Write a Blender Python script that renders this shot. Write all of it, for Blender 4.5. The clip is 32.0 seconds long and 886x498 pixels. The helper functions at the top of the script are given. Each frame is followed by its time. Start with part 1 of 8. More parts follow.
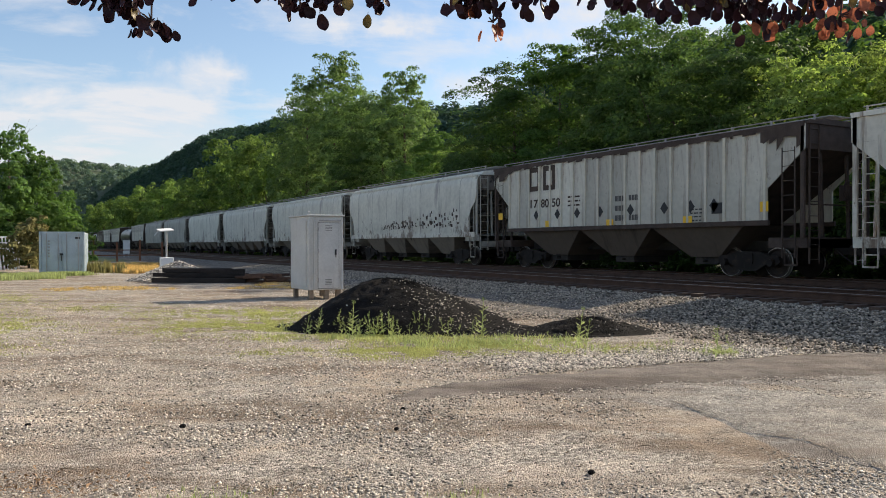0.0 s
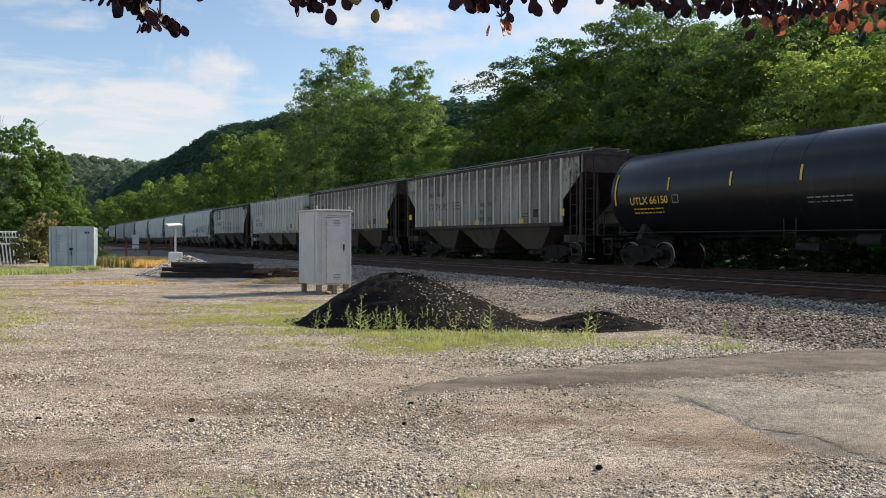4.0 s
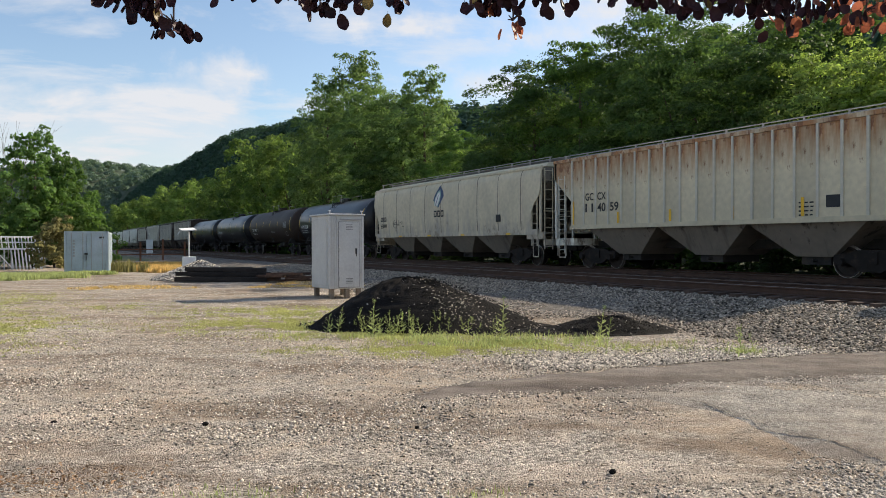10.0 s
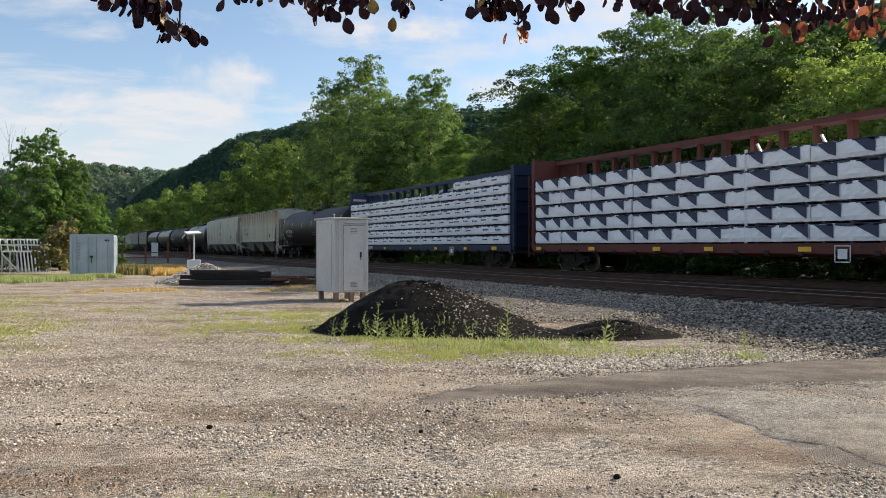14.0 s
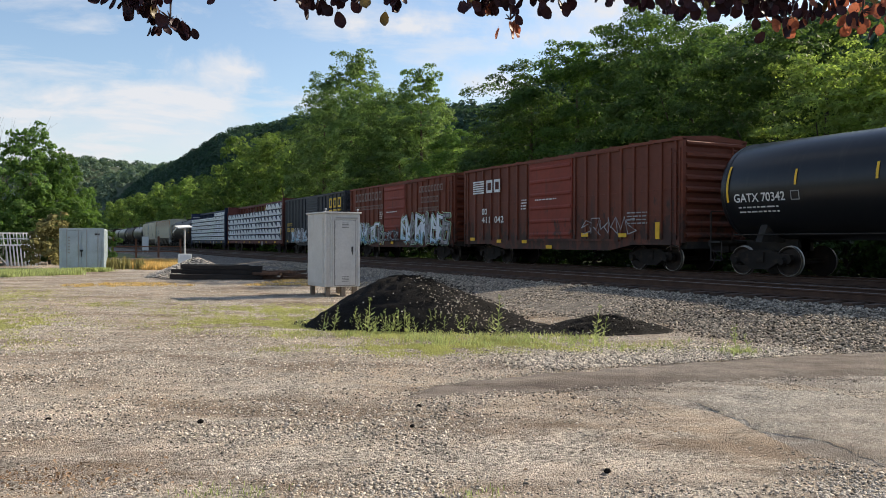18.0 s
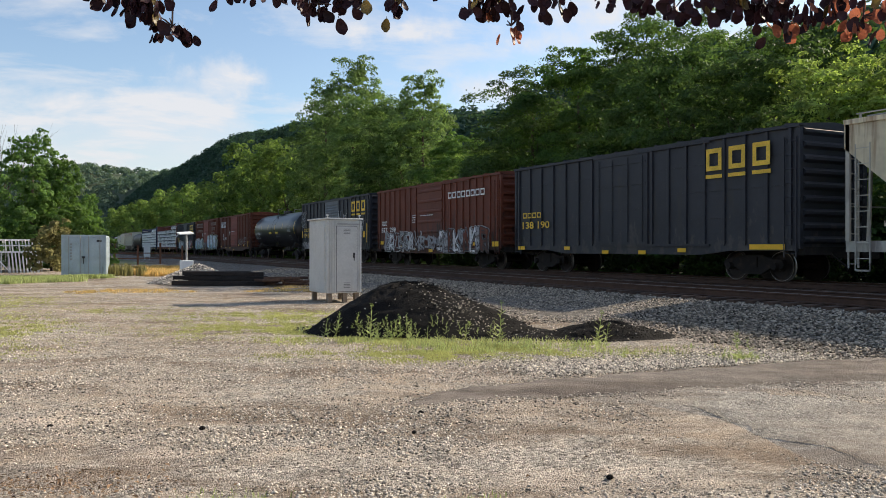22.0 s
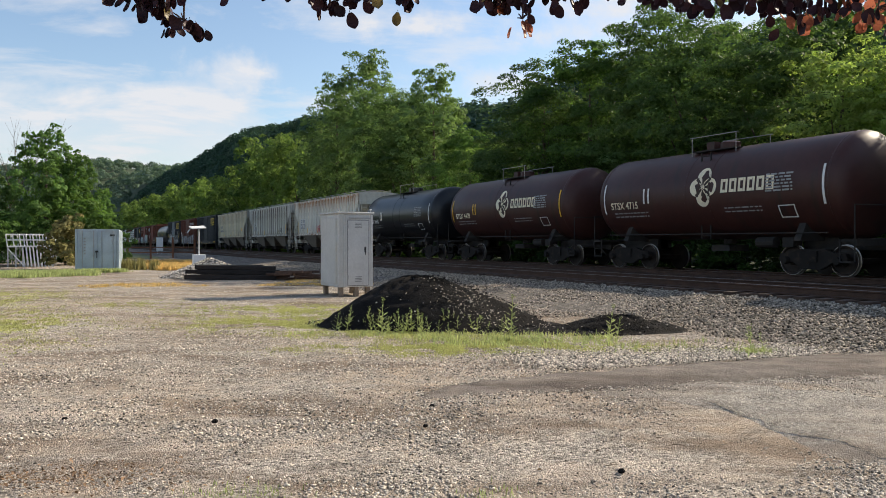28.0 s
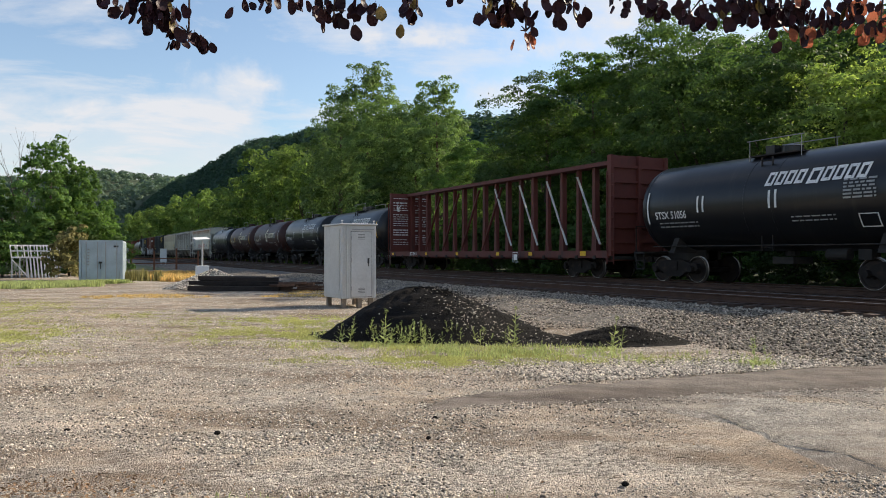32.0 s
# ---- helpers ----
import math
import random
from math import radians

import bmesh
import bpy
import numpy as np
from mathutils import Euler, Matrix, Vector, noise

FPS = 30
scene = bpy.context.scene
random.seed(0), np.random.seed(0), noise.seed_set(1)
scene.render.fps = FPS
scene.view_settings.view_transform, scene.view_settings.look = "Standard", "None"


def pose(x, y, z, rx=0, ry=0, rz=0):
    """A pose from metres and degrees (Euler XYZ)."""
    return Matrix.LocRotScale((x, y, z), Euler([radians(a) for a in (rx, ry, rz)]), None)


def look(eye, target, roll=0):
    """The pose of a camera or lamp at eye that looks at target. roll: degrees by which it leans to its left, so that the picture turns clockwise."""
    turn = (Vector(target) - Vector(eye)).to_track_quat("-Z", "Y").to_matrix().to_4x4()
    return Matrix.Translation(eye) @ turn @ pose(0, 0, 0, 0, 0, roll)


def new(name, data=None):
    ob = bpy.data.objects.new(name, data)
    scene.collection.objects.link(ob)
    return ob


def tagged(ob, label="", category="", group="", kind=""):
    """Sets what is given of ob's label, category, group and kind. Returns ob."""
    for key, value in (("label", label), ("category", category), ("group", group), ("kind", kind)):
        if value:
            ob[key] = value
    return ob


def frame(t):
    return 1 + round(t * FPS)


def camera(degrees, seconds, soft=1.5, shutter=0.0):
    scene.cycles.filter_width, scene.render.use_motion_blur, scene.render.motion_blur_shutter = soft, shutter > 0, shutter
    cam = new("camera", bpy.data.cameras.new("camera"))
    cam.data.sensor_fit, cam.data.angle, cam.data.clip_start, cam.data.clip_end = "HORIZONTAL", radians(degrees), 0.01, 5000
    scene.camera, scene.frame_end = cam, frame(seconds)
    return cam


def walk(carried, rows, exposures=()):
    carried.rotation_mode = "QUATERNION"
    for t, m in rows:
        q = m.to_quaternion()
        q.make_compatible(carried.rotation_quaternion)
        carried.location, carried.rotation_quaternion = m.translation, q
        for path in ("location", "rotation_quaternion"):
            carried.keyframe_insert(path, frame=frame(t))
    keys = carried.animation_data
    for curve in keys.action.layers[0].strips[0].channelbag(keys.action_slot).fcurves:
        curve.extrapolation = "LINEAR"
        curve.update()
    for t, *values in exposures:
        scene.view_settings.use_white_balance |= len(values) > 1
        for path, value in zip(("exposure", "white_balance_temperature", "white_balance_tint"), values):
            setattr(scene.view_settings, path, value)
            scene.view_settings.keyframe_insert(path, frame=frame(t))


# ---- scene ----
# x: across the tracks, y: along the tracks the way the train goes, z: up from the gravel lot
EYE = (0.0, 0.0, 1.6)
PATH = [
    (0, 89.682, 0.038, -28.457), (0.5, 89.523, 0.042, -28.480), (1, 89.410, 0.025, -28.486),
    (1.5, 89.331, 0.112, -28.414), (2, 89.226, 0.060, -28.406), (2.5, 89.089, -0.095, -28.312),
    (3, 89.121, -0.078, -28.044), (3.5, 89.245, -0.058, -27.957), (5.5, 89.629, 0.055, -27.364),
    (6, 89.869, 0.010, -27.178), (6.5, 89.847, 0.119, -27.089), (7, 89.631, 0.086, -27.191),
    (7.5, 89.499, -0.133, -27.189), (8, 89.445, -0.187, -26.900), (8.5, 89.385, -0.115, -26.842),
    (9, 89.509, -0.007, -26.977), (9.5, 89.606, 0.106, -26.934), (10, 89.595, 0.166, -26.994),
    (10.5, 89.451, 0.114, -27.056), (11, 89.343, 0.099, -27.174), (11.5, 89.517, -0.037, -27.195),
    (12, 89.678, -0.058, -26.991), (12.5, 89.791, 0.156, -26.866), (13, 89.980, 0.331, -26.761),
    (13.5, 90.010, 0.203, -26.641), (14, 89.883, -0.015, -26.668), (14.5, 89.705, -0.370, -26.967),
    (16.5, 89.302, -0.379, -27.664), (17, 89.326, -0.266, -27.536), (17.5, 89.293, -0.140, -27.295),
    (18, 89.502, -0.146, -27.270), (18.5, 89.761, -0.202, -27.297), (19, 89.685, -0.167, -27.103),
    (19.5, 89.476, -0.099, -26.773), (20, 89.736, -0.220, -27.111), (20.5, 89.764, -0.096, -27.345),
    (21, 89.587, -0.155, -27.196), (21.5, 89.718, -0.140, -27.237), (22, 89.933, -0.027, -27.152),
    (22.5, 89.838, 0.200, -26.782), (23, 89.942, 0.171, -26.664), (23.5, 90.325, -0.321, -26.964),
    (24, 90.216, -0.539, -26.897), (24.5, 89.993, -0.524, -26.766), (25, 89.839, -0.495, -26.794),
    (25.5, 89.653, -0.466, -26.730), (27.5, 89.527, -0.015, -26.400), (28, 89.489, 0.044, -26.345),
    (28.5, 89.571, 0.103, -26.379), (29, 89.681, 0.084, -26.415), (29.5, 89.748, 0.065, -26.425),
    (30, 89.908, 0.007, -26.300), (30.5, 90.197, 0.022, -26.056), (31, 90.396, 0.025, -26.022),
    (31.5, 90.335, 0.125, -26.045), (32, 90.323, -0.033, -26.114),
]

cam = camera(58.49, 32.0, soft=0.9)
walk(cam, [(t, pose(*EYE, rx, ry, rz)) for t, rx, ry, rz in PATH])

RAIL = 0.58            # top of rail
TRAIN_X = 21.2         # centre of the track that carries the train
NEAR_X = 15.9          # centre of the empty track
SPEED = 15.5


def train_y(t, q):
    """Where along the track the mark q of the train is at t seconds."""
    a = (t - 16.0) / 16.0
    return SPEED * ((t - 16.0) - 0.206 * a * a + 0.106 * a ** 3) - q - 10.04


# ---- light ----
SUN_AZ, SUN_EL = 88.0, 31.0      # degrees from +y towards +x, degrees up
world = bpy.data.worlds.new("world")
scene.world = world
world.use_nodes = True


def sky():
    nt = world.node_tree
    nd, ln = nt.nodes, nt.links
    for n in list(nd):
        nd.remove(n)
    out = nd.new("ShaderNodeOutputWorld")
    bg = nd.new("ShaderNodeBackground")
    bg.inputs["Strength"].default_value = 0.115
    tex = nd.new("ShaderNodeTexSky")
    tex.sky_type = 'NISHITA'
    tex.sun_disc = False
    tex.sun_elevation = radians(SUN_EL)
    tex.sun_rotation = radians(SUN_AZ)
    tex.air_density, tex.dust_density, tex.ozone_density = 1.0, 1.0, 1.5
    # clouds: a layer over the sky, on a plane far above
    co = nd.new("ShaderNodeTexCoord")
    sep = nd.new("ShaderNodeSeparateXYZ")
    ln.new(co.outputs["Generated"], sep.inputs[0])
    zz = nd.new("ShaderNodeMath"); zz.operation = 'MAXIMUM'; zz.inputs[1].default_value = 0.0
    ln.new(sep.outputs["Z"], zz.inputs[0])
    za = nd.new("ShaderNodeMath"); za.operation = 'ADD'; za.inputs[1].default_value = 0.16
    ln.new(zz.outputs[0], za.inputs[0])
    dv = nd.new("ShaderNodeVectorMath"); dv.operation = 'DIVIDE'
    cb = nd.new("ShaderNodeCombineXYZ")
    for i in range(3):
        ln.new(za.outputs[0], cb.inputs[i])
    ln.new(co.outputs["Generated"], dv.inputs[0])
    ln.new(cb.outputs[0], dv.inputs[1])
    mp = nd.new("ShaderNodeMapping")
    mp.inputs["Rotation"].default_value = (0, 0, radians(20))
    mp.inputs["Scale"].default_value = (0.85, 1.1, 0.9)
    mp.inputs["Location"].default_value = (0.35, 0.2, 0)
    ln.new(dv.outputs[0], mp.inputs[0])
    n1 = nd.new("ShaderNodeTexNoise")
    n1.inputs["Scale"].default_value = 1.9
    n1.inputs["Detail"].default_value = 9
    n1.inputs["Roughness"].default_value = 0.6
    n1.inputs["Distortion"].default_value = 0.35
    ln.new(mp.outputs[0], n1.inputs["Vector"])
    ramp = nd.new("ShaderNodeValToRGB")
    ramp.color_ramp.elements[0].position = 0.50
    ramp.color_ramp.elements[1].position = 0.70
    ln.new(n1.outputs["Fac"], ramp.inputs[0])
    # a bank of heaped cloud low down, falling away towards the sun's side
    n2 = nd.new("ShaderNodeTexNoise")
    n2.inputs["Scale"].default_value = 5.5
    n2.inputs["Detail"].default_value = 8
    n2.inputs["Roughness"].default_value = 0.58
    ln.new(co.outputs["Generated"], n2.inputs["Vector"])
    lift = nd.new("ShaderNodeMath"); lift.operation = 'MULTIPLY_ADD'
    lift.inputs[1].default_value = 0.13; lift.inputs[2].default_value = 0.128
    ln.new(n2.outputs["Fac"], lift.inputs[0])
    fall = nd.new("ShaderNodeMapRange"); fall.interpolation_type = 'SMOOTHSTEP'
    fall.inputs["From Min"].default_value, fall.inputs["From Max"].default_value = 0.16, 0.36
    fall.inputs["To Min"].default_value, fall.inputs["To Max"].default_value = 0.0, -0.10
    ln.new(sep.outputs["X"], fall.inputs[0])
    slope = nd.new("ShaderNodeMath"); slope.operation = 'ADD'
    ln.new(fall.outputs[0], slope.inputs[0]); ln.new(lift.outputs[0], slope.inputs[1])
    gap = nd.new("ShaderNodeMath"); gap.operation = 'SUBTRACT'
    ln.new(slope.outputs[0], gap.inputs[0]); ln.new(sep.outputs["Z"], gap.inputs[1])
    low = nd.new("ShaderNodeMapRange"); low.interpolation_type = 'SMOOTHSTEP'
    low.inputs["From Min"].default_value = 0.0
    low.inputs["From Max"].default_value = 0.022
    low.inputs["To Min"].default_value = 0.0
    low.inputs["To Max"].default_value = 0.62
    ln.new(gap.outputs[0], low.inputs[0])
    # single heaped clouds higher up
    heaps = low.outputs[0]
    n3 = nd.new("ShaderNodeTexNoise")
    n3.inputs["Scale"].default_value = 13
    n3.inputs["Detail"].default_value = 7
    n3.inputs["Roughness"].default_value = 0.6
    ln.new(co.outputs["Generated"], n3.inputs["Vector"])
    for place, size in (((.60, .755, .272), .15), ((.535, .808, .250), .085), ((.40, .88, .262), .075), ((.50, .845, .19), .11), ((.19, .96, .195), .10), ((.66, .71, .25), .15)):
        away = nd.new("ShaderNodeVectorMath"); away.operation = 'SUBTRACT'
        away.inputs[1].default_value = place
        ln.new(co.outputs["Generated"], away.inputs[0])
        flat = nd.new("ShaderNodeVectorMath"); flat.operation = 'MULTIPLY'
        flat.inputs[1].default_value = (.8, .8, 2.0)
        ln.new(away.outputs[0], flat.inputs[0])
        far = nd.new("ShaderNodeVectorMath"); far.operation = 'LENGTH'
        ln.new(flat.outputs[0], far.inputs[0])
        edge = nd.new("ShaderNodeMath"); edge.operation = 'MULTIPLY_ADD'
        edge.inputs[1].default_value = size * 2.2
        ln.new(n3.outputs["Fac"], edge.inputs[0])
        neg = nd.new("ShaderNodeMath"); neg.operation = 'MULTIPLY'; neg.inputs[1].default_value = -1.0
        ln.new(far.outputs["Value"], neg.inputs[0]); ln.new(neg.outputs[0], edge.inputs[2])
        puff = nd.new("ShaderNodeMapRange"); puff.interpolation_type = 'SMOOTHSTEP'
        puff.inputs["From Min"].default_value, puff.inputs["From Max"].default_value = size * .45, size * 1.15
        puff.inputs["To Max"].default_value = 0.9
        ln.new(edge.outputs[0], puff.inputs[0])
        most = nd.new("ShaderNodeMath"); most.operation = 'MAXIMUM'
        ln.new(heaps, most.inputs[0]); ln.new(puff.outputs[0], most.inputs[1])
        heaps = most.outputs[0]
    add = nd.new("ShaderNodeMath"); add.operation = 'ADD'; add.use_clamp = True
    ln.new(ramp.outputs[0], add.inputs[0])
    hollow = nd.new("ShaderNodeMapRange")
    hollow.inputs["From Min"].default_value, hollow.inputs["From Max"].default_value = .36, .62
    hollow.inputs["To Min"].default_value, hollow.inputs["To Max"].default_value = .55, 1.1
    n4 = nd.new("ShaderNodeTexNoise")
    n4.inputs["Scale"].default_value, n4.inputs["Detail"].default_value, n4.inputs["Roughness"].default_value = 9, 6, .55
    hm = nd.new("ShaderNodeMapping"); hm.inputs["Scale"].default_value = (1, 1, 2.6)
    ln.new(co.outputs["Generated"], hm.inputs[0]); ln.new(hm.outputs[0], n4.inputs["Vector"])
    ln.new(n4.outputs["Fac"], hollow.inputs[0])
    heaped = nd.new("ShaderNodeMath"); heaped.operation = 'MULTIPLY'
    ln.new(heaps, heaped.inputs[0]); ln.new(hollow.outputs[0], heaped.inputs[1])
    ln.new(heaped.outputs[0], add.inputs[1])
    sc = nd.new("ShaderNodeMath"); sc.operation = 'MULTIPLY'; sc.inputs[1].default_value = 0.9
    ln.new(add.outputs[0], sc.inputs[0])
    mix = nd.new("ShaderNodeMix"); mix.data_type = 'RGBA'
    mix.inputs[7].default_value = (4.75, 4.75, 4.9, 1)
    ln.new(sc.outputs[0], mix.inputs[0])
    ln.new(tex.outputs[0], mix.inputs[6])
    ln.new(mix.outputs[2], bg.inputs[0])
    ln.new(bg.outputs[0], out.inputs[0])


sky()
sun = new("sun", bpy.data.lights.new("sun", 'SUN'))
sun.data.energy = 4.6
sun.data.angle = radians(0.53)
sun.data.color = (1.0, 0.87, 0.68)
_az, _el = radians(SUN_AZ), radians(SUN_EL)
sun.matrix_world = look((60 * math.sin(_az), 60 * math.cos(_az), 60 * math.tan(_el)), (0, 0, 0))
scene.view_settings.exposure = 0.61

# ---- materials ----
def mat(name, colour, rough=0.7, metal=0.0, vary=0.25, scale=3.0, fine=40.0, bump=0.15, second=None, second_amount=0.5,
        streak=None, translucent=0.0, per_object=0.0, per_island=0.0, detail=6.0, spec=0.4, bump_scale=None, fade=None, spots=None):
    """A procedural surface: a base colour with coarse and fine variation, an optional second colour in stains or upright streaks, and relief."""
    m = bpy.data.materials.new(name)
    m.use_nodes = True
    nt = m.node_tree
    nd, ln = nt.nodes, nt.links
    b = nd["Principled BSDF"]
    b.inputs["Roughness"].default_value = rough
    b.inputs["Metallic"].default_value = metal
    b.inputs["Specular IOR Level"].default_value = spec
    co = nd.new("ShaderNodeTexCoord")
    src = co.outputs["Object"]
    n1 = nd.new("ShaderNodeTexNoise"); n1.inputs["Scale"].default_value = scale; n1.inputs["Detail"].default_value = detail
    n2 = nd.new("ShaderNodeTexNoise"); n2.inputs["Scale"].default_value = fine; n2.inputs["Detail"].default_value = 4
    ln.new(src, n1.inputs["Vector"]); ln.new(src, n2.inputs["Vector"])
    av = nd.new("ShaderNodeMath"); av.operation = 'ADD'
    ln.new(n1.outputs["Fac"], av.inputs[0]); ln.new(n2.outputs["Fac"], av.inputs[1])
    mr = nd.new("ShaderNodeMapRange")
    mr.inputs["From Min"].default_value = 0.7; mr.inputs["From Max"].default_value = 1.3
    mr.inputs["To Min"].default_value = 1 - vary; mr.inputs["To Max"].default_value = 1 + vary
    ln.new(av.outputs[0], mr.inputs[0])
    fac = mr.outputs[0]
    for amount, kind, socket in ((per_object, "ShaderNodeObjectInfo", "Random"), (per_island, "ShaderNodeNewGeometry", "Random Per Island")):
        if not amount:
            continue
        mo = nd.new("ShaderNodeMapRange")
        mo.inputs["To Min"].default_value = 1 - amount; mo.inputs["To Max"].default_value = 1 + amount
        ln.new(nd.new(kind).outputs[socket], mo.inputs[0])
        mu = nd.new("ShaderNodeMath"); mu.operation = 'MULTIPLY'
        ln.new(fac, mu.inputs[0]); ln.new(mo.outputs[0], mu.inputs[1])
        fac = mu.outputs[0]
    col = nd.new("ShaderNodeMix"); col.data_type = 'RGBA'; col.blend_type = 'MULTIPLY'
    col.inputs[0].default_value = 1.0
    base = None
    if second:
        sm = nd.new("ShaderNodeMix"); sm.data_type = 'RGBA'
        sm.inputs[6].default_value = (*colour, 1); sm.inputs[7].default_value = (*second, 1)
        n3 = nd.new("ShaderNodeTexNoise"); n3.inputs["Detail"].default_value = 7
        n3.inputs["Roughness"].default_value = 0.65
        mp = nd.new("ShaderNodeMapping")
        mp.inputs["Scale"].default_value = streak if streak else (scale * 0.6,) * 3
        mp.inputs["Location"].default_value = (3.1, 7.7, 1.3)
        ln.new(src, mp.inputs[0]); ln.new(mp.outputs[0], n3.inputs["Vector"])
        n3.inputs["Scale"].default_value = 1.0
        rp = nd.new("ShaderNodeMapRange")
        rp.inputs["From Min"].default_value = 0.72 - 0.4 * second_amount
        rp.inputs["From Max"].default_value = 0.86 - 0.4 * second_amount
        mask = n3.outputs["Fac"]
        if fade:
            # stains gather towards the height fade[1]
            sz = nd.new("ShaderNodeSeparateXYZ"); ln.new(src, sz.inputs[0])
            fr = nd.new("ShaderNodeMapRange")
            fr.inputs["From Min"].default_value, fr.inputs["From Max"].default_value = fade[0], fade[1]
            fr.inputs["To Min"].default_value, fr.inputs["To Max"].default_value = -0.17, 0.17
            ln.new(sz.outputs["Z"], fr.inputs[0])
            fa = nd.new("ShaderNodeMath"); fa.operation = 'ADD'
            ln.new(mask, fa.inputs[0]); ln.new(fr.outputs[0], fa.inputs[1])
            mask = fa.outputs[0]
            rp.inputs["From Max"].default_value += 0.1
        ln.new(mask, rp.inputs[0])
        ln.new(rp.outputs[0], sm.inputs[0])
        base = sm.outputs[2]
    if spots:
        # small flecks of rust or grime: colour, height where they thin out, height where they gather, share, size
        tone, z_far, z_near, share, grain = spots
        if not base:
            plain = nd.new("ShaderNodeRGB"); plain.outputs[0].default_value = (*colour, 1)
            base = plain.outputs[0]
        n4 = nd.new("ShaderNodeTexNoise"); n4.inputs["Scale"].default_value = grain; n4.inputs["Detail"].default_value = 9; n4.inputs["Roughness"].default_value = 0.7
        mp = nd.new("ShaderNodeMapping"); mp.inputs["Scale"].default_value = (1, 1, .55); mp.inputs["Location"].default_value = (1.7, 4.2, .6)
        ln.new(src, mp.inputs[0]); ln.new(mp.outputs[0], n4.inputs["Vector"])
        sz = nd.new("ShaderNodeSeparateXYZ"); ln.new(src, sz.inputs[0])
        fr = nd.new("ShaderNodeMapRange")
        fr.inputs["From Min"].default_value, fr.inputs["From Max"].default_value = z_far, z_near
        fr.inputs["To Min"].default_value, fr.inputs["To Max"].default_value = -0.10, 0.10
        ln.new(sz.outputs["Z"], fr.inputs[0])
        fa = nd.new("ShaderNodeMath"); fa.operation = 'ADD'
        ln.new(n4.outputs["Fac"], fa.inputs[0]); ln.new(fr.outputs[0], fa.inputs[1])
        sp = nd.new("ShaderNodeMapRange")
        sp.inputs["From Min"].default_value, sp.inputs["From Max"].default_value = .72 - .25 * share, .80 - .25 * share
        sp.inputs["To Max"].default_value = .9
        ln.new(fa.outputs[0], sp.inputs[0])
        sm2 = nd.new("ShaderNodeMix"); sm2.data_type = 'RGBA'
        sm2.inputs[7].default_value = (*tone, 1)
        ln.new(base, sm2.inputs[6]); ln.new(sp.outputs[0], sm2.inputs[0])
        base = sm2.outputs[2]
    if base:
        ln.new(base, col.inputs[6])
    else:
        col.inputs[6].default_value = (*colour, 1)
    ln.new(fac, col.inputs[7])
    ln.new(col.outputs[2], b.inputs["Base Color"])
    if bump:
        bp = nd.new("ShaderNodeBump"); bp.inputs["Strength"].default_value = bump; bp.inputs["Distance"].default_value = bump_scale or 0.02
        ln.new(n2.outputs["Fac"], bp.inputs["Height"])
        ln.new(bp.outputs[0], b.inputs["Normal"])
    if translucent:
        tr = nd.new("ShaderNodeBsdfTranslucent")
        ln.new(col.outputs[2], tr.inputs[0])
        mx = nd.new("ShaderNodeMixShader"); mx.inputs[0].default_value = translucent
        ln.new(b.outputs[0], mx.inputs[1]); ln.new(tr.outputs[0], mx.inputs[2])
        ln.new(mx.outputs[0], nd["Material Output"].inputs[0])
    return m


# ---- mesh helpers ----
def mesh_from(name, verts, faces, material=None, smooth=False):
    me = bpy.data.meshes.new(name)
    me.from_pydata([tuple(map(float, v)) for v in verts], [], [tuple(f) for f in faces])
    if material:
        me.materials.append(material)
    if smooth:
        me.polygons.foreach_set("use_smooth", [True] * len(me.polygons))
    me.update()
    return me


def thing(name, label, category, m=None, group="", kind=""):
    """An empty at the base of a thing, which carries its parts."""
    ob = new(name)
    ob.empty_display_size = 0.2
    if m is not None:
        ob.matrix_world = m
    return tagged(ob, label, category, group, kind)


def attach(name, me, parent, m=None, label=""):
    ob = new(name, me)
    ob.parent = parent
    if m is not None:
        ob.matrix_basis = m
    if label:
        tagged(ob, label)
    return ob


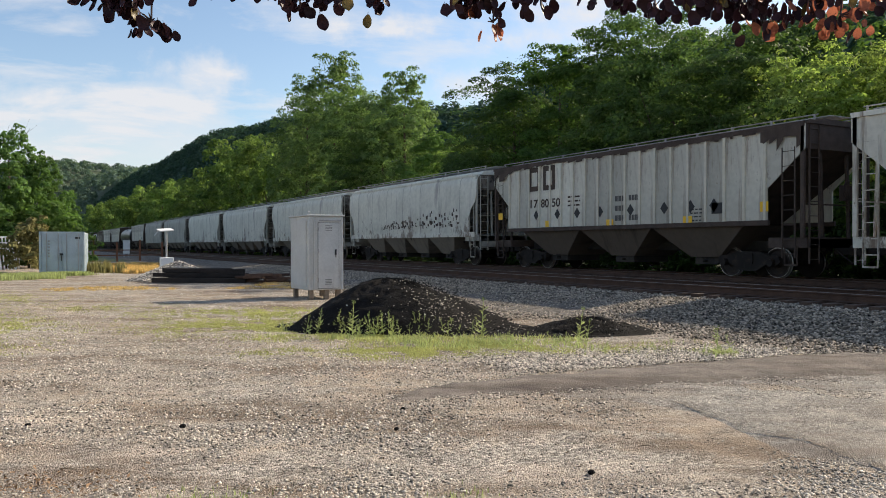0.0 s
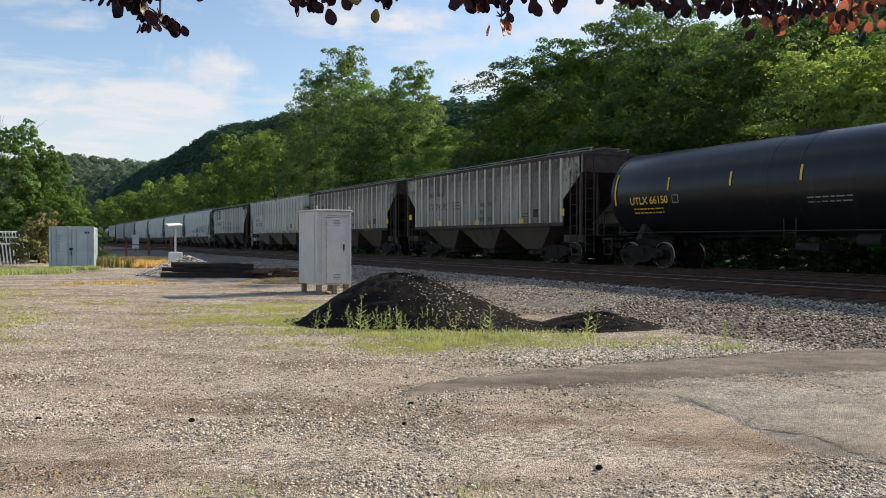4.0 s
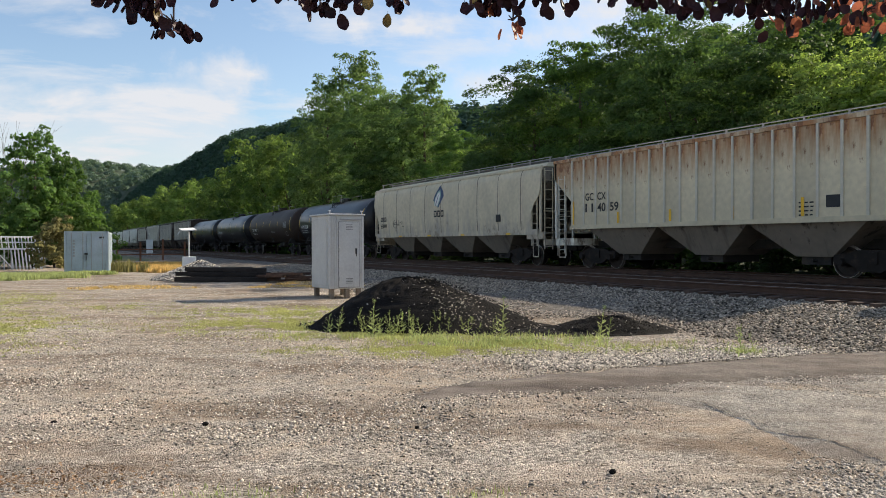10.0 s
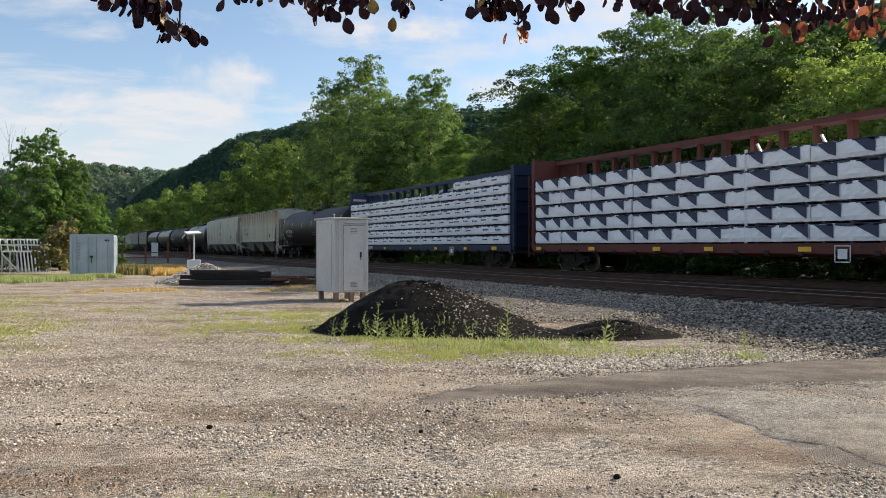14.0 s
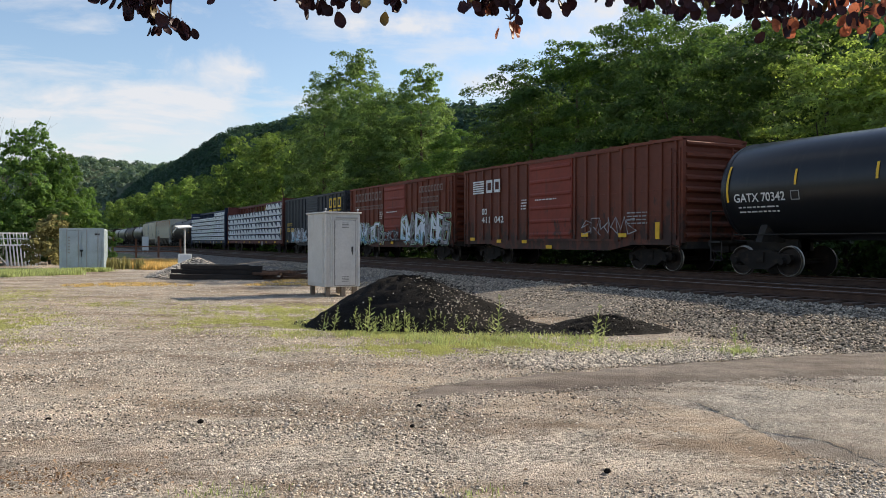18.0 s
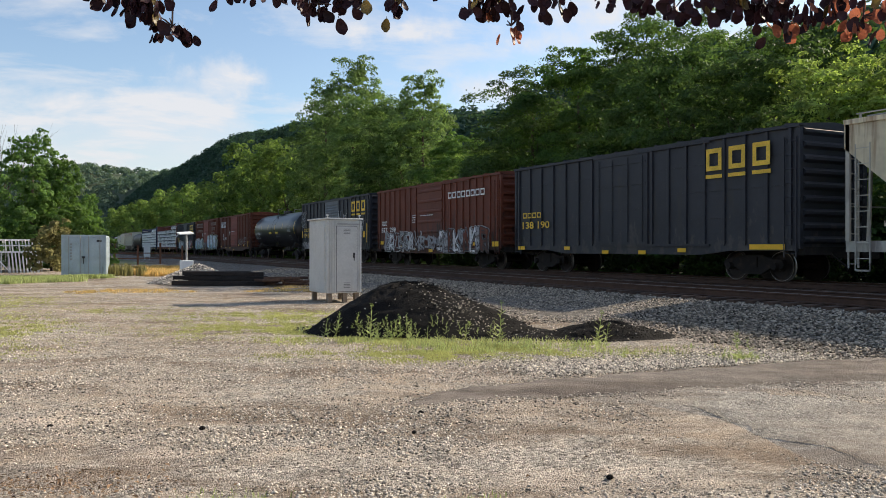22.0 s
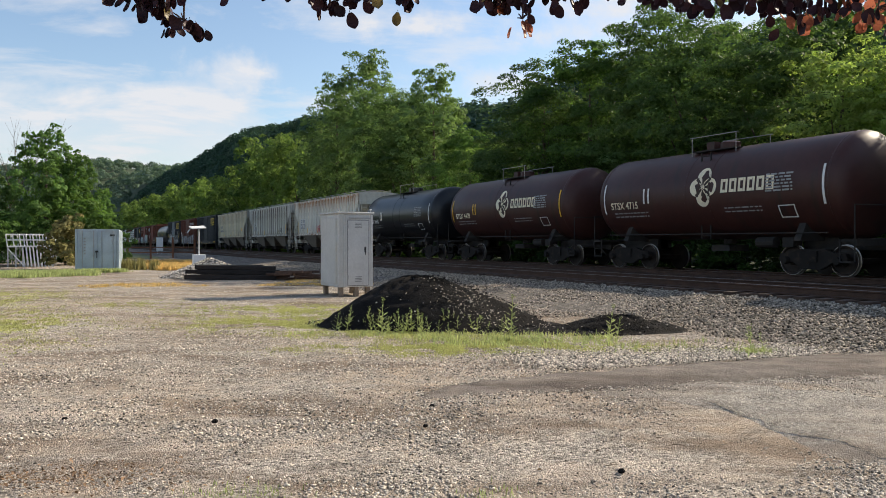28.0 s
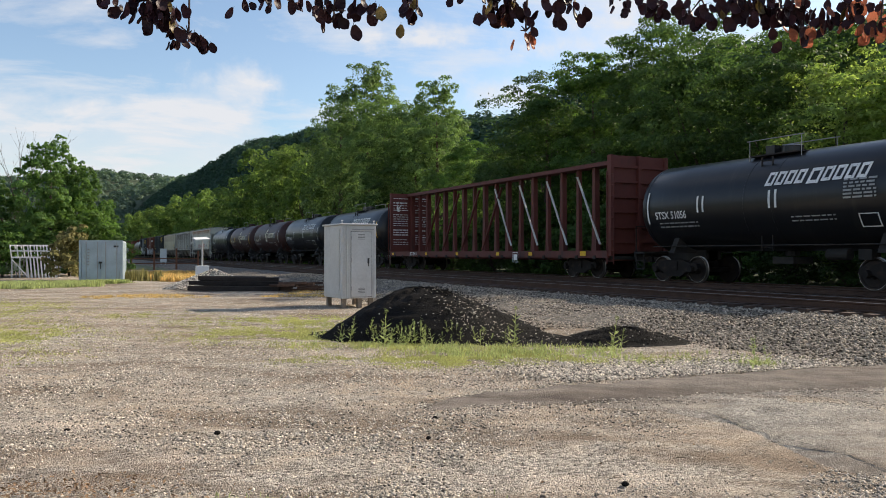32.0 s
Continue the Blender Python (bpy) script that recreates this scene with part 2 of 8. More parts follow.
class Shape:
    """Collects boxes, prisms, tubes and surfaces into one mesh."""

    def __init__(self):
        self.v, self.f = [], []

    def add(self, verts, faces):
        n = len(self.v)
        self.v += [tuple(p) for p in verts]
        self.f += [tuple(i + n for i in f) for f in faces]
        return self

    def box(self, x0, x1, y0, y1, z0, z1, m=None):
        v = [Vector((x, y, z)) for z in (z0, z1) for y in (y0, y1) for x in (x0, x1)]
        if m is not None:
            v = [m @ p for p in v]
        return self.add(v, [(0, 2, 3, 1), (4, 5, 7, 6), (0, 1, 5, 4), (2, 6, 7, 3), (0, 4, 6, 2), (1, 3, 7, 5)])

    def bar(self, a, b, w, d=None):
        """A straight bar of square or flat section from a to b."""
        a, b = Vector(a), Vector(b)
        d = d or w
        q = (b - a).to_track_quat('Z', 'Y').to_matrix().to_4x4()
        return self.box(-w / 2, w / 2, -d / 2, d / 2, 0, (b - a).length, Matrix.Translation(a) @ q)

    def tube(self, a, b, r0, r1=None, n=10, caps=True):
        a, b = Vector(a), Vector(b)
        r1 = r0 if r1 is None else r1
        q = (b - a).to_track_quat('Z', 'Y').to_matrix()
        v = []
        for p, r in ((a, r0), (b, r1)):
            for i in range(n):
                w = 2 * math.pi * i / n
                v.append(p + q @ Vector((r * math.cos(w), r * math.sin(w), 0)))
        f = [(i, (i + 1) % n, n + (i + 1) % n, n + i) for i in range(n)]
        if caps:
            f += [tuple(range(n - 1, -1, -1)), tuple(range(n, 2 * n))]
        return self.add(v, f)

    def loft(self, rings, close=True, caps=True):
        """Skin a row of closed rings that have the same number of points."""
        n = len(rings[0])
        v = [p for r in rings for p in r]
        f = []
        for k in range(len(rings) - 1):
            for i in range(n if close else n - 1):
                j = (i + 1) % n
                f.append((k * n + i, k * n + j, (k + 1) * n + j, (k + 1) * n + i))
        if caps:
            f += [tuple(range(n - 1, -1, -1)), tuple(range((len(rings) - 1) * n, len(rings) * n))]
        return self.add(v, f)

    def plate(self, outline, axis, lo, hi):
        """A flat outline of (a, b) pairs given a thickness along an axis: 0 x, 1 y, 2 z."""
        def put(a, b, c):
            return {0: (c, a, b), 1: (a, c, b), 2: (a, b, c)}[axis]
        n = len(outline)
        v = [put(a, b, lo) for a, b in outline] + [put(a, b, hi) for a, b in outline]
        f = [tuple(range(n - 1, -1, -1)), tuple(range(n, 2 * n))] + [(i, (i + 1) % n, n + (i + 1) % n, n + i) for i in range(n)]
        return self.add(v, f)

    def mesh(self, name, material=None, smooth=False, bevel=0.0):
        me = mesh_from(name, self.v, self.f, material)
        bm = bmesh.new()
        bm.from_mesh(me)
        bmesh.ops.recalc_face_normals(bm, faces=bm.faces)
        if bevel:
            bmesh.ops.bevel(bm, geom=bm.edges[:], offset=bevel, segments=2, profile=0.5, affect='EDGES')
        bm.to_mesh(me)
        bm.free()
        if smooth:
            me.polygons.foreach_set("use_smooth", [True] * len(me.polygons))
            me.set_sharp_from_angle(angle=radians(35))
        return me

    def put(self, name, material, parent, m=None, label="", smooth=False, bevel=0.0):
        return attach(name, self.mesh(name, material, smooth, bevel), parent, m, label)


MOVING = []            # the cars and their marks along the train

# ---- paints and metals of the train ----
M_BOGIE = mat("bogie_steel", (0.017, 0.013, 0.0105), 0.8, 0.2, second=(0.042, 0.029, 0.02), second_amount=0.45, scale=6)
M_WHEEL = mat("wheel_steel", (0.026, 0.02, 0.017), 0.6, 0.5, second=(0.05, 0.034, 0.025))
M_TREAD = mat("polished_steel", (0.42, 0.39, 0.36), 0.42, 1.0, vary=0.1)
M_UNDER = mat("underframe_black", (0.026, 0.023, 0.02), 0.8, vary=0.4, second=(0.055, 0.042, 0.032))
M_YELLOW = mat("reflector_yellow", (0.85, 0.5, 0.03), 0.45, vary=0.15)
M_WHITE = mat("lettering_white", (0.78, 0.77, 0.73), 0.6, vary=0.2, fine=25)
M_BLACK = mat("lettering_black", (0.03, 0.03, 0.032), 0.6, vary=0.2)
M_GREYL = mat("lettering_grey", (0.33, 0.33, 0.32), 0.6, vary=0.25)
M_WORN = mat("worn_pale_lettering", (0.24, 0.17, 0.14), 0.7, vary=0.4, scale=6, fine=25)
M_GOLD = mat("lettering_yellow", (0.8, 0.52, 0.06), 0.6, vary=0.25, fine=25)
M_NAVYL = mat("lettering_navy", (0.03, 0.06, 0.16), 0.6)
M_CREAM = mat("logo_cream", (0.85, 0.76, 0.55), 0.6, vary=0.15)
M_RAILW = mat("galvanized_walkway", (0.36, 0.345, 0.32), 0.6, 0.4, vary=0.2)
M_STRUT = mat("bare_strut_metal", (0.62, 0.60, 0.57), 0.5, 0.3, vary=0.2)
M_DARKDIRT = mat("dark_grime", (0.07, 0.05, 0.04), 0.85, vary=0.4)

WALL = {}


def paint(key, colour, second=None, amount=0.45, streak=(0.6, 2.2, 0.3), rough=0.6, vary=0.13, scale=0.7, spec=0.35, each=0.0, fade=None, spots=None):
    if key not in WALL:
        WALL[key] = mat(key, colour, rough, vary=vary, scale=scale, fine=5, bump=0.04, second=second, second_amount=amount, streak=streak, spec=spec, per_object=each, fade=fade, spots=spots)
    return WALL[key]


P_GREY = paint("dirty_grey_paint", (0.66, 0.63, 0.54), (0.25, 0.19, 0.14), 0.58, (0.6, 3.0, 0.25), each=.16, spots=((0.20, 0.15, 0.115), 4.6, 1.5, .5, 3.0))
P_NW = paint("faded_grey_paint", (0.56, 0.54, 0.46), (0.26, 0.20, 0.15), 0.5, (0.6, 2.6, 0.22), each=.28, spots=((0.10, 0.06, 0.045), 1.2, 5.4, .42, 2.6))
P_NWDIRTY = paint("grimy_grey_paint", (0.33, 0.30, 0.245), (0.14, 0.105, 0.08), 0.64, (0.6, 2.6, 0.22), each=.36, spots=((0.09, 0.065, 0.05), 1.6, 4.6, .6, 2.2))
P_RIB = paint("pale_rib_paint", (0.62, 0.585, 0.48), (0.38, 0.34, 0.29), 0.4)
P_ACF = paint("pale_grey_paint", (0.67, 0.65, 0.56), (0.40, 0.37, 0.33), 0.42, spots=((0.22, 0.17, 0.13), 3.6, 1.5, .5, 2.4))
P_ACFD = paint("sooty_grey_paint", (0.430, 0.414, 0.356), (0.2, 0.185, 0.17), 0.52)
P_CREAM = paint("cream_white_paint", (0.640, 0.561, 0.401), (0.46, 0.41, 0.34), 0.45, fade=(3.6, 1.6), spots=((0.33, 0.27, 0.2), 3.2, 1.5, .35, 2.4))
P_RUST = paint("rust_streaked_grey_paint", (0.66, 0.585, 0.41), (0.40, 0.20, 0.085), 0.58, (0.6, 1.3, 0.2), each=.1, fade=(2.0, 4.2), spots=((0.22, 0.10, 0.05), 1.6, 4.6, .5, 4))
P_TAN = paint("yellowed_grey_paint", (0.67, 0.595, 0.42), (0.26, 0.15, 0.08), 0.52, (0.6, 4.2, 0.26), each=.14, fade=(1.2, 5.0), spots=((0.14, 0.065, 0.038), 3.6, 1.5, .56, 3.4))
P_RUSTW = paint("rust_blotched_white_paint", (0.76, 0.72, 0.61), (0.42, 0.18, 0.05), 0.55, (0.5, 2.8, 0.55), each=.08, fade=(0.4, 5.6), spots=((0.30, 0.12, 0.04), 3.4, 1.6, .55, 4))
P_TANK = paint("black_tank_paint", (0.013, 0.0135, 0.015), (0.026, 0.024, 0.022), 0.4, rough=0.3, spec=0.4)
# bay paints: shade under the cars is put into the colour, besides grime
P_BAY = paint("shaded_grimy_bay_paint", (0.21, 0.18, 0.145), (0.11, 0.09, 0.072), 0.5, spots=((0.04, 0.032, 0.026), .6, 1.8, .5, 2))
P_BAYD = paint("shaded_dark_bay_paint", (0.105, 0.084, 0.066), (0.055, 0.043, 0.035), 0.5)
P_TANKB = paint("brown_dusted_black_paint", (0.050, 0.034, 0.025), (0.064, 0.046, 0.034), 0.5, rough=0.52, spec=.2)
P_TANKS = paint("soot_brown_tank_paint", (0.034, 0.0225, 0.017), (0.045, 0.031, 0.023), 0.5, rough=0.48, spec=.28)
P_TANKM = paint("maroon_tank_paint", (0.055, 0.02, 0.016), (0.035, 0.02, 0.016), 0.45, rough=0.45)
P_BLUE = paint("dark_blue_black_paint", (0.034, 0.036, 0.044), (0.045, 0.042, 0.04), 0.42, rough=0.5, spots=((0.075, 0.07, 0.065), 3.2, 1.0, .5, 3))
P_BLUEC = paint("deep_blue_paint", (0.016, 0.028, 0.065), (0.045, 0.04, 0.038), 0.35, rough=0.5)
P_RED = paint("boxcar_red_paint", (0.155, 0.040, 0.020), (0.06, 0.03, 0.024), 0.5, fade=(4.2, .9), each=.12, spots=((0.05, 0.028, 0.022), 3.4, 1.0, .62, 2.6))
P_RED2 = paint("faded_boxcar_red_paint", (0.155, 0.045, 0.025), (0.07, 0.036, 0.028), 0.5, fade=(4.6, .9), each=.12, spots=((0.05, 0.028, 0.022), 3.6, 1.0, .66, 2.6))
P_DOOR = paint("bright_door_red_paint", (0.23, 0.042, 0.024), (0.13, 0.04, 0.026), 0.4, spots=((0.06, 0.03, 0.024), 3.6, 1.0, .5, 3))
P_BROWN = paint("oxide_red_paint", (0.128, 0.036, 0.027), (0.07, 0.032, 0.027), 0.45)
P_WRAP = mat("white_lumber_wrap", (0.95, 0.95, 0.95), 0.35, vary=0.05, scale=2.0, fine=9, bump=0.35, bump_scale=0.05)
P_WRAPD = mat("navy_print_and_shade", (0.045, 0.055, 0.10), 0.5, vary=0.2)
P_LOGO1 = mat("logo_blue", (0.03, 0.065, 0.15), 0.5)
P_LOGO2 = mat("logo_green", (0.34, 0.48, 0.42), 0.5)

LETTERS = {}


def letters(car, text, a, z, width, height, material, tank=None, label=""):
    """Lettering on the side that faces the lot; a: metres from the front to its left end, z: its foot. tank: (radius, centre height)."""
    if text not in LETTERS:
        cu = bpy.data.curves.new("lettering", 'FONT')
        cu.body = text
        cu.offset = 0.018
        ob = bpy.data.objects.new("lettering", cu)
        scene.collection.objects.link(ob)
        me = bpy.data.meshes.new_from_object(ob)
        bpy.data.objects.remove(ob)
        co = np.empty(len(me.vertices) * 3)
        me.vertices.foreach_get("co", co)
        co = co.reshape(-1, 3)
        LETTERS[text] = (co, [tuple(p.vertices) for p in me.polygons])
    co, faces = LETTERS[text]
    lo, hi = co.min(0), co.max(0)
    u = (co[:, 0] - lo[0]) / (hi[0] - lo[0]) * width
    v = (co[:, 1] - lo[1]) / max(hi[1] - lo[1], 1e-6) * height
    return attach("lettering", side_mesh("lettering", np.stack([a + u, z + v], 1), faces, material, tank), car, label=label)


def side_x(z, tank, proud):
    if tank:
        return -np.sqrt(np.maximum(tank[0] ** 2 - (z - tank[1]) ** 2, 0.01)) - proud
    return np.full_like(z, -1.5 - proud)


def side_mesh(name, az, faces, material, tank=None, proud=0.024):
    az = np.asarray(az, float)
    v = np.stack([side_x(az[:, 1], tank, proud), -az[:, 0], az[:, 1]], 1)
    if az.shape[1] > 2:
        # overlapping strokes lie a hair above one another
        v[:, 0] -= az[:, 2]
    return mesh_from(name, v, faces, material)


def marks(car, boxes, material, name="lettering", tank=None, label="", proud=0.024):
    """Plain bars on the side: (a0, a1, z0, z1) each."""
    v, f = [], []
    for a0, a1, z0, z1 in boxes:
        n = max(2, int((z1 - z0) / 0.07)) if tank else 1
        k = len(v)
        for i in range(n + 1):
            z = z0 + (z1 - z0) * i / n
            v += [(a0, z), (a1, z)]
        f += [(k + 2 * i, k + 2 * i + 1, k + 2 * i + 3, k + 2 * i + 2) for i in range(n)]
    return attach(name, side_mesh(name, v, f, material, tank, proud), car, label=label)


def small_print(car, a, z, width, lines, material, seed, step=0.12, h=0.055, tank=None):
    r = random.Random(seed)
    b = []
    h *= .75
    for i in range(lines):
        x = a
        while x < a + width - 0.05:
            w = r.uniform(0.08, 0.3)
            b.append((x, min(x + w, a + width), z - i * step, z - i * step + h))
            x += w + 0.05
    return marks(car, b, material, "small_print", tank)


def blocks(car, n, a, z, width, height, material, label, tank=None, slant=0.0, proud=.024):
    """A row of plain letter-sized blocks in place of a name."""
    p = width / n
    first = None
    for i in range(n):
        v, f = [], []
        x0, x1 = a + i * p + p * 0.1, a + (i + 1) * p - p * 0.1
        # large blocks are hollow frames, small ones solid bars
        if height > .22:
            tu, tw = min(.34, .2 * height / (x1 - x0)), .21
            bars = ((0, tu, 0, 1), (1 - tu, 1, 0, 1), (tu, 1 - tu, 0, tw), (tu, 1 - tu, 1 - tw, 1))
        else:
            bars = ((0, 1, 0, 1),)
        for (u0, u1, w0, w1) in bars:
            j = len(v)
            for (uu, ww) in ((u0, w0), (u1, w0), (u1, w1), (u0, w1)):
                v.append((x0 + (x1 - x0) * uu + slant * ww * height, z + ww * height))
            f.append((j, j + 1, j + 2, j + 3))
        me = side_mesh("letter_block", v, f, material, tank, proud)
        if first is None:
            first = attach("letter_block", me, car, label=label)
        else:
            attach("letter_block", me, first)
    return first


# loose letter-like skeletons in a unit box, for sprayed tangles
FORMS = (((.75, .85), (.25, .95), (.2, .6), (.75, .45), (.7, .08), (.15, .12)), ((.2, 0), (.25, 1), (.35, .5), (.85, .95), (.4, .5), (.9, .05)),
         ((.1, .05), (.45, 1), (.6, .5), (.3, .4), (.6, .45), (.9, 0)), ((.15, 1), (.2, .1), (.8, .05), (.85, .95)), ((.2, 0), (.2, .95), (.8, .9), (.75, .5), (.25, .45), (.8, 0)),
         ((.8, .9), (.25, .9), (.2, .1), (.8, .1), (.8, .45), (.5, .45)), ((.15, 0), (.2, 1), (.5, .4), (.8, 1), (.85, 0)))


def graffiti(car, a0, a1, z0, z1, fills, outline, seed, n=6, key=None, fat=.14, proud=.05):
    """Sprayed tangles of thick strokes: a keyline, a dark rim round each stroke and a fill."""
    r = random.Random(seed)
    H = z1 - z0
    w = (a1 - a0) / n
    def strokes(store, line, t, base=0.0):
        m0 = len(store[1])
        for (x, z) in line:
            k, e = len(store[0]), base + (len(store[1]) - m0) * .00008
            store[0].extend([(x + t / 2 * math.cos(math.pi * i / 4 + .39), z + t / 2 * math.sin(math.pi * i / 4 + .39), e) for i in range(8)])
            store[1].append(tuple(range(k, k + 8)))
        for (x0, y0), (x1, y1) in zip(line, line[1:]):
            d = math.hypot(x1 - x0, y1 - y0) or 1
            nx, ny = -(y1 - y0) / d * t / 2, (x1 - x0) / d * t / 2
            k, e = len(store[0]), base + (len(store[1]) - m0) * .00008
            store[0].extend([(x0 + nx, y0 + ny, e), (x0 - nx, y0 - ny, e), (x1 - nx, y1 - ny, e), (x1 + nx, y1 + ny, e)])
            store[1].append((k, k + 1, k + 2, k + 3))
    keys, rims, body, fine = ([], []), ([], []), [([], []) for _ in fills], ([], [])
    t = fat * H
    for i in range(n):
        form = FORMS[r.randrange(len(FORMS))] + FORMS[r.randrange(len(FORMS))][:3]
        tilt = r.uniform(-.15, .25)
        hh = r.uniform(.82, 1.0)
        line = []
        for u, q in form:
            q = q * hh + r.uniform(-.16, .16)
            line.append((a0 + w * (i - .3 + u * 1.6 + tilt * (q - .5) * .6 + r.uniform(-.2, .2)), z0 + t * .5 + (H - t) * max(0.0, min(1.0, q))))
        strokes(keys, line, t + .15)
        strokes(rims, line, t + .08, .005 * i)
        strokes(body[i % len(fills)], line, t, .005 * i + .002)
        for _ in range(3):
            x, z = line[r.randrange(len(line))]
            strokes(fine, [(x + r.uniform(-.2, .2) * w, z + r.uniform(-.1, .1) * H), (x + r.uniform(-.5, .5) * w, min(z1, max(z0, z + r.uniform(-.3, .3) * H)))], r.uniform(.02, .045))
    g = attach("graffiti", side_mesh("graffiti", rims[0], rims[1], outline, None, proud + .004), car, label="sprayed graffiti strokes")
    if key:
        attach("graffiti_keyline", side_mesh("graffiti_keyline", keys[0], keys[1], key, None, proud), g)
    for (v, f), m in zip(body, fills):
        if v:
            attach("graffiti_fill", side_mesh("graffiti_fill", v, f, m, None, proud + .004), g)
    attach("graffiti_stroke", side_mesh("graffiti_stroke", fine[0], fine[1], key or outline, None, proud + .042), g)
    return g


def tag(car, a0, a1, z0, z1, material, seed, n=5, t=.035, proud=.05):
    """A thin quick scrawl in one line."""
    r = random.Random(seed)
    v, f = [], []
    w = (a1 - a0) / n
    for i in range(n):
        line = [(a0 + w * (i + u * 1.5 - .25 + r.uniform(-.25, .25)), z0 + (z1 - z0) * min(1, max(0, q + r.uniform(-.25, .25)))) for u, q in FORMS[r.randrange(len(FORMS))]]
        for (x0, y0), (x1, y1) in zip(line, line[1:]):
            d = math.hypot(x1 - x0, y1 - y0) or 1
            nx, ny = -(y1 - y0) / d * t / 2, (x1 - x0) / d * t / 2
            k, e = len(v), len(f) * .0002
            v.extend([(x0 + nx, y0 + ny, e), (x0 - nx, y0 - ny, e), (x1 - nx, y1 - ny, e), (x1 + nx, y1 + ny, e)])
            f.append((k, k + 1, k + 2, k + 3))
    return attach("scrawl", side_mesh("scrawl", v, f, material, None, proud), car)


# ---- running gear, shared by all cars ----
SHARED = {}


def shared(key, build):
    if key not in SHARED:
        SHARED[key] = build()
    return SHARED[key]


def bogie_mesh():
    s = Shape()
    for sx in (-1, 1):
        x0, x1 = sorted((sx * 0.93, sx * 1.07))
        s.plate([(-1.18, .50), (-1.12, .66), (-.70, .70), (-.42, .80), (.42, .80), (.70, .70), (1.12, .66), (1.18, .50), (1.10, .40), (.70, .42),
                 (.42, .26), (.30, .20), (-.30, .20), (-.42, .26), (-.70, .42), (-1.10, .40)], 0, x0, x1)
        for y in (-.12, .12):
            s.tube((sx * 1.0, y, .2), (sx * 1.0, y, .58), .075, n=8)
        xo = sx * 1.07
        for y in (-.89, .89):
            s.tube((xo, y, .46), (xo + sx * .13, y, .46), .125, .11, n=12)
    s.box(-1.12, 1.12, -.2, .2, .42, .74)
    s.box(-.5, .5, -.06, .06, .3, .42)
    return s.mesh("bogie", M_BOGIE, smooth=True)


def wheelset_mesh():
    s = Shape()
    n = 24
    for sx in (-1, 1):
        rings = []
        for x, r in ((.70, .30), (.685, .485), (.715, .485), (.722, .458), (.82, .455), (.82, .444), (.815, .40), (.785, .37), (.785, .16), (.82, .13), (.82, .02)):
            rings.append([(sx * x, r * math.cos(2 * math.pi * i / n), .458 + r * math.sin(2 * math.pi * i / n)) for i in range(n)])
        s.loft(rings)
    s.tube((-.95, 0, .458), (.95, 0, .458), .085, n=10)
    me = s.mesh("wheelset", M_WHEEL, smooth=True)
    me.materials.append(M_TREAD)
    for p in me.polygons:
        c = p.center
        r = math.hypot(c.y, c.z - .458)
        if r > .44 and abs(c.x) > .715:
            p.material_index = 1
    return me


def coupler_mesh():
    s = Shape()
    s.box(-.09, .09, -.1, .55, .72, .92)
    s.box(-.17, .17, .45, .68, .68, .98)
    s.box(-.05, .17, .62, .78, .70, .96)
    s.tube((.3, .1, .85), (.32, .7, .45), .025, n=6)
    return s.mesh("coupler", M_BOGIE, bevel=0.012)


def running_gear(car, length, inset):
    for a in (inset, length - inset):
        b = attach("bogie", shared("bogie", bogie_mesh), car, pose(0, -a, 0))
        for y in (-.89, .89):
            attach("wheelset", shared("wheelset", wheelset_mesh), b, pose(0, y, 0))
    attach("coupler", shared("coupler", coupler_mesh), car, pose(0, 0, 0))
    attach("coupler", shared("coupler", coupler_mesh), car, pose(0, -length, 0, 0, 0, 180))


def ladder_mesh(z0, z1, w=0.42, rungs=6):
    s = Shape()
    for y in (-w / 2, w / 2):
        s.bar((0, y, z0), (0, y, z1), .05, .03)
    for i in range(rungs):
        z = z0 + .12 + (z1 - z0 - .24) * i / (rungs - 1)
        s.tube((0, -w / 2, z), (0, w / 2, z), .016, n=6, caps=False)
    return s


def ladder(car, x, a, z0, z1, material, across=False, w=0.42):
    r = max(3, int((z1 - z0) / 0.38))
    me = shared(("ladder", round(z0, 2), round(z1, 2), material.name, w), lambda: ladder_mesh(z0, z1, w, r).mesh("ladder", material))
    return attach("ladder", me, car, pose(x, -a, 0, 0, 0, 90 if across else 0))


def reflectors(car, places, tank=None, tall=False):
    for p in places:
        a, z = p[0], p[1]
        w, h = (p[2], p[3]) if len(p) > 2 else ((.1, .42) if tall else (.42, .17))
        marks(car, [(a, a + w, z, z + h)], M_YELLOW, "reflector", tank, proud=0.05 if not tank else 0.014)


def new_car(name, label, category, q, group):
    ob = thing(name, label, category, group=group)
    MOVING.append((ob, q, TRAIN_X, RAIL))
    return ob


TRAIN_GROUP = "cars of the freight train"

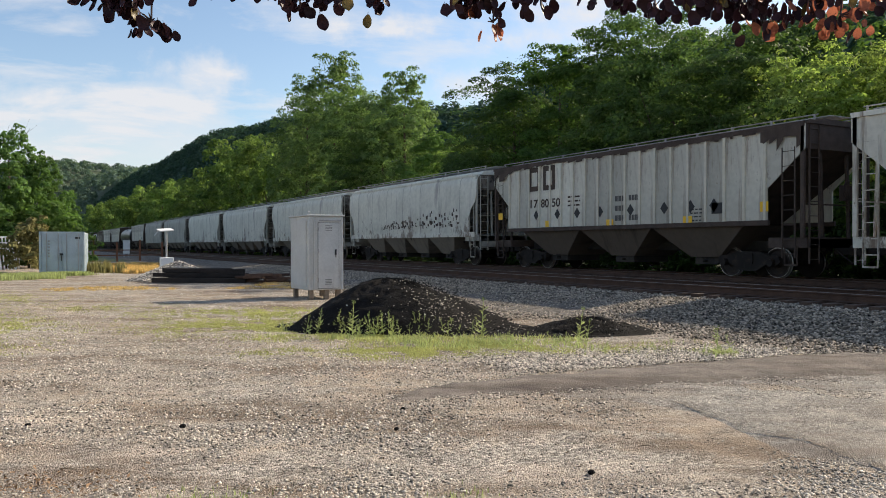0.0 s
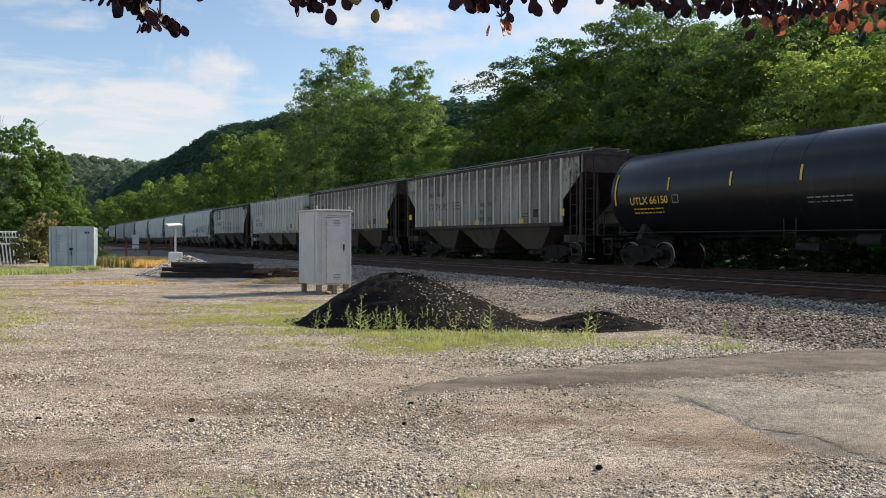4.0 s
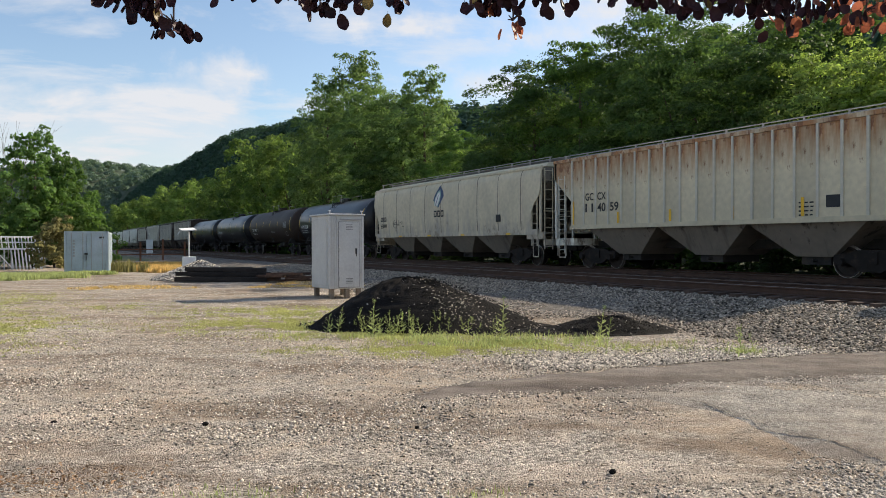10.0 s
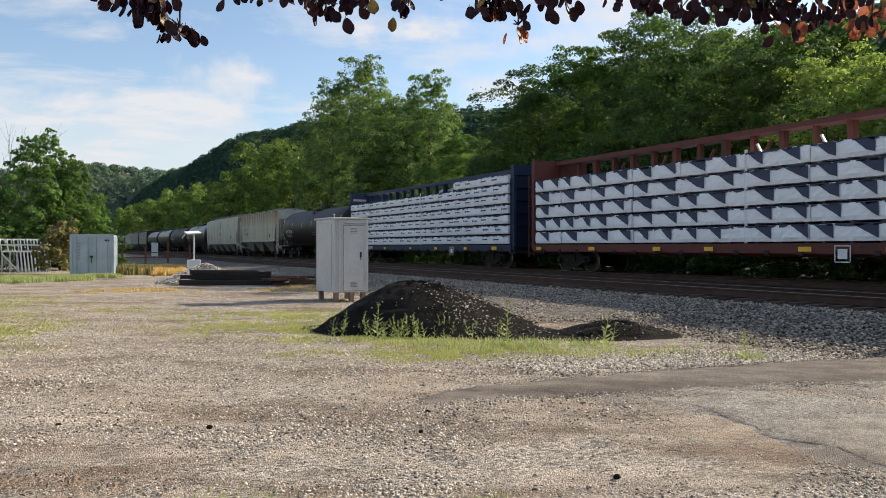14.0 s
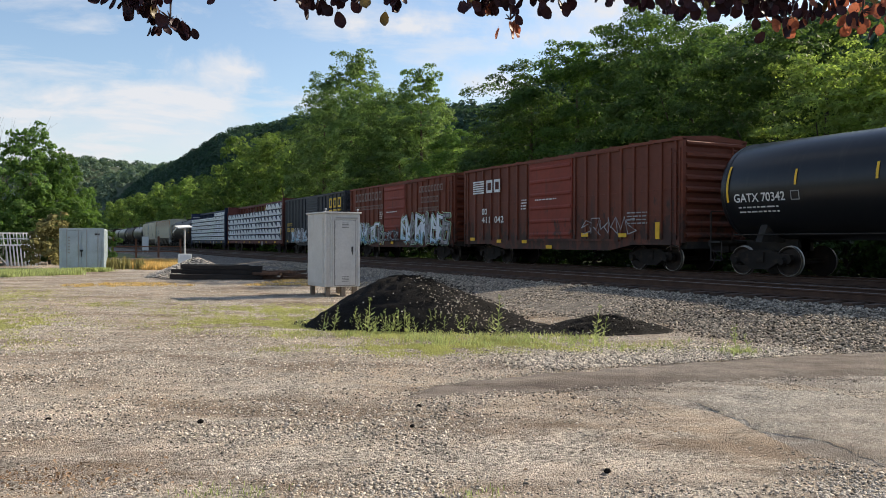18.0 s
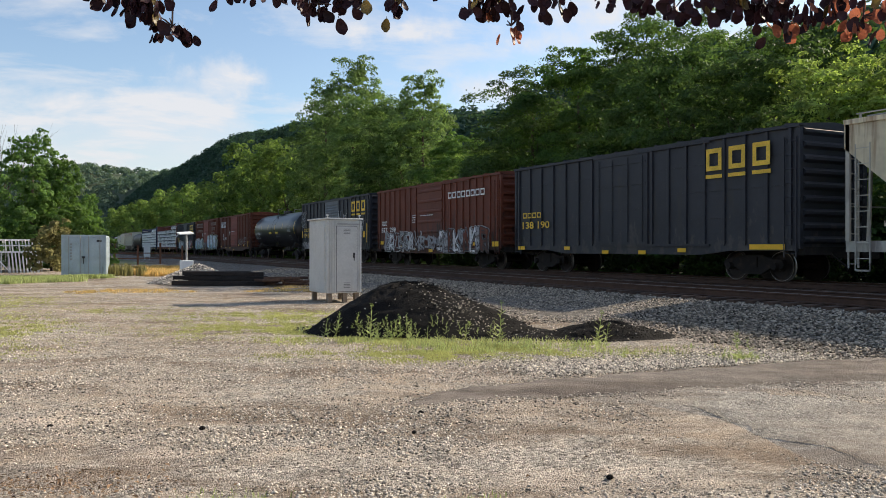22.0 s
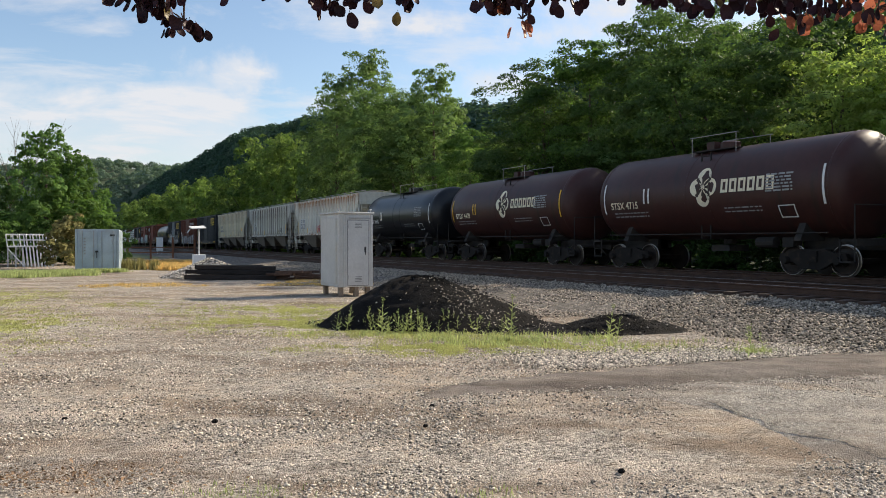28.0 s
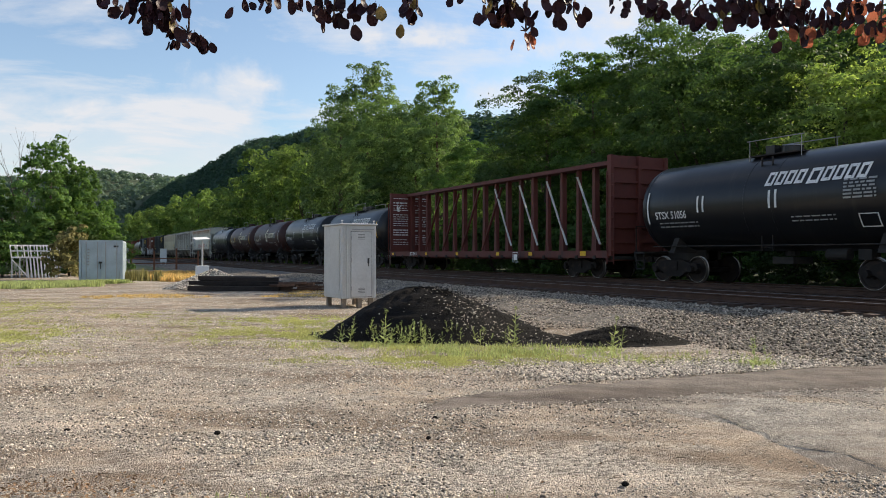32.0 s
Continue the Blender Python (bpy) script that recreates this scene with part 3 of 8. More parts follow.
# ---- kinds of freight car; y = 0 is the leading end, the car reaches back to y = -length; z = 0 is the top of the rail ----
def side_sheet(x, outline, thick, name, material, car, curve=None):
    """A side sheet whose ends follow the outline; rows of (z, a0, a1); curve: x by height."""
    s = Shape()
    v, f = [], []
    n = len(outline)
    for k, dx in enumerate((0.0, thick)):
        for z, a0, a1 in outline:
            xx = (curve(z) if curve else abs(x)) - dx
            xx = math.copysign(xx, x)
            v += [(xx, -a0, z), (xx, -a1, z)]
    m = 2 * n
    for i in range(n - 1):
        f.append((2 * i, 2 * i + 1, 2 * i + 3, 2 * i + 2))
        f.append((m + 2 * i, m + 2 * i + 2, m + 2 * i + 3, m + 2 * i + 1))
        f.append((2 * i, 2 * i + 2, m + 2 * i + 2, m + 2 * i))
        f.append((2 * i + 1, m + 2 * i + 1, m + 2 * i + 3, 2 * i + 3))
    f.append((0, m, m + 1, 1))
    f.append((2 * n - 2, 2 * n - 1, m + 2 * n - 1, m + 2 * n - 2))
    s.add(v, f)
    return s.put(name, material, car, smooth=bool(curve))


def walkway(car, length, z, material=None, posts=12):
    s = Shape()
    for x in (-.38, -.19, 0, .19, .38):
        s.box(x - .07, x + .07, -length - .05, .05, z, z + .03)
    s.put("roof_walk", material or M_RAILW, car)
    for x in (-.95, .95):
        r = Shape()
        r.tube((x, .02, z + .02), (x, -length - .02, z + .02), .02, n=6)
        for i in range(posts):
            a = .1 + (length - .2) * i / (posts - 1)
            r.bar((x, -a, z - .22), (x, -a, z + .04), .05, .05)
        r.put("walkway_rail", M_RAILW, car)


def hopper_bays(car, material, a0, a1, n, ztop, zbot=.48, dark=None):
    w = (a1 - a0) / n
    for i in range(n):
        b0, b1 = a0 + i * w, a0 + (i + 1) * w
        s = Shape()
        c = (b0 + b1) / 2
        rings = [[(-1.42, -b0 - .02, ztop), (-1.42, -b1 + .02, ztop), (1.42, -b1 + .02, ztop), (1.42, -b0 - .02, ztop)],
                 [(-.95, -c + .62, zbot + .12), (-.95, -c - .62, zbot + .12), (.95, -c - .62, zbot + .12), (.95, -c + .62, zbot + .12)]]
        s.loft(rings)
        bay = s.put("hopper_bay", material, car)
        g = Shape().box(-.85, .85, -c - .5, -c + .5, zbot - .12, zbot + .11)
        g.tube((-1.05, -c, zbot), (1.05, -c, zbot), .05, n=8)
        g.put("outlet_gate", M_UNDER, bay)


def end_gear(car, length, frame_m, z_top, z_sill, end_z=1.22, depth=1.3, brake=True):
    """Corner posts, end platforms, ladders and grab irons at both ends."""
    for k, (a, s) in enumerate(((0.0, 1), (length, -1))):
        p = Shape().box(-1.42, 1.42, *sorted((-a, -(a + s * depth))), end_z - .3, end_z)
        p.box(-1.3, 1.3, *sorted((-a, -(a + s * .12))), .92, end_z - .05)
        p.put("end_sill", frame_m, car)
        for x in (-1.46, 1.46):
            c = Shape().box(x - .04, x + .04, *sorted((-(a + s * .04), -(a + s * .16))), end_z, z_top)
            c.put("corner_post", frame_m, car)
        for x in (-1.49, 1.49):
            ladder(car, x, a + s * .55, end_z - .6, z_top - .65, frame_m)
        ladder(car, -1.1, a, end_z - .75, z_top - .05, frame_m, across=True)
        ladder(car, 1.1, a, end_z, z_top - .05, frame_m, across=True)
        for x in (-1.44, 1.44):
            Shape().bar((x, -(a + s * .3), .42), (x, -(a + s * .3), end_z - .25), .03).bar((x, -(a + s * .72), .42), (x, -(a + s * .72), end_z - .25), .03).bar(
                (x, -(a + s * .3), .42), (x, -(a + s * .72), .42), .05).put("step", frame_m, car)
        b = Shape().bar((-1.3, -(a + s * .1), end_z + .95), (1.3, -(a + s * .1), end_z + .95), .04)
        b.bar((-.6, -(a + s * .1), end_z), (-.6, -(a + s * .2), z_top - .4), .08).bar((.6, -(a + s * .1), end_z), (.6, -(a + s * .2), z_top - .4), .08)
        b.put("end_brace", frame_m, car)
    if brake:
        w = Shape()
        n = 20
        for r in (.28,):
            pts = [(r * math.cos(2 * math.pi * i / n), r * math.sin(2 * math.pi * i / n)) for i in range(n)]
            for i in range(n):
                w.tube((.3 + pts[i][0], -length - .12, 2.6 + pts[i][1]), (.3 + pts[(i + 1) % n][0], -length - .12, 2.6 + pts[(i + 1) % n][1]), .016, n=5, caps=False)
            for i in range(0, n, 5):
                w.bar((.3, -length - .1, 2.6), (.3 + pts[i][0], -length - .12, 2.6 + pts[i][1]), .02)
        w.put("brake_wheel", frame_m, car)
        Shape().box(.15, .5, -length - .1, -length + .1, 2.3, 2.75).put("brake_housing", frame_m, car)
        air = Shape().tube((.9, -1.6, 1.75), (.9, -.7, 1.75), .2, n=12)
        air.put("air_reservoir", M_UNDER, car)


def ribbed_hopper(name, label, q, length, wall, frame_m, ribs=19, rib_m=None, rib_w=.085, top=4.53, roof=None, roof_band=None, wide_top=False):
    car = new_car(name, label, "covered hopper", q, TRAIN_GROUP)
    L, sill = length, 1.72
    # inner hold with sloping ends and a low roof
    s = Shape()
    prof = [(0.02, top), (0.02, 3.75), (3.1, sill), (L - 3.1, sill), (L - .02, 3.75), (L - .02, top)]
    s.plate([(-a, z) for a, z in prof], 0, -1.46, 1.46)
    s.put("hold", frame_m, car)
    r = Shape()
    r.loft([[(-1.52, -a, top), (-.7, -a, top + .1), (.7, -a, top + .1), (1.52, -a, top), (1.52, -a, top - .06), (-1.52, -a, top - .06)] for a in (-.02, L + .02)])
    rf = r.put("roof", roof or frame_m, car)
    for a0 in (1.2, L / 2 - 1.2, L - 3.6):
        Shape().box(-.32, .32, -a0 - 2.4, -a0, top + .1, top + .2).put("hatch", roof or frame_m, rf)
    out = [(sill, 1.28, L - 1.28), (2.68, 1.28, L - 1.28), (3.75, 0, L), (top - .07, 0, L)]
    for x in (-1.5, 1.5):
        side_sheet(x, out, .035, "side_sheet", wall, car)
    # top chord and side sill
    for x in (-1.52, 1.52):
        Shape().box(x - .035, x + .035, -L + .02, -.02, top - .14, top - .01).put("top_chord", roof_band or wall, car)
        Shape().box(x - .05, x + .05, -L + 1.2, -1.2, sill - .13, sill + .02).put("side_sill", frame_m if not wide_top else wall, car)
    # upright ribs: full height between the ends, shorter where the sheet is cut away
    def rib(z0):
        return lambda: Shape().box(-.065, .0, -rib_w / 2, rib_w / 2, z0, top - .12).mesh("rib", rib_m or wall, bevel=.008)
    for i in range(ribs):
        a = 1.34 + (L - 2.68) * i / (ribs - 1)
        z0 = sill
        k = ("rib", round(z0, 2), (rib_m or wall).name, rib_w, top)
        attach("rib", shared(k, rib(z0)), car, pose(-1.5, -a, 0))
        attach("rib", shared(k, rib(z0)), car, pose(1.5, -a, 0, 0, 0, 180))
    # the sheet's panels between the ribs, each weathered in its own way
    step = (L - 2.68) / (ribs - 1)
    me = shared(("panel", round(step, 3), wall.name, top), lambda: Shape().box(-.012, .0, -step / 2 + .004, step / 2 - .004, sill + .03, top - .15).mesh("side_panel", wall))
    for i in range(ribs - 1):
        a = 1.34 + step * (i + .5)
        attach("side_panel", me, car, pose(-1.5, -a, 0))
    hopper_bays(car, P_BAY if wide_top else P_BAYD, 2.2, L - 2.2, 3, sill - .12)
    Shape().box(-.16, .16, -L + .3, -.3, .82, 1.12).put("centre_sill", M_UNDER, car)
    end_gear(car, L, frame_m, top - .04, sill)
    walkway(car, L, top + .2)
    running_gear(car, L, 2.35)
    small_print(car, L - 4.3, 2.15, .5, 5, M_BLACK, 7)
    marks(car, [(L - 3.4, L - 2.9, 2.0, 2.35)], M_BLACK, "data_panel", label="black stencilled data panel")
    return car


def curved_hopper(name, label, q, length, wall, frame_m, top=4.5, seams=7, sill=1.55):
    car = new_car(name, label, "covered hopper", q, TRAIN_GROUP)
    L = length

    def bulge(z):
        t = (z - 2.9) / 1.75
        return 1.56 - .12 * abs(t) ** 3 - (.18 * max(0, (z - 4.1) / .4) ** 2 if z > 4.1 else 0)
    zs = [sill, 1.8, 2.1, 2.4, 2.75, 3.1, 3.4, 3.7, 4.0, 4.2, top - .05]
    def cut(z):
        if z < 2.0:
            return .8
        if z < 3.2:
            return .8 - .2 * (z - 2.0) - .54 * max(0, (z - 2.5) / .7) ** 1.5
        return .02
    out = [(z, max(.02, cut(z)), L - max(.02, cut(z))) for z in zs]
    for x in (-1.5, 1.5):
        side_sheet(x, out, .03, "side_sheet", wall, car, bulge)
    s = Shape()
    s.plate([(-a, z) for a, z in ((.05, top - .1), (.05, 3.7), (2.6, sill), (L - 2.6, sill), (L - .05, 3.7), (L - .05, top - .1))], 0, -1.38, 1.38)
    # bay paint again: shade and dirt of the end cavity are in its colour
    s.put("hold", P_BAY, car)
    r = Shape()
    r.loft([[(-1.3, -a, top - .08), (-1.1, -a, top + .1), (-.5, -a, top + .17), (.5, -a, top + .17), (1.1, -a, top + .1), (1.3, -a, top - .08)] for a in (0, L)])
    rf = r.put("roof", wall, car)
    Shape().box(-.3, .3, -L + 1.2, -1.2, top + .17, top + .25).put("hatch", wall, rf)
    for x in (-1, 1):
        s = Shape()
        s.box(*sorted((x * 1.36, x * 1.44)), -L + .05, -.05, top - .14, top - .03)
        s.put("roof_seam", wall, car)
        Shape().box(*sorted((x * 1.44, x * 1.52)), -L + .3, -.3, sill - .22, sill + .02).put("side_sill", wall, car)
    # welded seams down the sides
    v, f = [], []
    for z in zs:
        v += [(-bulge(z) - .004, .03, z), (-bulge(z) - .014, 0, z), (-bulge(z) - .004, -.03, z)]
    for j in range(len(zs) - 1):
        f += [(3 * j, 3 * j + 1, 3 * j + 4, 3 * j + 3), (3 * j + 1, 3 * j + 2, 3 * j + 5, 3 * j + 4)]
    seam = mesh_from("weld_seam", v, f, P_NWDIRTY if wall is P_CREAM else frame_m, True)
    for i in range(seams):
        attach("weld_seam", seam, car, pose(0, -(1.6 + (L - 3.2) * i / (seams - 1)), 0))
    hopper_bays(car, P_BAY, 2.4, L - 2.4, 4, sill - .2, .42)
    Shape().box(-.16, .16, -L + .3, -.3, .82, 1.12).put("centre_sill", M_UNDER, car)
    end_gear(car, L, frame_m, top - .1, sill, end_z=1.5)
    walkway(car, L, top + .33, posts=13)
    running_gear(car, L, 2.3)
    return car


def tank_car(name, label, q, length, wall, radius=1.58, zc=2.68, ends=.75, saddle=True, dome=True, bars=(), bar_m=None):
    """A tank on stub sills. The tank's heads stand in by `ends` from the ends of the car."""
    car = new_car(name, label, "tank car", q, TRAIN_GROUP)
    L = length
    n = 40
    s = Shape()
    prof = []
    d = .5
    for i in range(8):
        w = math.pi / 2 * i / 7
        prof.append((ends - .5 + d * (1 - math.cos(w)), max(.02, radius * math.sin(w))))
    back = [(L - a, r) for a, r in reversed(prof)]
    rings = []
    mid = [(ends + (L - 2 * ends) * k / 6, radius) for k in range(1, 6)]
    for a, r in prof + mid + back:
        rings.append([(r * math.cos(2 * math.pi * i / n), -a, zc + r * math.sin(2 * math.pi * i / n)) for i in range(n)])
    s.loft(rings)
    tank = s.put("tank", wall, car, smooth=True)
    # jacket seams
    for a in (ends + .1, L / 2 - .55, L / 2 + .55, L - ends - .1):
        b = Shape()
        b.loft([[((radius + e) * math.cos(2 * math.pi * i / n), -(a + da), zc + (radius + e) * math.sin(2 * math.pi * i / n)) for i in range(n)]
                for da, e in ((-.04, .0), (-.03, .008), (.03, .008), (.04, .0))], caps=False)
        b.put("jacket_seam", wall, tank, smooth=True)
    for a in (2.0, L - 2.0):
        b = Shape()
        b.box(-.35, .35, -a - .6, -a + .6, .78, zc - radius + .25)
        b.plate([(-1.4, 1.05), (1.4, 1.05), (1.1, zc - radius + .55), (.5, zc - radius + .15), (-.5, zc - radius + .15), (-1.1, zc - radius + .55)], 1, -a - .12, -a + .12)
        b.put("saddle", M_UNDER, car)
    for k, (a, sg) in enumerate(((0, 1), (L, -1))):
        b = Shape().box(-.2, .2, *sorted((-a, -(a + sg * 2.6))), .78, 1.12)
        b.box(-1.45, 1.45, *sorted((-(a + sg * .05), -(a + sg * .5))), 1.02, 1.08)
        b.box(-1.45, 1.45, *sorted((-(a + sg * .02), -(a + sg * .08))), .9, 1.1)
        b.put("end_platform", M_UNDER, car)
        r = Shape()
        for x in (-1.42, 1.42):
            r.bar((x, -(a + sg * .1), .45), (x, -(a + sg * .1), 2.05), .03).bar((x, -(a + sg * .55), .45), (x, -(a + sg * .55), 1.08), .03)
            r.bar((x, -(a + sg * .1), .45), (x, -(a + sg * .55), .45), .05).bar((x, -(a + sg * .1), .75), (x, -(a + sg * .55), .75), .03)
        r.bar((-1.42, -(a + sg * .1), 2.05), (1.42, -(a + sg * .1), 2.05), .03)
        r.put("end_railing", M_UNDER, car)
    for x in (-1.35, 1.35):
        Shape().tube((x, -1.0, 1.28), (x, -L + 1.0, 1.28), .022, n=6).put("side_rail", M_UNDER, car)
    c = L / 2
    b = Shape()
    b.tube((0, -c, .95), (0, -c, zc - radius + .06), .22, n=12)
    b.box(-.45, .45, -c - .4, -c + .4, .7, .92)
    b.put("outlet_valve", M_UNDER, car)
    air = Shape().tube((-.75, -c - 2.6, 1.0), (-.75, -c - 1.9, 1.0), .17, n=12)
    air.put("air_reservoir", M_UNDER, car)
    Shape().box(-.95, -.55, -c - 3.4, -c - 3.0, .85, 1.15).put("brake_valve", M_UNDER, car)
    if dome:
        t = zc + radius
        p = Shape()
        p.box(-.8, .8, -c - 1.0, -c + 1.0, t - .1, t - .06)
        pl = p.put("platform", M_UNDER, car)
        dm = Shape().tube((0, -c, t - .12), (0, -c, t + .2), .34, n=18)
        dm.tube((0, -c, t + .2), (0, -c, t + .25), .37, .26, n=18)
        dm.box(-.3, .3, -c + .45, -c + .8, t - .08, t + .28)
        dm.put("dome", wall, pl, smooth=False)
        for x in (-.8, .8):
            r = Shape()
            r.tube((x, -c - 1.1, t + .42), (x, -c + 1.1, t + .42), .016, n=6)
            for y in (-1.0, 1.0):
                r.tube((x, -c + y, t - .35), (x, -c + y, t + .42), .014, n=6)
            r.put("platform_railing", M_RAILW, pl)
        ladder(car, -1.12, c, 1.1, zc + radius - .2, M_UNDER)
    else:
        t = zc + radius
        Shape().box(-.35, .35, -c - .5, -c + .5, t - .06, t + .1).put("manway", M_UNDER, car)
        ladder(car, -1.2, c, 1.1, zc + 1.0, M_UNDER)
    running_gear(car, L, 1.75)
    for a, z, w, h in bars:
        marks(car, [(a + w * .15, a + w * .85, z, z + h)], bar_m or M_YELLOW, "reflector", (radius, zc), proud=.02)
    return car


def box_car(name, label, q, length, wall, posts, door_m, door=(5.95, 8.95), door_ribs=8, trim=None, top=4.66, plug=False, end_m=None, sill_dip=.72):
    car = new_car(name, label, "boxcar", q, TRAIN_GROUP)
    L, z0 = length, 1.06
    s = Shape().box(-1.46, 1.46, -L + .06, -.06, z0, top)
    s.put("body", wall, car)
    # roof with cross ribs
    r = Shape()
    r.loft([[(-1.56, -a, top), (0, -a, top + .12), (1.56, -a, top), (1.56, -a, top - .1), (1.5, -a, top - .1), (-1.5, -a, top - .1), (-1.56, -a, top - .1)] for a in (0, L)])
    rf = r.put("roof", M_RAILW if trim is None else trim, car)
    rb = Shape()
    for i in range(14):
        a = .5 + (L - 1) * i / 13
        rb.plate([(-1.5, top), (0, top + .12), (1.5, top), (1.5, top + .05), (0, top + .17), (-1.5, top + .05)], 1, -a - .06, -a + .06)
    rb.put("roof_rib", M_RAILW if trim is None else trim, rf)
    # corrugated ends
    for a, sg in ((0, 1), (L, -1)):
        e = Shape()
        for i in range(9):
            z = z0 + .2 + i * (top - z0 - .4) / 8
            e.loft([[(x, -(a + sg * .07), z - .13), (x, -(a - sg * .05), z - .04), (x, -(a - sg * .05), z + .04), (x, -(a + sg * .07), z + .13)] for x in (-1.34, 1.34)])
        e.put("end_rib", end_m or wall, car)
        for x in (-1.44, 1.44):
            Shape().box(x - .07, x + .07, *sorted((-a, -(a + sg * .14))), z0 - .05, top - .05).put("corner_post", wall, car)
        ladder(car, -1.53, a + sg * .32, .75, 2.1 if a == 0 else 4.3, wall)
        ladder(car, 1.0, a - sg * .06, 1.0, 4.4, wall, across=True)
        Shape().box(-1.3, 1.3, *sorted((-a, -(a + sg * .3))), .82, z0).put("end_sill", M_UNDER, car)
    # side sill, deeper between the bogies
    for x in (-1.49, 1.49):
        p = [(-.1, z0 + .1), (-L + .1, z0 + .1), (-L + .1, z0 - .12), (-L + 2.6, z0 - .12), (-L + 3.9, sill_dip), (-3.9, sill_dip), (-2.6, z0 - .12), (-.1, z0 - .12)]
        Shape().plate(p, 0, *sorted((x, x - math.copysign(.06, x)))).put("side_sill", wall, car)
    Shape().box(-.16, .16, -L + .2, -.2, .8, 1.08).put("centre_sill", M_UNDER, car)
    fl = Shape()
    for i in range(7):
        a = 3.6 + (L - 7.2) * i / 6
        fl.box(-1.4, 1.4, -a - .08, -a + .08, .88, z0)
    fl.put("cross_bearer", M_UNDER, car)
    # pressed seams across the side sheets
    for z in (z0 + .95, z0 + 1.85, z0 + 2.75):
        Shape().box(-1.478, -1.45, -door[0] + .15, -.2, z - .018, z + .018).put("sheet_seam", wall, car)
        Shape().box(-1.478, -1.45, -L + .2, -door[1] - .15, z - .018, z + .018).put("sheet_seam", wall, car)
    me = shared(("post", wall.name, top), lambda: Shape().box(-.07, 0, -.055, .055, z0 + .05, top - .1).mesh("post", wall, bevel=.01))
    for a in posts:
        attach("side_post", me, car, pose(-1.46, -a, 0))
        attach("side_post", me, car, pose(1.46, -(L - a), 0, 0, 0, 180))
    for x in (-1, 1):
        xa = x * 1.46
        d = Shape().box(*sorted((xa, xa + x * .055)), -door[1], -door[0], z0 + .12, top - .14)
        dr = d.put("door", door_m, car)
        if plug:
            rb = Shape()
            for a in (door[0] + .25, door[0] + 1.05, door[1] - 1.05, door[1] - .25):
                rb.tube((xa + x * .09, -a, z0 + .2), (xa + x * .09, -a, top - .25), .022, n=6)
            for z in (1.6, 2.5, 3.4, 4.2):
                rb.box(*sorted((xa + x * .055, xa + x * .08)), -door[1] + .1, -door[0] - .1, z - .03, z + .03)
            rb.put("locking_bar", door_m, dr)
        else:
            for i in range(door_ribs):
                z = z0 + .3 + i * (top - z0 - .7) / (door_ribs - 1)
                w = .06 if door_ribs > 12 else .09
                Shape().loft([[(xa + x * .055, y, z - w), (xa + x * .085, y, z - w * .4), (xa + x * .085, y, z + w * .4), (xa + x * .055, y, z + w)] for y in (-door[1] + .06, -door[0] - .06)]).put(
                    "door_rib", door_m, dr)
        Shape().box(*sorted((xa, xa + x * .1)), -door[1] - 3.0, -door[0] + .1, z0 + .02, z0 + .1).put("door_track", wall, car)
        Shape().box(*sorted((xa, xa + x * .09)), -door[1] - 3.0, -door[0] + .1, top - .16, top - .08).put("door_track", wall, car)
    running_gear(car, L, 2.1)
    return car


def centre_beam(name, label, q, length, paint_m, top=4.9, deck=1.12, post_w=.12):
    car = new_car(name, label, "flatcar", q, TRAIN_GROUP)
    L = length
    s = Shape().box(-1.42, 1.42, -L + .1, -.1, deck - .1, deck)
    s.box(-.3, .3, -L + .2, -.2, .72, deck - .1)
    s.put("deck", paint_m, car)
    for x in (-1.44, 1.44):
        b = Shape()
        b.box(x - .05, x + .05, -L + .05, -.05, deck - .28, deck + .02)
        b.put("side_sill", paint_m, car)
        wm = shared("winch", lambda: Shape().box(-.08, .08, -.09, .09, -.34, -.18).mesh("winch", M_UNDER, bevel=.015))
        for i in range(18):
            attach("winch", wm, car, pose(x, -(.9 + (L - 1.8) * i / 17), deck))
    for a, sg in ((0, 1), (L, -1)):
        e = Shape().box(-1.45, 1.45, *sorted((-a, -(a + sg * .12))), deck - .2, top)
        bh = e.put("bulkhead", paint_m, car)
        r = Shape()
        for z in (1.5, 2.1, 2.7, 3.3, 3.9, 4.5):
            r.box(-1.4, 1.4, *sorted((-(a - sg * .1), -a)), z - .05, z + .05)
        for x in (-1.38, 0, 1.38):
            r.box(x - .07, x + .07, *sorted((-(a - sg * .14), -a)), deck - .2, top)
        r.put("bulkhead_rib", paint_m, bh)
        ladder(car, -1.47, a - sg * .1, .6, 4.3, paint_m)
        Shape().box(-1.3, 1.3, *sorted((-a, -(a + sg * .3))), .78, deck - .1).put("end_sill", M_UNDER, car)
    t = Shape().box(-.32, .32, -L + .1, -.1, top - .14, top - .02)
    t.box(-.36, .36, -L + .1, -.1, top - .2, top - .14)
    t.put("top_chord", paint_m, car)
    running_gear(car, L, 2.5)
    return car

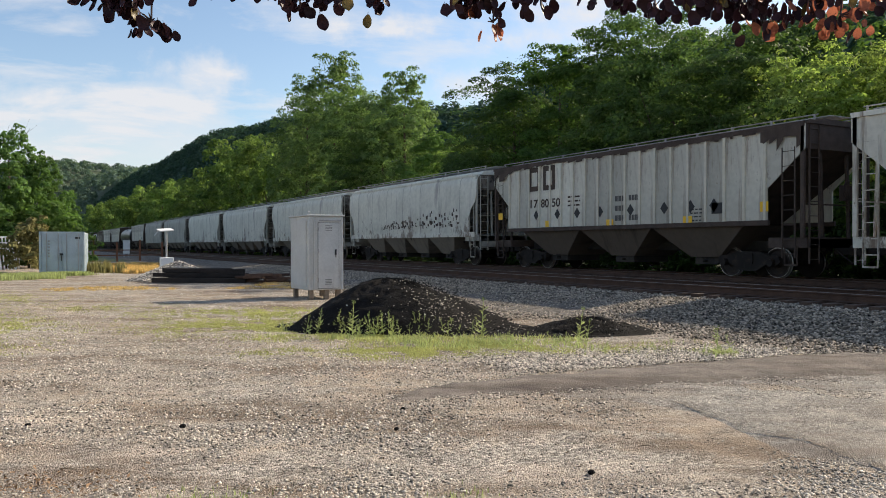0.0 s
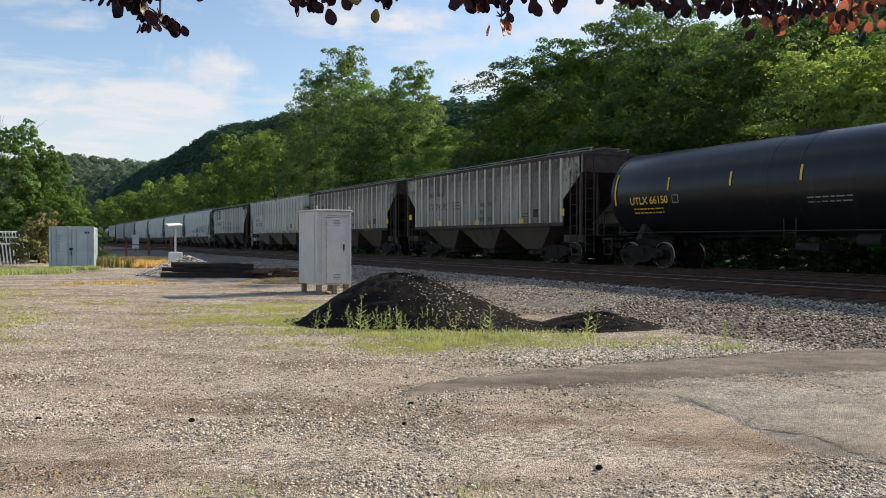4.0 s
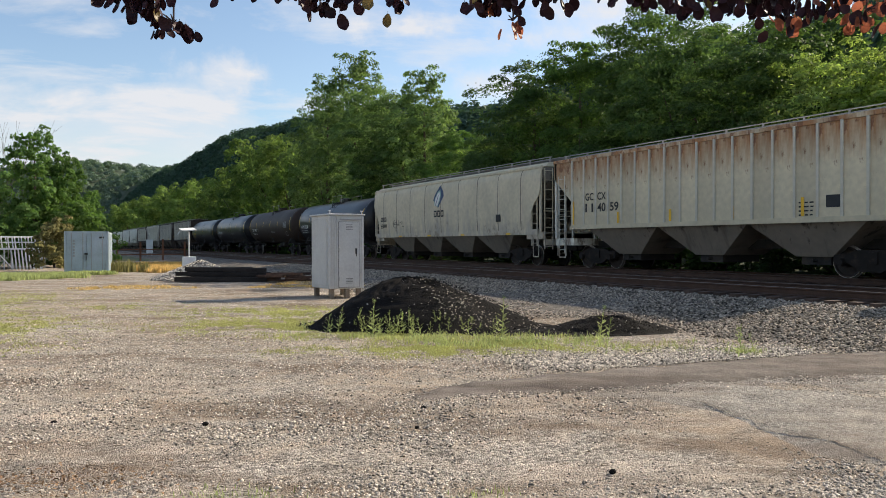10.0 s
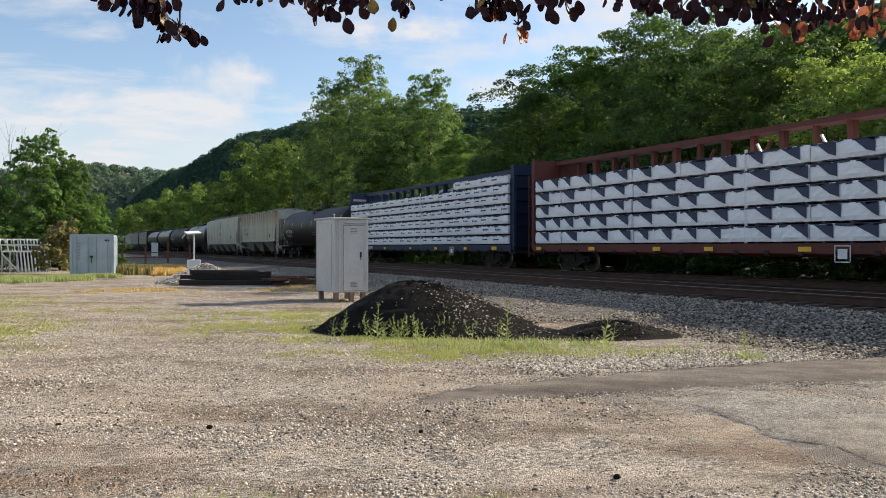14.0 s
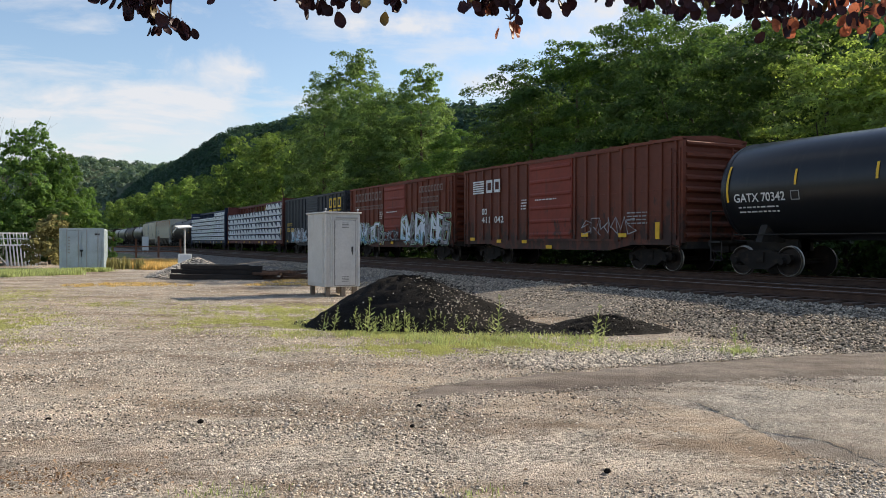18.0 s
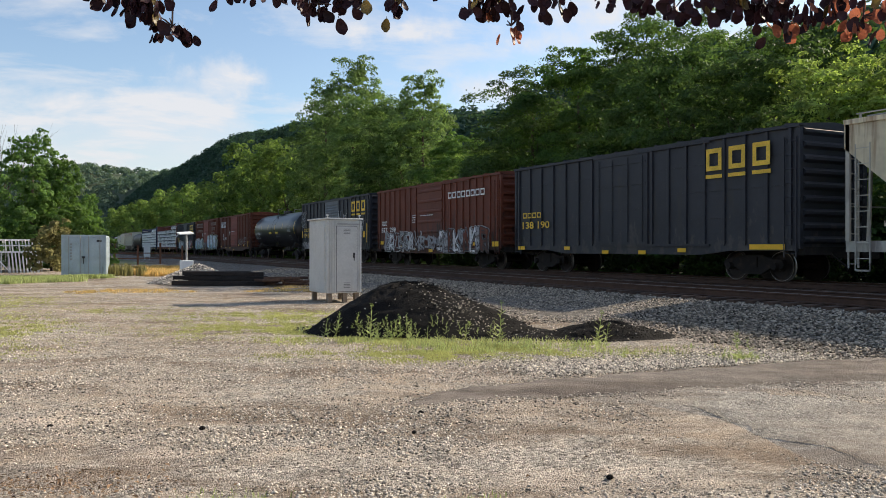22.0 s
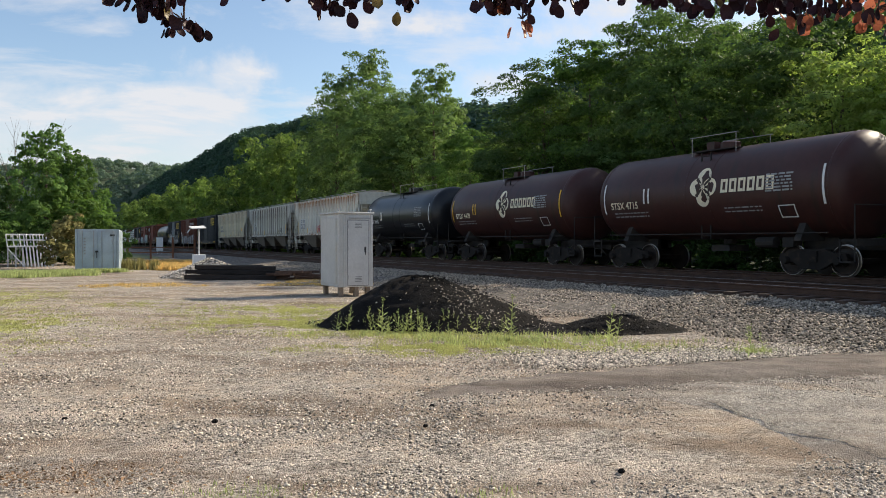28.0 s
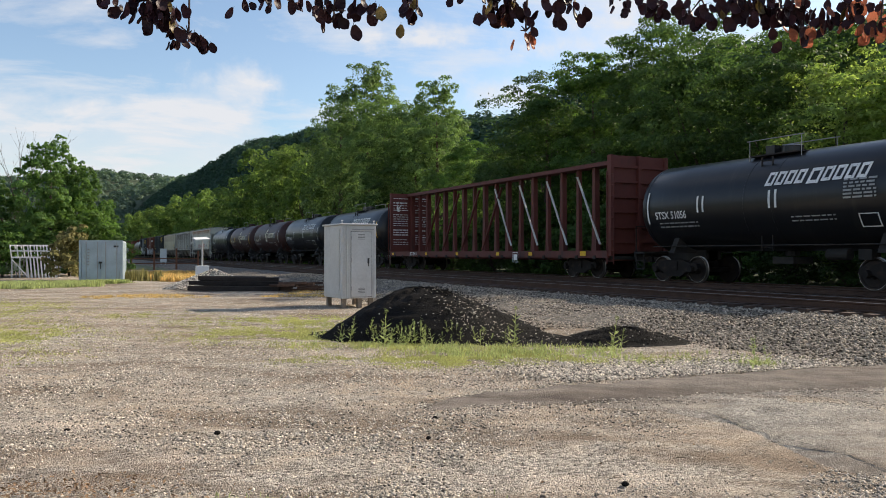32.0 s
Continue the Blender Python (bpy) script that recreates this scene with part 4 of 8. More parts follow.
# ---- the train, from its leading cars back ----
def plain_lead_cars():
    """Cars far ahead along the track."""
    kinds = [("grey", 16.6), ("black", 0), ("grey", 16.6), ("grey", 16.6), ("dark", 16.6), ("black", 0), ("dark", 16.6), ("grey", 16.6)]
    q = -424.0
    for kind, ln in kinds:
        if kind == "black":
            tank_car("tank_car", "black tank car far along the train", q, 16.4, P_TANK)
            q -= 18.0
        else:
            ribbed_hopper("covered_hopper", "grimy grey ribbed covered hopper far along the train", q, 16.6, P_GREY if kind == "grey" else P_NWDIRTY, M_DARKDIRT, ribs=15)
            q -= 18.0
    for q, ln, wall, lb in ((-405.7, 16.6, P_ACFD, "sooty grey curved-side covered hopper"), (-386.6, 16.6, P_ACFD, "sooty grey curved-side covered hopper"),
                            (-367.6, 17.0, P_ACF, "pale grey curved-side covered hopper"), (-348.6, 16.6, P_ACF, "whitish curved-side covered hopper"),
                            (-330.2, 16.5, P_ACF, "pale grey curved-side covered hopper with dirty flanks")):
        curved_hopper("covered_hopper", lb, q, ln, wall, P_ACFD)


plain_lead_cars()


def peeling_hopper():
    c = curved_hopper("covered_hopper", "pale grey curved-side covered hopper with peeling paint patches", -312.2, 16.45, P_ACF, P_ACFD, sill=1.62)
    r = random.Random(5)
    b = []
    for i in range(110):
        a = r.uniform(5.5, 14.6)
        z = 1.9 + r.uniform(0, .25 + .75 * max(0, (a - 5) / 9)) * r.random() ** .5
        w, h = r.uniform(.05, .22), r.uniform(.05, .2)
        b.append((a, a + w, z, z + h))
    marks(c, b, M_DARKDIRT, "peeling_patch", (20.0, 2.9), proud=-18.42, label="dark peeling paint patches")
    small_print(c, 1.4, 2.6, .9, 4, M_GREYL, 3, .16, .09)


peeling_hopper()


M_NAMED = mat("faded_black_lettering", (0.10, 0.095, 0.09), 0.6, vary=0.3)


def nw_hopper(q, length, wall, dark, number, label, lite=True, diamonds=False):
    c = ribbed_hopper("covered_hopper", label, q, length, wall, M_DARKDIRT, ribs=19, rib_w=.1, rib_m=P_RIB, roof_band=M_DARKDIRT, roof=M_DARKDIRT)
    # faded initials and a three-line name, as plain blocks
    m = M_DARKDIRT if dark else M_NAMED
    blocks(c, 2, 2.75, 3.3, 2.1, 1.02, m, "faded dark initials as plain blocks")
    for k in range(3):
        letters(c, number[2 * k:2 * k + 2], 2.98 + .775 * k, 2.58, .56, .36, m)
    for i, (w0, w1) in enumerate(((.62, .68), (.62, 0), (.62, .9))):
        z = 2.62 - i * .36
        blocks(c, 3, 8.44, z, .58, .2, M_NAMED, "black name blocks")
        if w1:
            blocks(c, 4, 9.2, z, .6, .2, M_NAMED, "black name blocks")
    small_print(c, 5.6, 2.9, .8, 3, m, 11, .17, .09)
    reflectors(c, [(.45, 2.15, .34, .3), (4.1, 1.76, .34, .26), (8.0, 1.74, .4, .22), (11.9, 1.74, .4, .22), (15.0, 2.0, .3, .3)])
    if diamonds:
        # dark paint peeling down from the roof edge
        r = random.Random(15)
        v, f = [], []
        a = .1
        while a < length - .1:
            w = r.uniform(.08, .45)
            e = min(a, length - a)
            d0 = r.uniform(.02, .14) + (r.uniform(.1, .55) if e < 1.6 else 0)
            d1 = d0 * r.uniform(.3, 1.2)
            i = len(v)
            v += [(a, 4.42), (a, 4.42 - d0), (min(a + w, length - .05), 4.42 - d1), (min(a + w, length - .05), 4.42)]
            f.append((i, i + 1, i + 2, i + 3))
            a += w
        attach("peeling_edge", side_mesh("peeling_edge", v, f, M_DARKDIRT, None, .068), c, label="dark brown peeling roof-edge paint")
        v, f = [], []
        for a in (3.4, 4.9, 6.2, 7.6, 9.3, 11.0, 12.2, 13.2):
            k = len(v)
            v += [(a, 2.05), (a + .19, 2.27), (a, 2.5), (a - .19, 2.27)]
            f.append((k, k + 1, k + 2, k + 3))
        attach("diamond_mark", side_mesh("diamond_mark", v, f, M_BLACK), c, label="row of black diamond marks")
    return c


nw_hopper(-294.2, 16.5, P_NW, True, "178050", "faded grey covered hopper with brown roof edge and black diamonds", diamonds=True)


def grey_hopper(q, length, wall, text1, text2, label, frame_m, panels=None, tall=True, rib_m=None, print_m=None):
    c = ribbed_hopper("covered_hopper", label, q, length, wall, frame_m, ribs=19, wide_top=True, rib_m=rib_m)
    p = print_m or M_BLACK
    if panels:
        for k, a in enumerate((2.2, 2.9)):
            marks(c, [(a, a + .58, 2.62, 3.02)], M_WHITE, "number_panel", label="white number panel")
            marks(c, [(a, a + .58, 2.18, 2.58)], M_GREYL, "number_panel", label="grey number panel")
        for k, s in enumerate(panels):
            a = 2.27 + .7 * (k % 2)
            z = 2.7 if k < 2 else 2.26
            marks_m = M_BLACK if k < 2 else M_WHITE
            ob = letters(c, s, a, z, .42, .26, marks_m)
            ob.location.x -= .006
    else:
        # two characters to a panel, clear of the ribs
        for k in range(2):
            letters(c, text1[2 * k:2 * k + 2], 2.2 + .775 * k, 2.72, .52, .3, p)
        for k in range(3):
            letters(c, text2[2 * k:2 * k + 2], 2.2 + .775 * k, 2.26, .5, .34, p)
    if tall:
        reflectors(c, [(1.35, 1.78, .11, .95), (4.2, 1.78, .1, .42), (7.0, 1.78, .1, .42), (9.8, 1.78, .1, .42), (12.4, 1.78, .1, .55), (length - 1.55, 1.78, .12, .95)])
    else:
        reflectors(c, [(1.5, 2.1, .3, .3), (4.5, 1.76, .34, .16), (8.2, 1.76, .34, .16), (11.5, 1.8, .3, .16), (14.4, 2.3, .32, .3)])
    return c


_c = grey_hopper(-276.3, 16.7, P_GREY, "GACX", "311023", "weathered grey ribbed covered hopper with tall yellow reflector strips", P_GREY, rib_m=P_RIB)
for _a, _z0, _z1 in ((2.2, 2.62, 3.2), (2.97, 2.95, 3.2), (3.75, 2.75, 3.3), (2.97, 2.2, 2.62)):
    marks(_c, [(_a, _a + .66, _z0, _z1)], P_ACF, "repaint_patch", proud=.02)
nw_hopper(-258.1, 16.3, P_NWDIRTY, False, "178280", "grimy grey ribbed covered hopper with pale ribs and dirt streaks")
nw_hopper(-240.3, 16.4, P_NWDIRTY, False, "177495", "grimy grey ribbed covered hopper with orange reflector squares")


def black_tank(b0, b1, wall, text, label, print_m=None, bar_m=None, dome=True, tall=True, text_a=1.75):
    """A tank car between two coupling points."""
    L = b1 - b0 - 1.2
    span = L - 1.5
    bars = [(.88, 2.3, .12, 1.15)] if tall else []
    bars += [(.75 + span * k, 2.72, .11, .46) for k in (.19, .37, .54, .72)]
    bars += [(L - 1.0, 2.2, .12, 1.25)] if tall else []
    c = tank_car("tank_car", label, b0 + .6, L, wall, ends=.72, dome=dome, bars=bars, bar_m=bar_m)
    T = (1.58, 2.68)
    p = print_m or M_WHITE
    letters(c, text, text_a, 2.28, 1.9, .27, p, T)
    small_print(c, text_a + .12, 2.1, 1.5, 2, p, 4, .14, .06, T)
    small_print(c, L - 3.0, 2.95, 1.1, 6, M_GREYL, 9, .1, .07, T)
    small_print(c, L * .55, 2.2, 1.4, 2, M_GREYL, 10, .13, .05, T)
    b = text_a + 2.1
    marks(c, [(b, b + .3, 2.28, 2.31), (b, b + .3, 2.53, 2.56), (b, b + .03, 2.28, 2.56), (b + .27, b + .3, 2.28, 2.56)], M_GREYL, "stencil_frame", T)
    marks(c, [(L - 2.6, L - 2.0, 1.75, 1.78), (L - 2.6, L - 2.0, 2.1, 2.13), (L - 2.6, L - 2.56, 1.75, 2.13), (L - 2.04, L - 2.0, 1.75, 2.13)], M_GREYL, "stencil_frame", T)
    return c


black_tank(-223.3, -205.5, P_TANK, "UTLX 66150", "black tank car with yellow stencilling", M_GOLD, dome=False)
black_tank(-205.5, -188.1, P_TANK, "NATX 251514", "glossy black tank car with yellow reflector strips")
black_tank(-188.1, -170.4, P_TANKB, "DBUX 290017", "brown-dusted black tank car with yellow reflector strips", text_a=2.0)
black_tank(-170.4, -152.7, P_TANK, "NATX 252218", "blue-black tank car with yellow reflector strips", text_a=1.35)


def cream_hopper():
    c = curved_hopper("covered_hopper", "cream curved-side covered hopper with a blue-green leaf emblem", -152.1, 19.4, P_CREAM, P_CREAM, top=4.5, seams=9, sill=1.62)
    T = (20.0, 2.9)
    P = -18.42
    # plain leaf-shaped emblem: two halves
    v = [(8.82, 3.42), (9.0, 3.72), (9.62, 4.22), (9.95, 3.92), (10.08, 3.62), (9.42, 2.98)]
    attach("emblem", side_mesh("emblem", v, [tuple(range(6))], P_LOGO1, T, P), c, label="dark blue diamond emblem shape")
    v = [(8.92, 3.12), (9.02, 3.5), (9.3, 3.82), (9.66, 4.0), (9.74, 3.7), (9.62, 3.36), (9.36, 3.06)]
    leaf = attach("emblem_leaf", side_mesh("emblem_leaf", v, [tuple(range(7))], P_LOGO2, T, P + .006), c, label="pale green leaf shape")
    v = [(8.98, 3.12), (9.08, 3.48), (9.32, 3.74), (9.58, 3.86), (9.64, 3.66), (9.54, 3.38), (9.34, 3.12)]
    attach("leaf_blade", side_mesh("leaf_blade", v, [tuple(range(7))], M_WHITE, T, P + .010), leaf)
    v = [(9.08, 3.14), (9.46, 3.7), (9.48, 3.66), (9.14, 3.12)]
    attach("leaf_vein", side_mesh("leaf_vein", v, [(0, 1, 2, 3)], P_LOGO1, T, P + .014), leaf)
    blocks(c, 3, 8.85, 2.48, 1.25, .36, M_BLACK, "black name blocks", T, proud=P)
    for t, z in (("63009", 1.98),):
        o = letters(c, t, 1.15, z, .95, .28, M_BLACK, T)
        for v in o.data.vertices:
            v.co.x -= P - .024
    blocks(c, 4, 1.15, 2.42, .95, .26, M_BLACK, "black owner blocks", T, proud=P)
    marks(c, [(15.6, 16.05, 2.05, 2.4)], M_BLACK, "data_panel", T, proud=P)
    r = random.Random(8)
    b = []
    for i in range(26):
        a, z = 3.1 + r.random() * 1.5, 1.95 + r.random() * .35
        b.append((a, a + .22, z, z + .025) if i % 2 else (a, a + .025, z, z + .25))
    marks(c, b, M_BLACK, "graffiti", T, proud=P, label="thin black sprayed scribble")
    reflectors(c, [(4.0, 1.42, .4, .08), (8.0, 1.42, .4, .08), (12.0, 1.42, .4, .08), (16.5, 1.42, .4, .08)])


cream_hopper()
grey_hopper(-131.7, 16.6, P_RUST, "GCCX", "114059", "rust-streaked grey ribbed covered hopper with white lower frame", P_ACF, rib_m=P_RIB)
black_tank(-114.5, -95.9, P_TANKS, "SHPX 208220", "brownish black tank car with yellow-green reflector strips")


def lumber_load(car, cols, deck, pitch, x0, x1, style, seed):
    """Wrapped lumber packages with slack, wrinkled wrap; cols of (a0, a1, layers)."""
    r = random.Random(seed)
    packs = []
    for a0, a1, layers in cols:
        n = max(1, round((a1 - a0) / 2.3))
        cuts = [a0] + [a0 + (a1 - a0) * k / n + r.uniform(-.12, .12) for k in range(1, n)] + [a1]
        packs += [(b0, b1, layers) for b0, b1 in zip(cuts, cuts[1:])]
    for a0, a1, layers in packs:
        shift = r.uniform(-.03, .03)
        for k in range(layers):
            z0 = deck + .08 + k * pitch
            h = pitch - .075
            j = shift + r.uniform(-.035, .035)
            s = Shape().box(x0 + j + .03, x1, -a1 + .02, -a0 - .02, z0, z0 + h - .02)
            # slack front sheet
            nx, nz = max(4, int((a1 - a0) / .16)), 4
            v, f, top = [], [], []
            ph = r.uniform(0, 6)
            for q in range(nz + 1):
                for i in range(nx + 1):
                    t = i / nx
                    a = a0 + .012 + (a1 - a0 - .024) * t
                    edge = 0 if q < nz else -.05 * abs(math.sin(t * 9 + ph)) * r.random()
                    zz = z0 + h * q / nz + edge + (r.uniform(-.012, .012) if q == 0 else 0)
                    xx = x0 + j - .012 * math.sin(t * 14 + q * 1.7 + ph) * r.random() - r.uniform(0, .02) + (.03 if q in (0, nz) else 0)
                    v.append((xx, -a, zz))
            for q in range(nz):
                for i in range(nx):
                    b = q * (nx + 1) + i
                    f.append((b, b + nx + 1, b + nx + 2, b + 1))
            s.add(v, f)
            pk = attach("lumber_package", s.mesh("lumber_package", P_WRAP), car, label="white-wrapped lumber package" if k == 0 else "")
            d = Shape()
            for a in np.arange(a0 + .3, a1 - .1, .9):
                d.box(x0 + .08, x1, -a - .1, -a, z0 - .075, z0 - .005)
            d.put("dunnage", M_DARKDIRT, pk)
            v, f = [], []
            xf = x0 + j - .038
            # ragged dark edge down from the top of the wrap: painted shade under the overhang
            a = a0 + .03
            while a < a1 - .1:
                w = min(r.uniform(.12, .4), a1 - .03 - a)
                d0, d1 = r.uniform(.02, .10), r.uniform(.02, .10)
                i = len(v)
                v += [(xf, -a, z0 + h - d0), (xf, -a - w, z0 + h - d1), (xf, -a - w, z0 + h - .005), (xf, -a, z0 + h - .005)]
                f.append((i, i + 1, i + 2, i + 3))
                a += w + (0 if r.random() < .6 else r.uniform(.05, .3))
            a = a0 + r.uniform(.1, .4)
            while a < a1 - .5:
                i = len(v)
                if style == "marks":
                    za = z0 + h * r.uniform(.36, .44)
                    v += [(xf, -a, za), (xf, -a - .09, za), (xf, -a - .09, za + .1), (xf, -a, za + .1)]
                    b1 = min(a + .5, a1)
                    v += [(xf, -a - .13, za + .02), (xf, -b1, za + .02), (xf, -b1, za + .075), (xf, -a - .13, za + .075)]
                    f += [(i, i + 1, i + 2, i + 3), (i + 4, i + 5, i + 6, i + 7)]
                    a += r.uniform(.95, 1.2)
                else:
                    w = min(r.uniform(.5, .9), a1 - a - .03)
                    v += [(xf, -a, z0 + h - .03), (xf, -a - w * .6, z0 + h * r.uniform(.3, .5)), (xf, -a - w, z0 + h * .15), (xf, -a - w, z0 + h - .03)]
                    f.append((i, i + 1, i + 2, i + 3))
                    a += w + r.uniform(.5, .8)
            attach("wrap_print", mesh_from("wrap_print", v, f, P_WRAPD), pk)


def centre_posts(car, L, top, deck, m, n, diagonals=True, bright=None):
    p = (L - .6) / n
    for i in range(n + 1):
        a = .3 + p * i
        w, x = (.24, .12) if i % 2 == 0 else (.19, .09)
        s = Shape()
        s.loft([[(-x, -a - h, z), (x, -a - h, z), (x, -a + h, z), (-x, -a + h, z)] for h, z in ((w * .72, deck), (w * .5, deck + 1.0), (w * .4, top - .15))])
        s.put("post", m, car)
    if diagonals:
        # struts that lean up towards the middle of the car from both ends
        for i in range(4):
            a = 2.65 + 2 * p * i
            Shape().bar((-.13, -a, deck + .1), (-.13, -a - 2.1, top - .45), .11, .07).put("diagonal", m, car)
        for i in range(4):
            a = 11.47 + 2 * p * i
            Shape().bar((-.15, -a, top - .5), (-.15, -a - 1.66, deck + .3), .075, .06).put("diagonal", bright or m, car, label="bright bare-metal strut" if bright else "")


def loaded_blue():
    c = centre_beam("centre_beam_flatcar", "deep blue centre-beam flatcar loaded with white-wrapped lumber", -95.3, 22.2, P_BLUEC, top=4.95)
    centre_posts(c, 22.2, 4.95, 1.12, P_BLUEC, 18, False)
    cols = [(.2, 3.6, 6), (3.6, 8.9, 6), (8.9, 12.0, 6), (12.0, 16.2, 6), (16.2, 21.9, 7)]
    lumber_load(c, cols, 1.12, .487, -1.47, -.2, "marks", 1)
    lumber_load(c, [(.2, 11.0, 6), (11.0, 21.9, 7)], 1.12, .487, .2, 1.4, "marks", 2)
    Shape().box(-1.5, -1.47, -12.05, -11.95, 1.15, 4.2).put("load_strap", M_WHITE, c)
    reflectors(c, [(2.2, .9, .34, .14), (6.5, .9, .34, .14), (10.5, .9, .34, .14), (14.0, .9, .34, .14), (17.5, .9, .34, .14), (20.4, .9, .5, .16)])
    letters(c, "735897", 3.3, .9, 1.2, .2, M_WHITE)
    marks(c, [(15.9, 16.35, .6, .63), (15.9, 16.35, 1.02, 1.05), (15.9, 15.93, .6, 1.05), (16.32, 16.35, .6, 1.05), (16.0, 16.25, .7, .95)], M_WHITE, "data_panel", label="white framed data panel", proud=.06)
    v = [(-1.3 + .0, -.13, 4.35), (-.3, -.13, 4.35), (-.3, -.13, 4.5), (-1.3, -.13, 4.5)]
    attach("name_panel", mesh_from("name_panel", v, [(0, 1, 2, 3)], M_GREYL), c)


loaded_blue()


def loaded_red():
    c = centre_beam("centre_beam_flatcar", "oxide red centre-beam flatcar loaded with white and navy wrapped lumber", -71.3, 22.4, P_BROWN, top=4.95)
    centre_posts(c, 22.4, 4.95, 1.12, P_BROWN, 18, True, M_STRUT)
    cols = [(.25, 4.3, 5), (4.3, 9.3, 5), (9.3, 12.2, 5), (12.2, 17.0, 5), (17.0, 22.1, 6)]
    lumber_load(c, cols, 1.12, .575, -1.47, -.2, "wedge", 3)
    lumber_load(c, [(.25, 11.0, 5), (11.0, 22.1, 5)], 1.12, .575, .2, 1.4, "wedge", 4)
    Shape().box(-1.5, -1.47, -12.27, -12.17, 1.15, 4.1).put("load_strap", M_WHITE, c)
    reflectors(c, [(.4, .9, .4, .14), (4.2, .9, .4, .14), (8.0, .9, .4, .14), (10.5, .9, .4, .14), (14.2, .9, .45, .14), (16.9, .9, .45, .14), (20.0, .9, .55, .16), (22.05, 1.6, .1, .6), (22.22, 1.6, .1, .6)])
    marks(c, [(15.4, 15.9, .6, .63), (15.4, 15.9, 1.05, 1.08), (15.4, 15.43, .6, 1.08), (15.87, 15.9, .6, 1.08), (15.5, 15.8, .7, .98)], M_WHITE, "data_panel", label="white framed data panel", proud=.06)


loaded_red()

G_FADE = mat("spray_white_to_blue", (0.72, 0.76, 0.80), 0.6, vary=0.15, scale=1.5, second=(0.16, 0.46, 0.60), second_amount=0.6, fade=(2.4, .9), spots=((0.12, 0.07, 0.06), 2.8, .9, .45, 5))
G_BLACK = mat("spray_black", (0.03, 0.032, 0.036), 0.6, vary=0.3)
G_LIME = mat("spray_pale_lime", (0.55, 0.72, 0.50), 0.6, vary=0.2)
G_WHITE = mat("spray_white", (0.70, 0.69, 0.68), 0.6, vary=0.3, scale=1.5, second=(0.30, 0.26, 0.24), second_amount=.5, streak=(2.2, 2.2, 2.2), spots=((0.12, 0.08, 0.07), 2.6, .9, .4, 6))
G_GREY = mat("spray_grey", (0.36, 0.355, 0.36), 0.6, vary=0.3, scale=1.5, second=(0.13, 0.09, 0.08), second_amount=.6, streak=(2.6, 2.6, 2.6), spots=((0.08, 0.045, 0.035), 2.6, .9, .5, 6))
P_LOUVRE = paint("grey_louvre_paint", (0.16, 0.175, 0.19), (0.09, 0.09, 0.095), 0.45)
G_PINK = mat("spray_red", (0.6, 0.1, 0.12), 0.6, vary=0.3, scale=1.5)


def posts_for(door, L, n0, n1):
    a = [.35 + (door[0] - .6) * i / n0 for i in range(n0 + 1)]
    return a + [door[1] + .2 + (L - .35 - door[1] - .2) * i / n1 for i in range(n1 + 1)]


def black_box(q, L, door_m, number, label, marks_yellow, graff, plug=False, dip=.72):
    d = (5.95, 8.95)
    c = box_car("boxcar", label, q, L, P_BLUE, posts_for(d, L, 6, 7), door_m, d, door_ribs=16, plug=plug, trim=P_BLUE, sill_dip=dip)
    # three large letter blocks with bars under them
    for i in range(3):
        a = 11.75 + i * .95
        blocks(c, 1, a, 3.55, .82, .72, M_GOLD, "yellow letter block").location.x -= .042
        marks(c, [(a + .05, a + .75, 3.3, 3.42)], M_GOLD, "letter_underline", proud=.055)
    blocks(c, 4, .75, 2.36, 1.5, .24, M_GOLD, "yellow owner blocks").location.x -= .042
    o = letters(c, number[:3] + " " + number[3:], .75, 1.88, 2.1, .32, M_GOLD)
    o.location.x -= .042
    reflectors(c, marks_yellow)
    for g in graff:
        graffiti(c, *g)
    return c


black_box(-47.7, 15.15, P_BLUE, "150236", "blue-black boxcar with louvred door and pale graffiti along its foot",
          [(.5, 1.0, .45, .15), (13.9, 1.1, .45, .18)], [(2.2, 6.2, 1.0, 2.1, [G_FADE, G_GREY], G_BLACK, 21, 5, G_WHITE), (8.6, 13.5, 1.0, 2.2, [G_GREY, G_WHITE, G_GREY], G_BLACK, 22, 6, G_PINK)])


def red_box(q, L, wall, door_m, number, label, refl, graff, name, door=(6.05, 9.2), ribs=6, stripes=False):
    c = box_car("boxcar", label, q, L, wall, posts_for(door, L, 7, 8), door_m, door, door_ribs=ribs, trim=wall)
    for n, a, z, w, h, m, lb in name:
        blocks(c, n, a, z, w, h, m, lb).location.x -= .042
    if number:
        o = letters(c, number[0], number[1], number[2], number[3], number[4], M_WHITE)
        o.location.x -= .042
    reflectors(c, refl)
    for g in graff:
        graffiti(c, *g)
    small_print(c, door[0] - .6, 2.9, .5, 4, M_WHITE, 31, .13, .07).location.x -= .045
    small_print(c, door[0] + .6, 2.85, 1.6, 1, M_WHITE, 32, .13, .07).location.x -= .09
    small_print(c, L - 2.8, 2.1, 1.1, 4, M_GREYL, 33, .13, .06).location.x -= .045
    return c


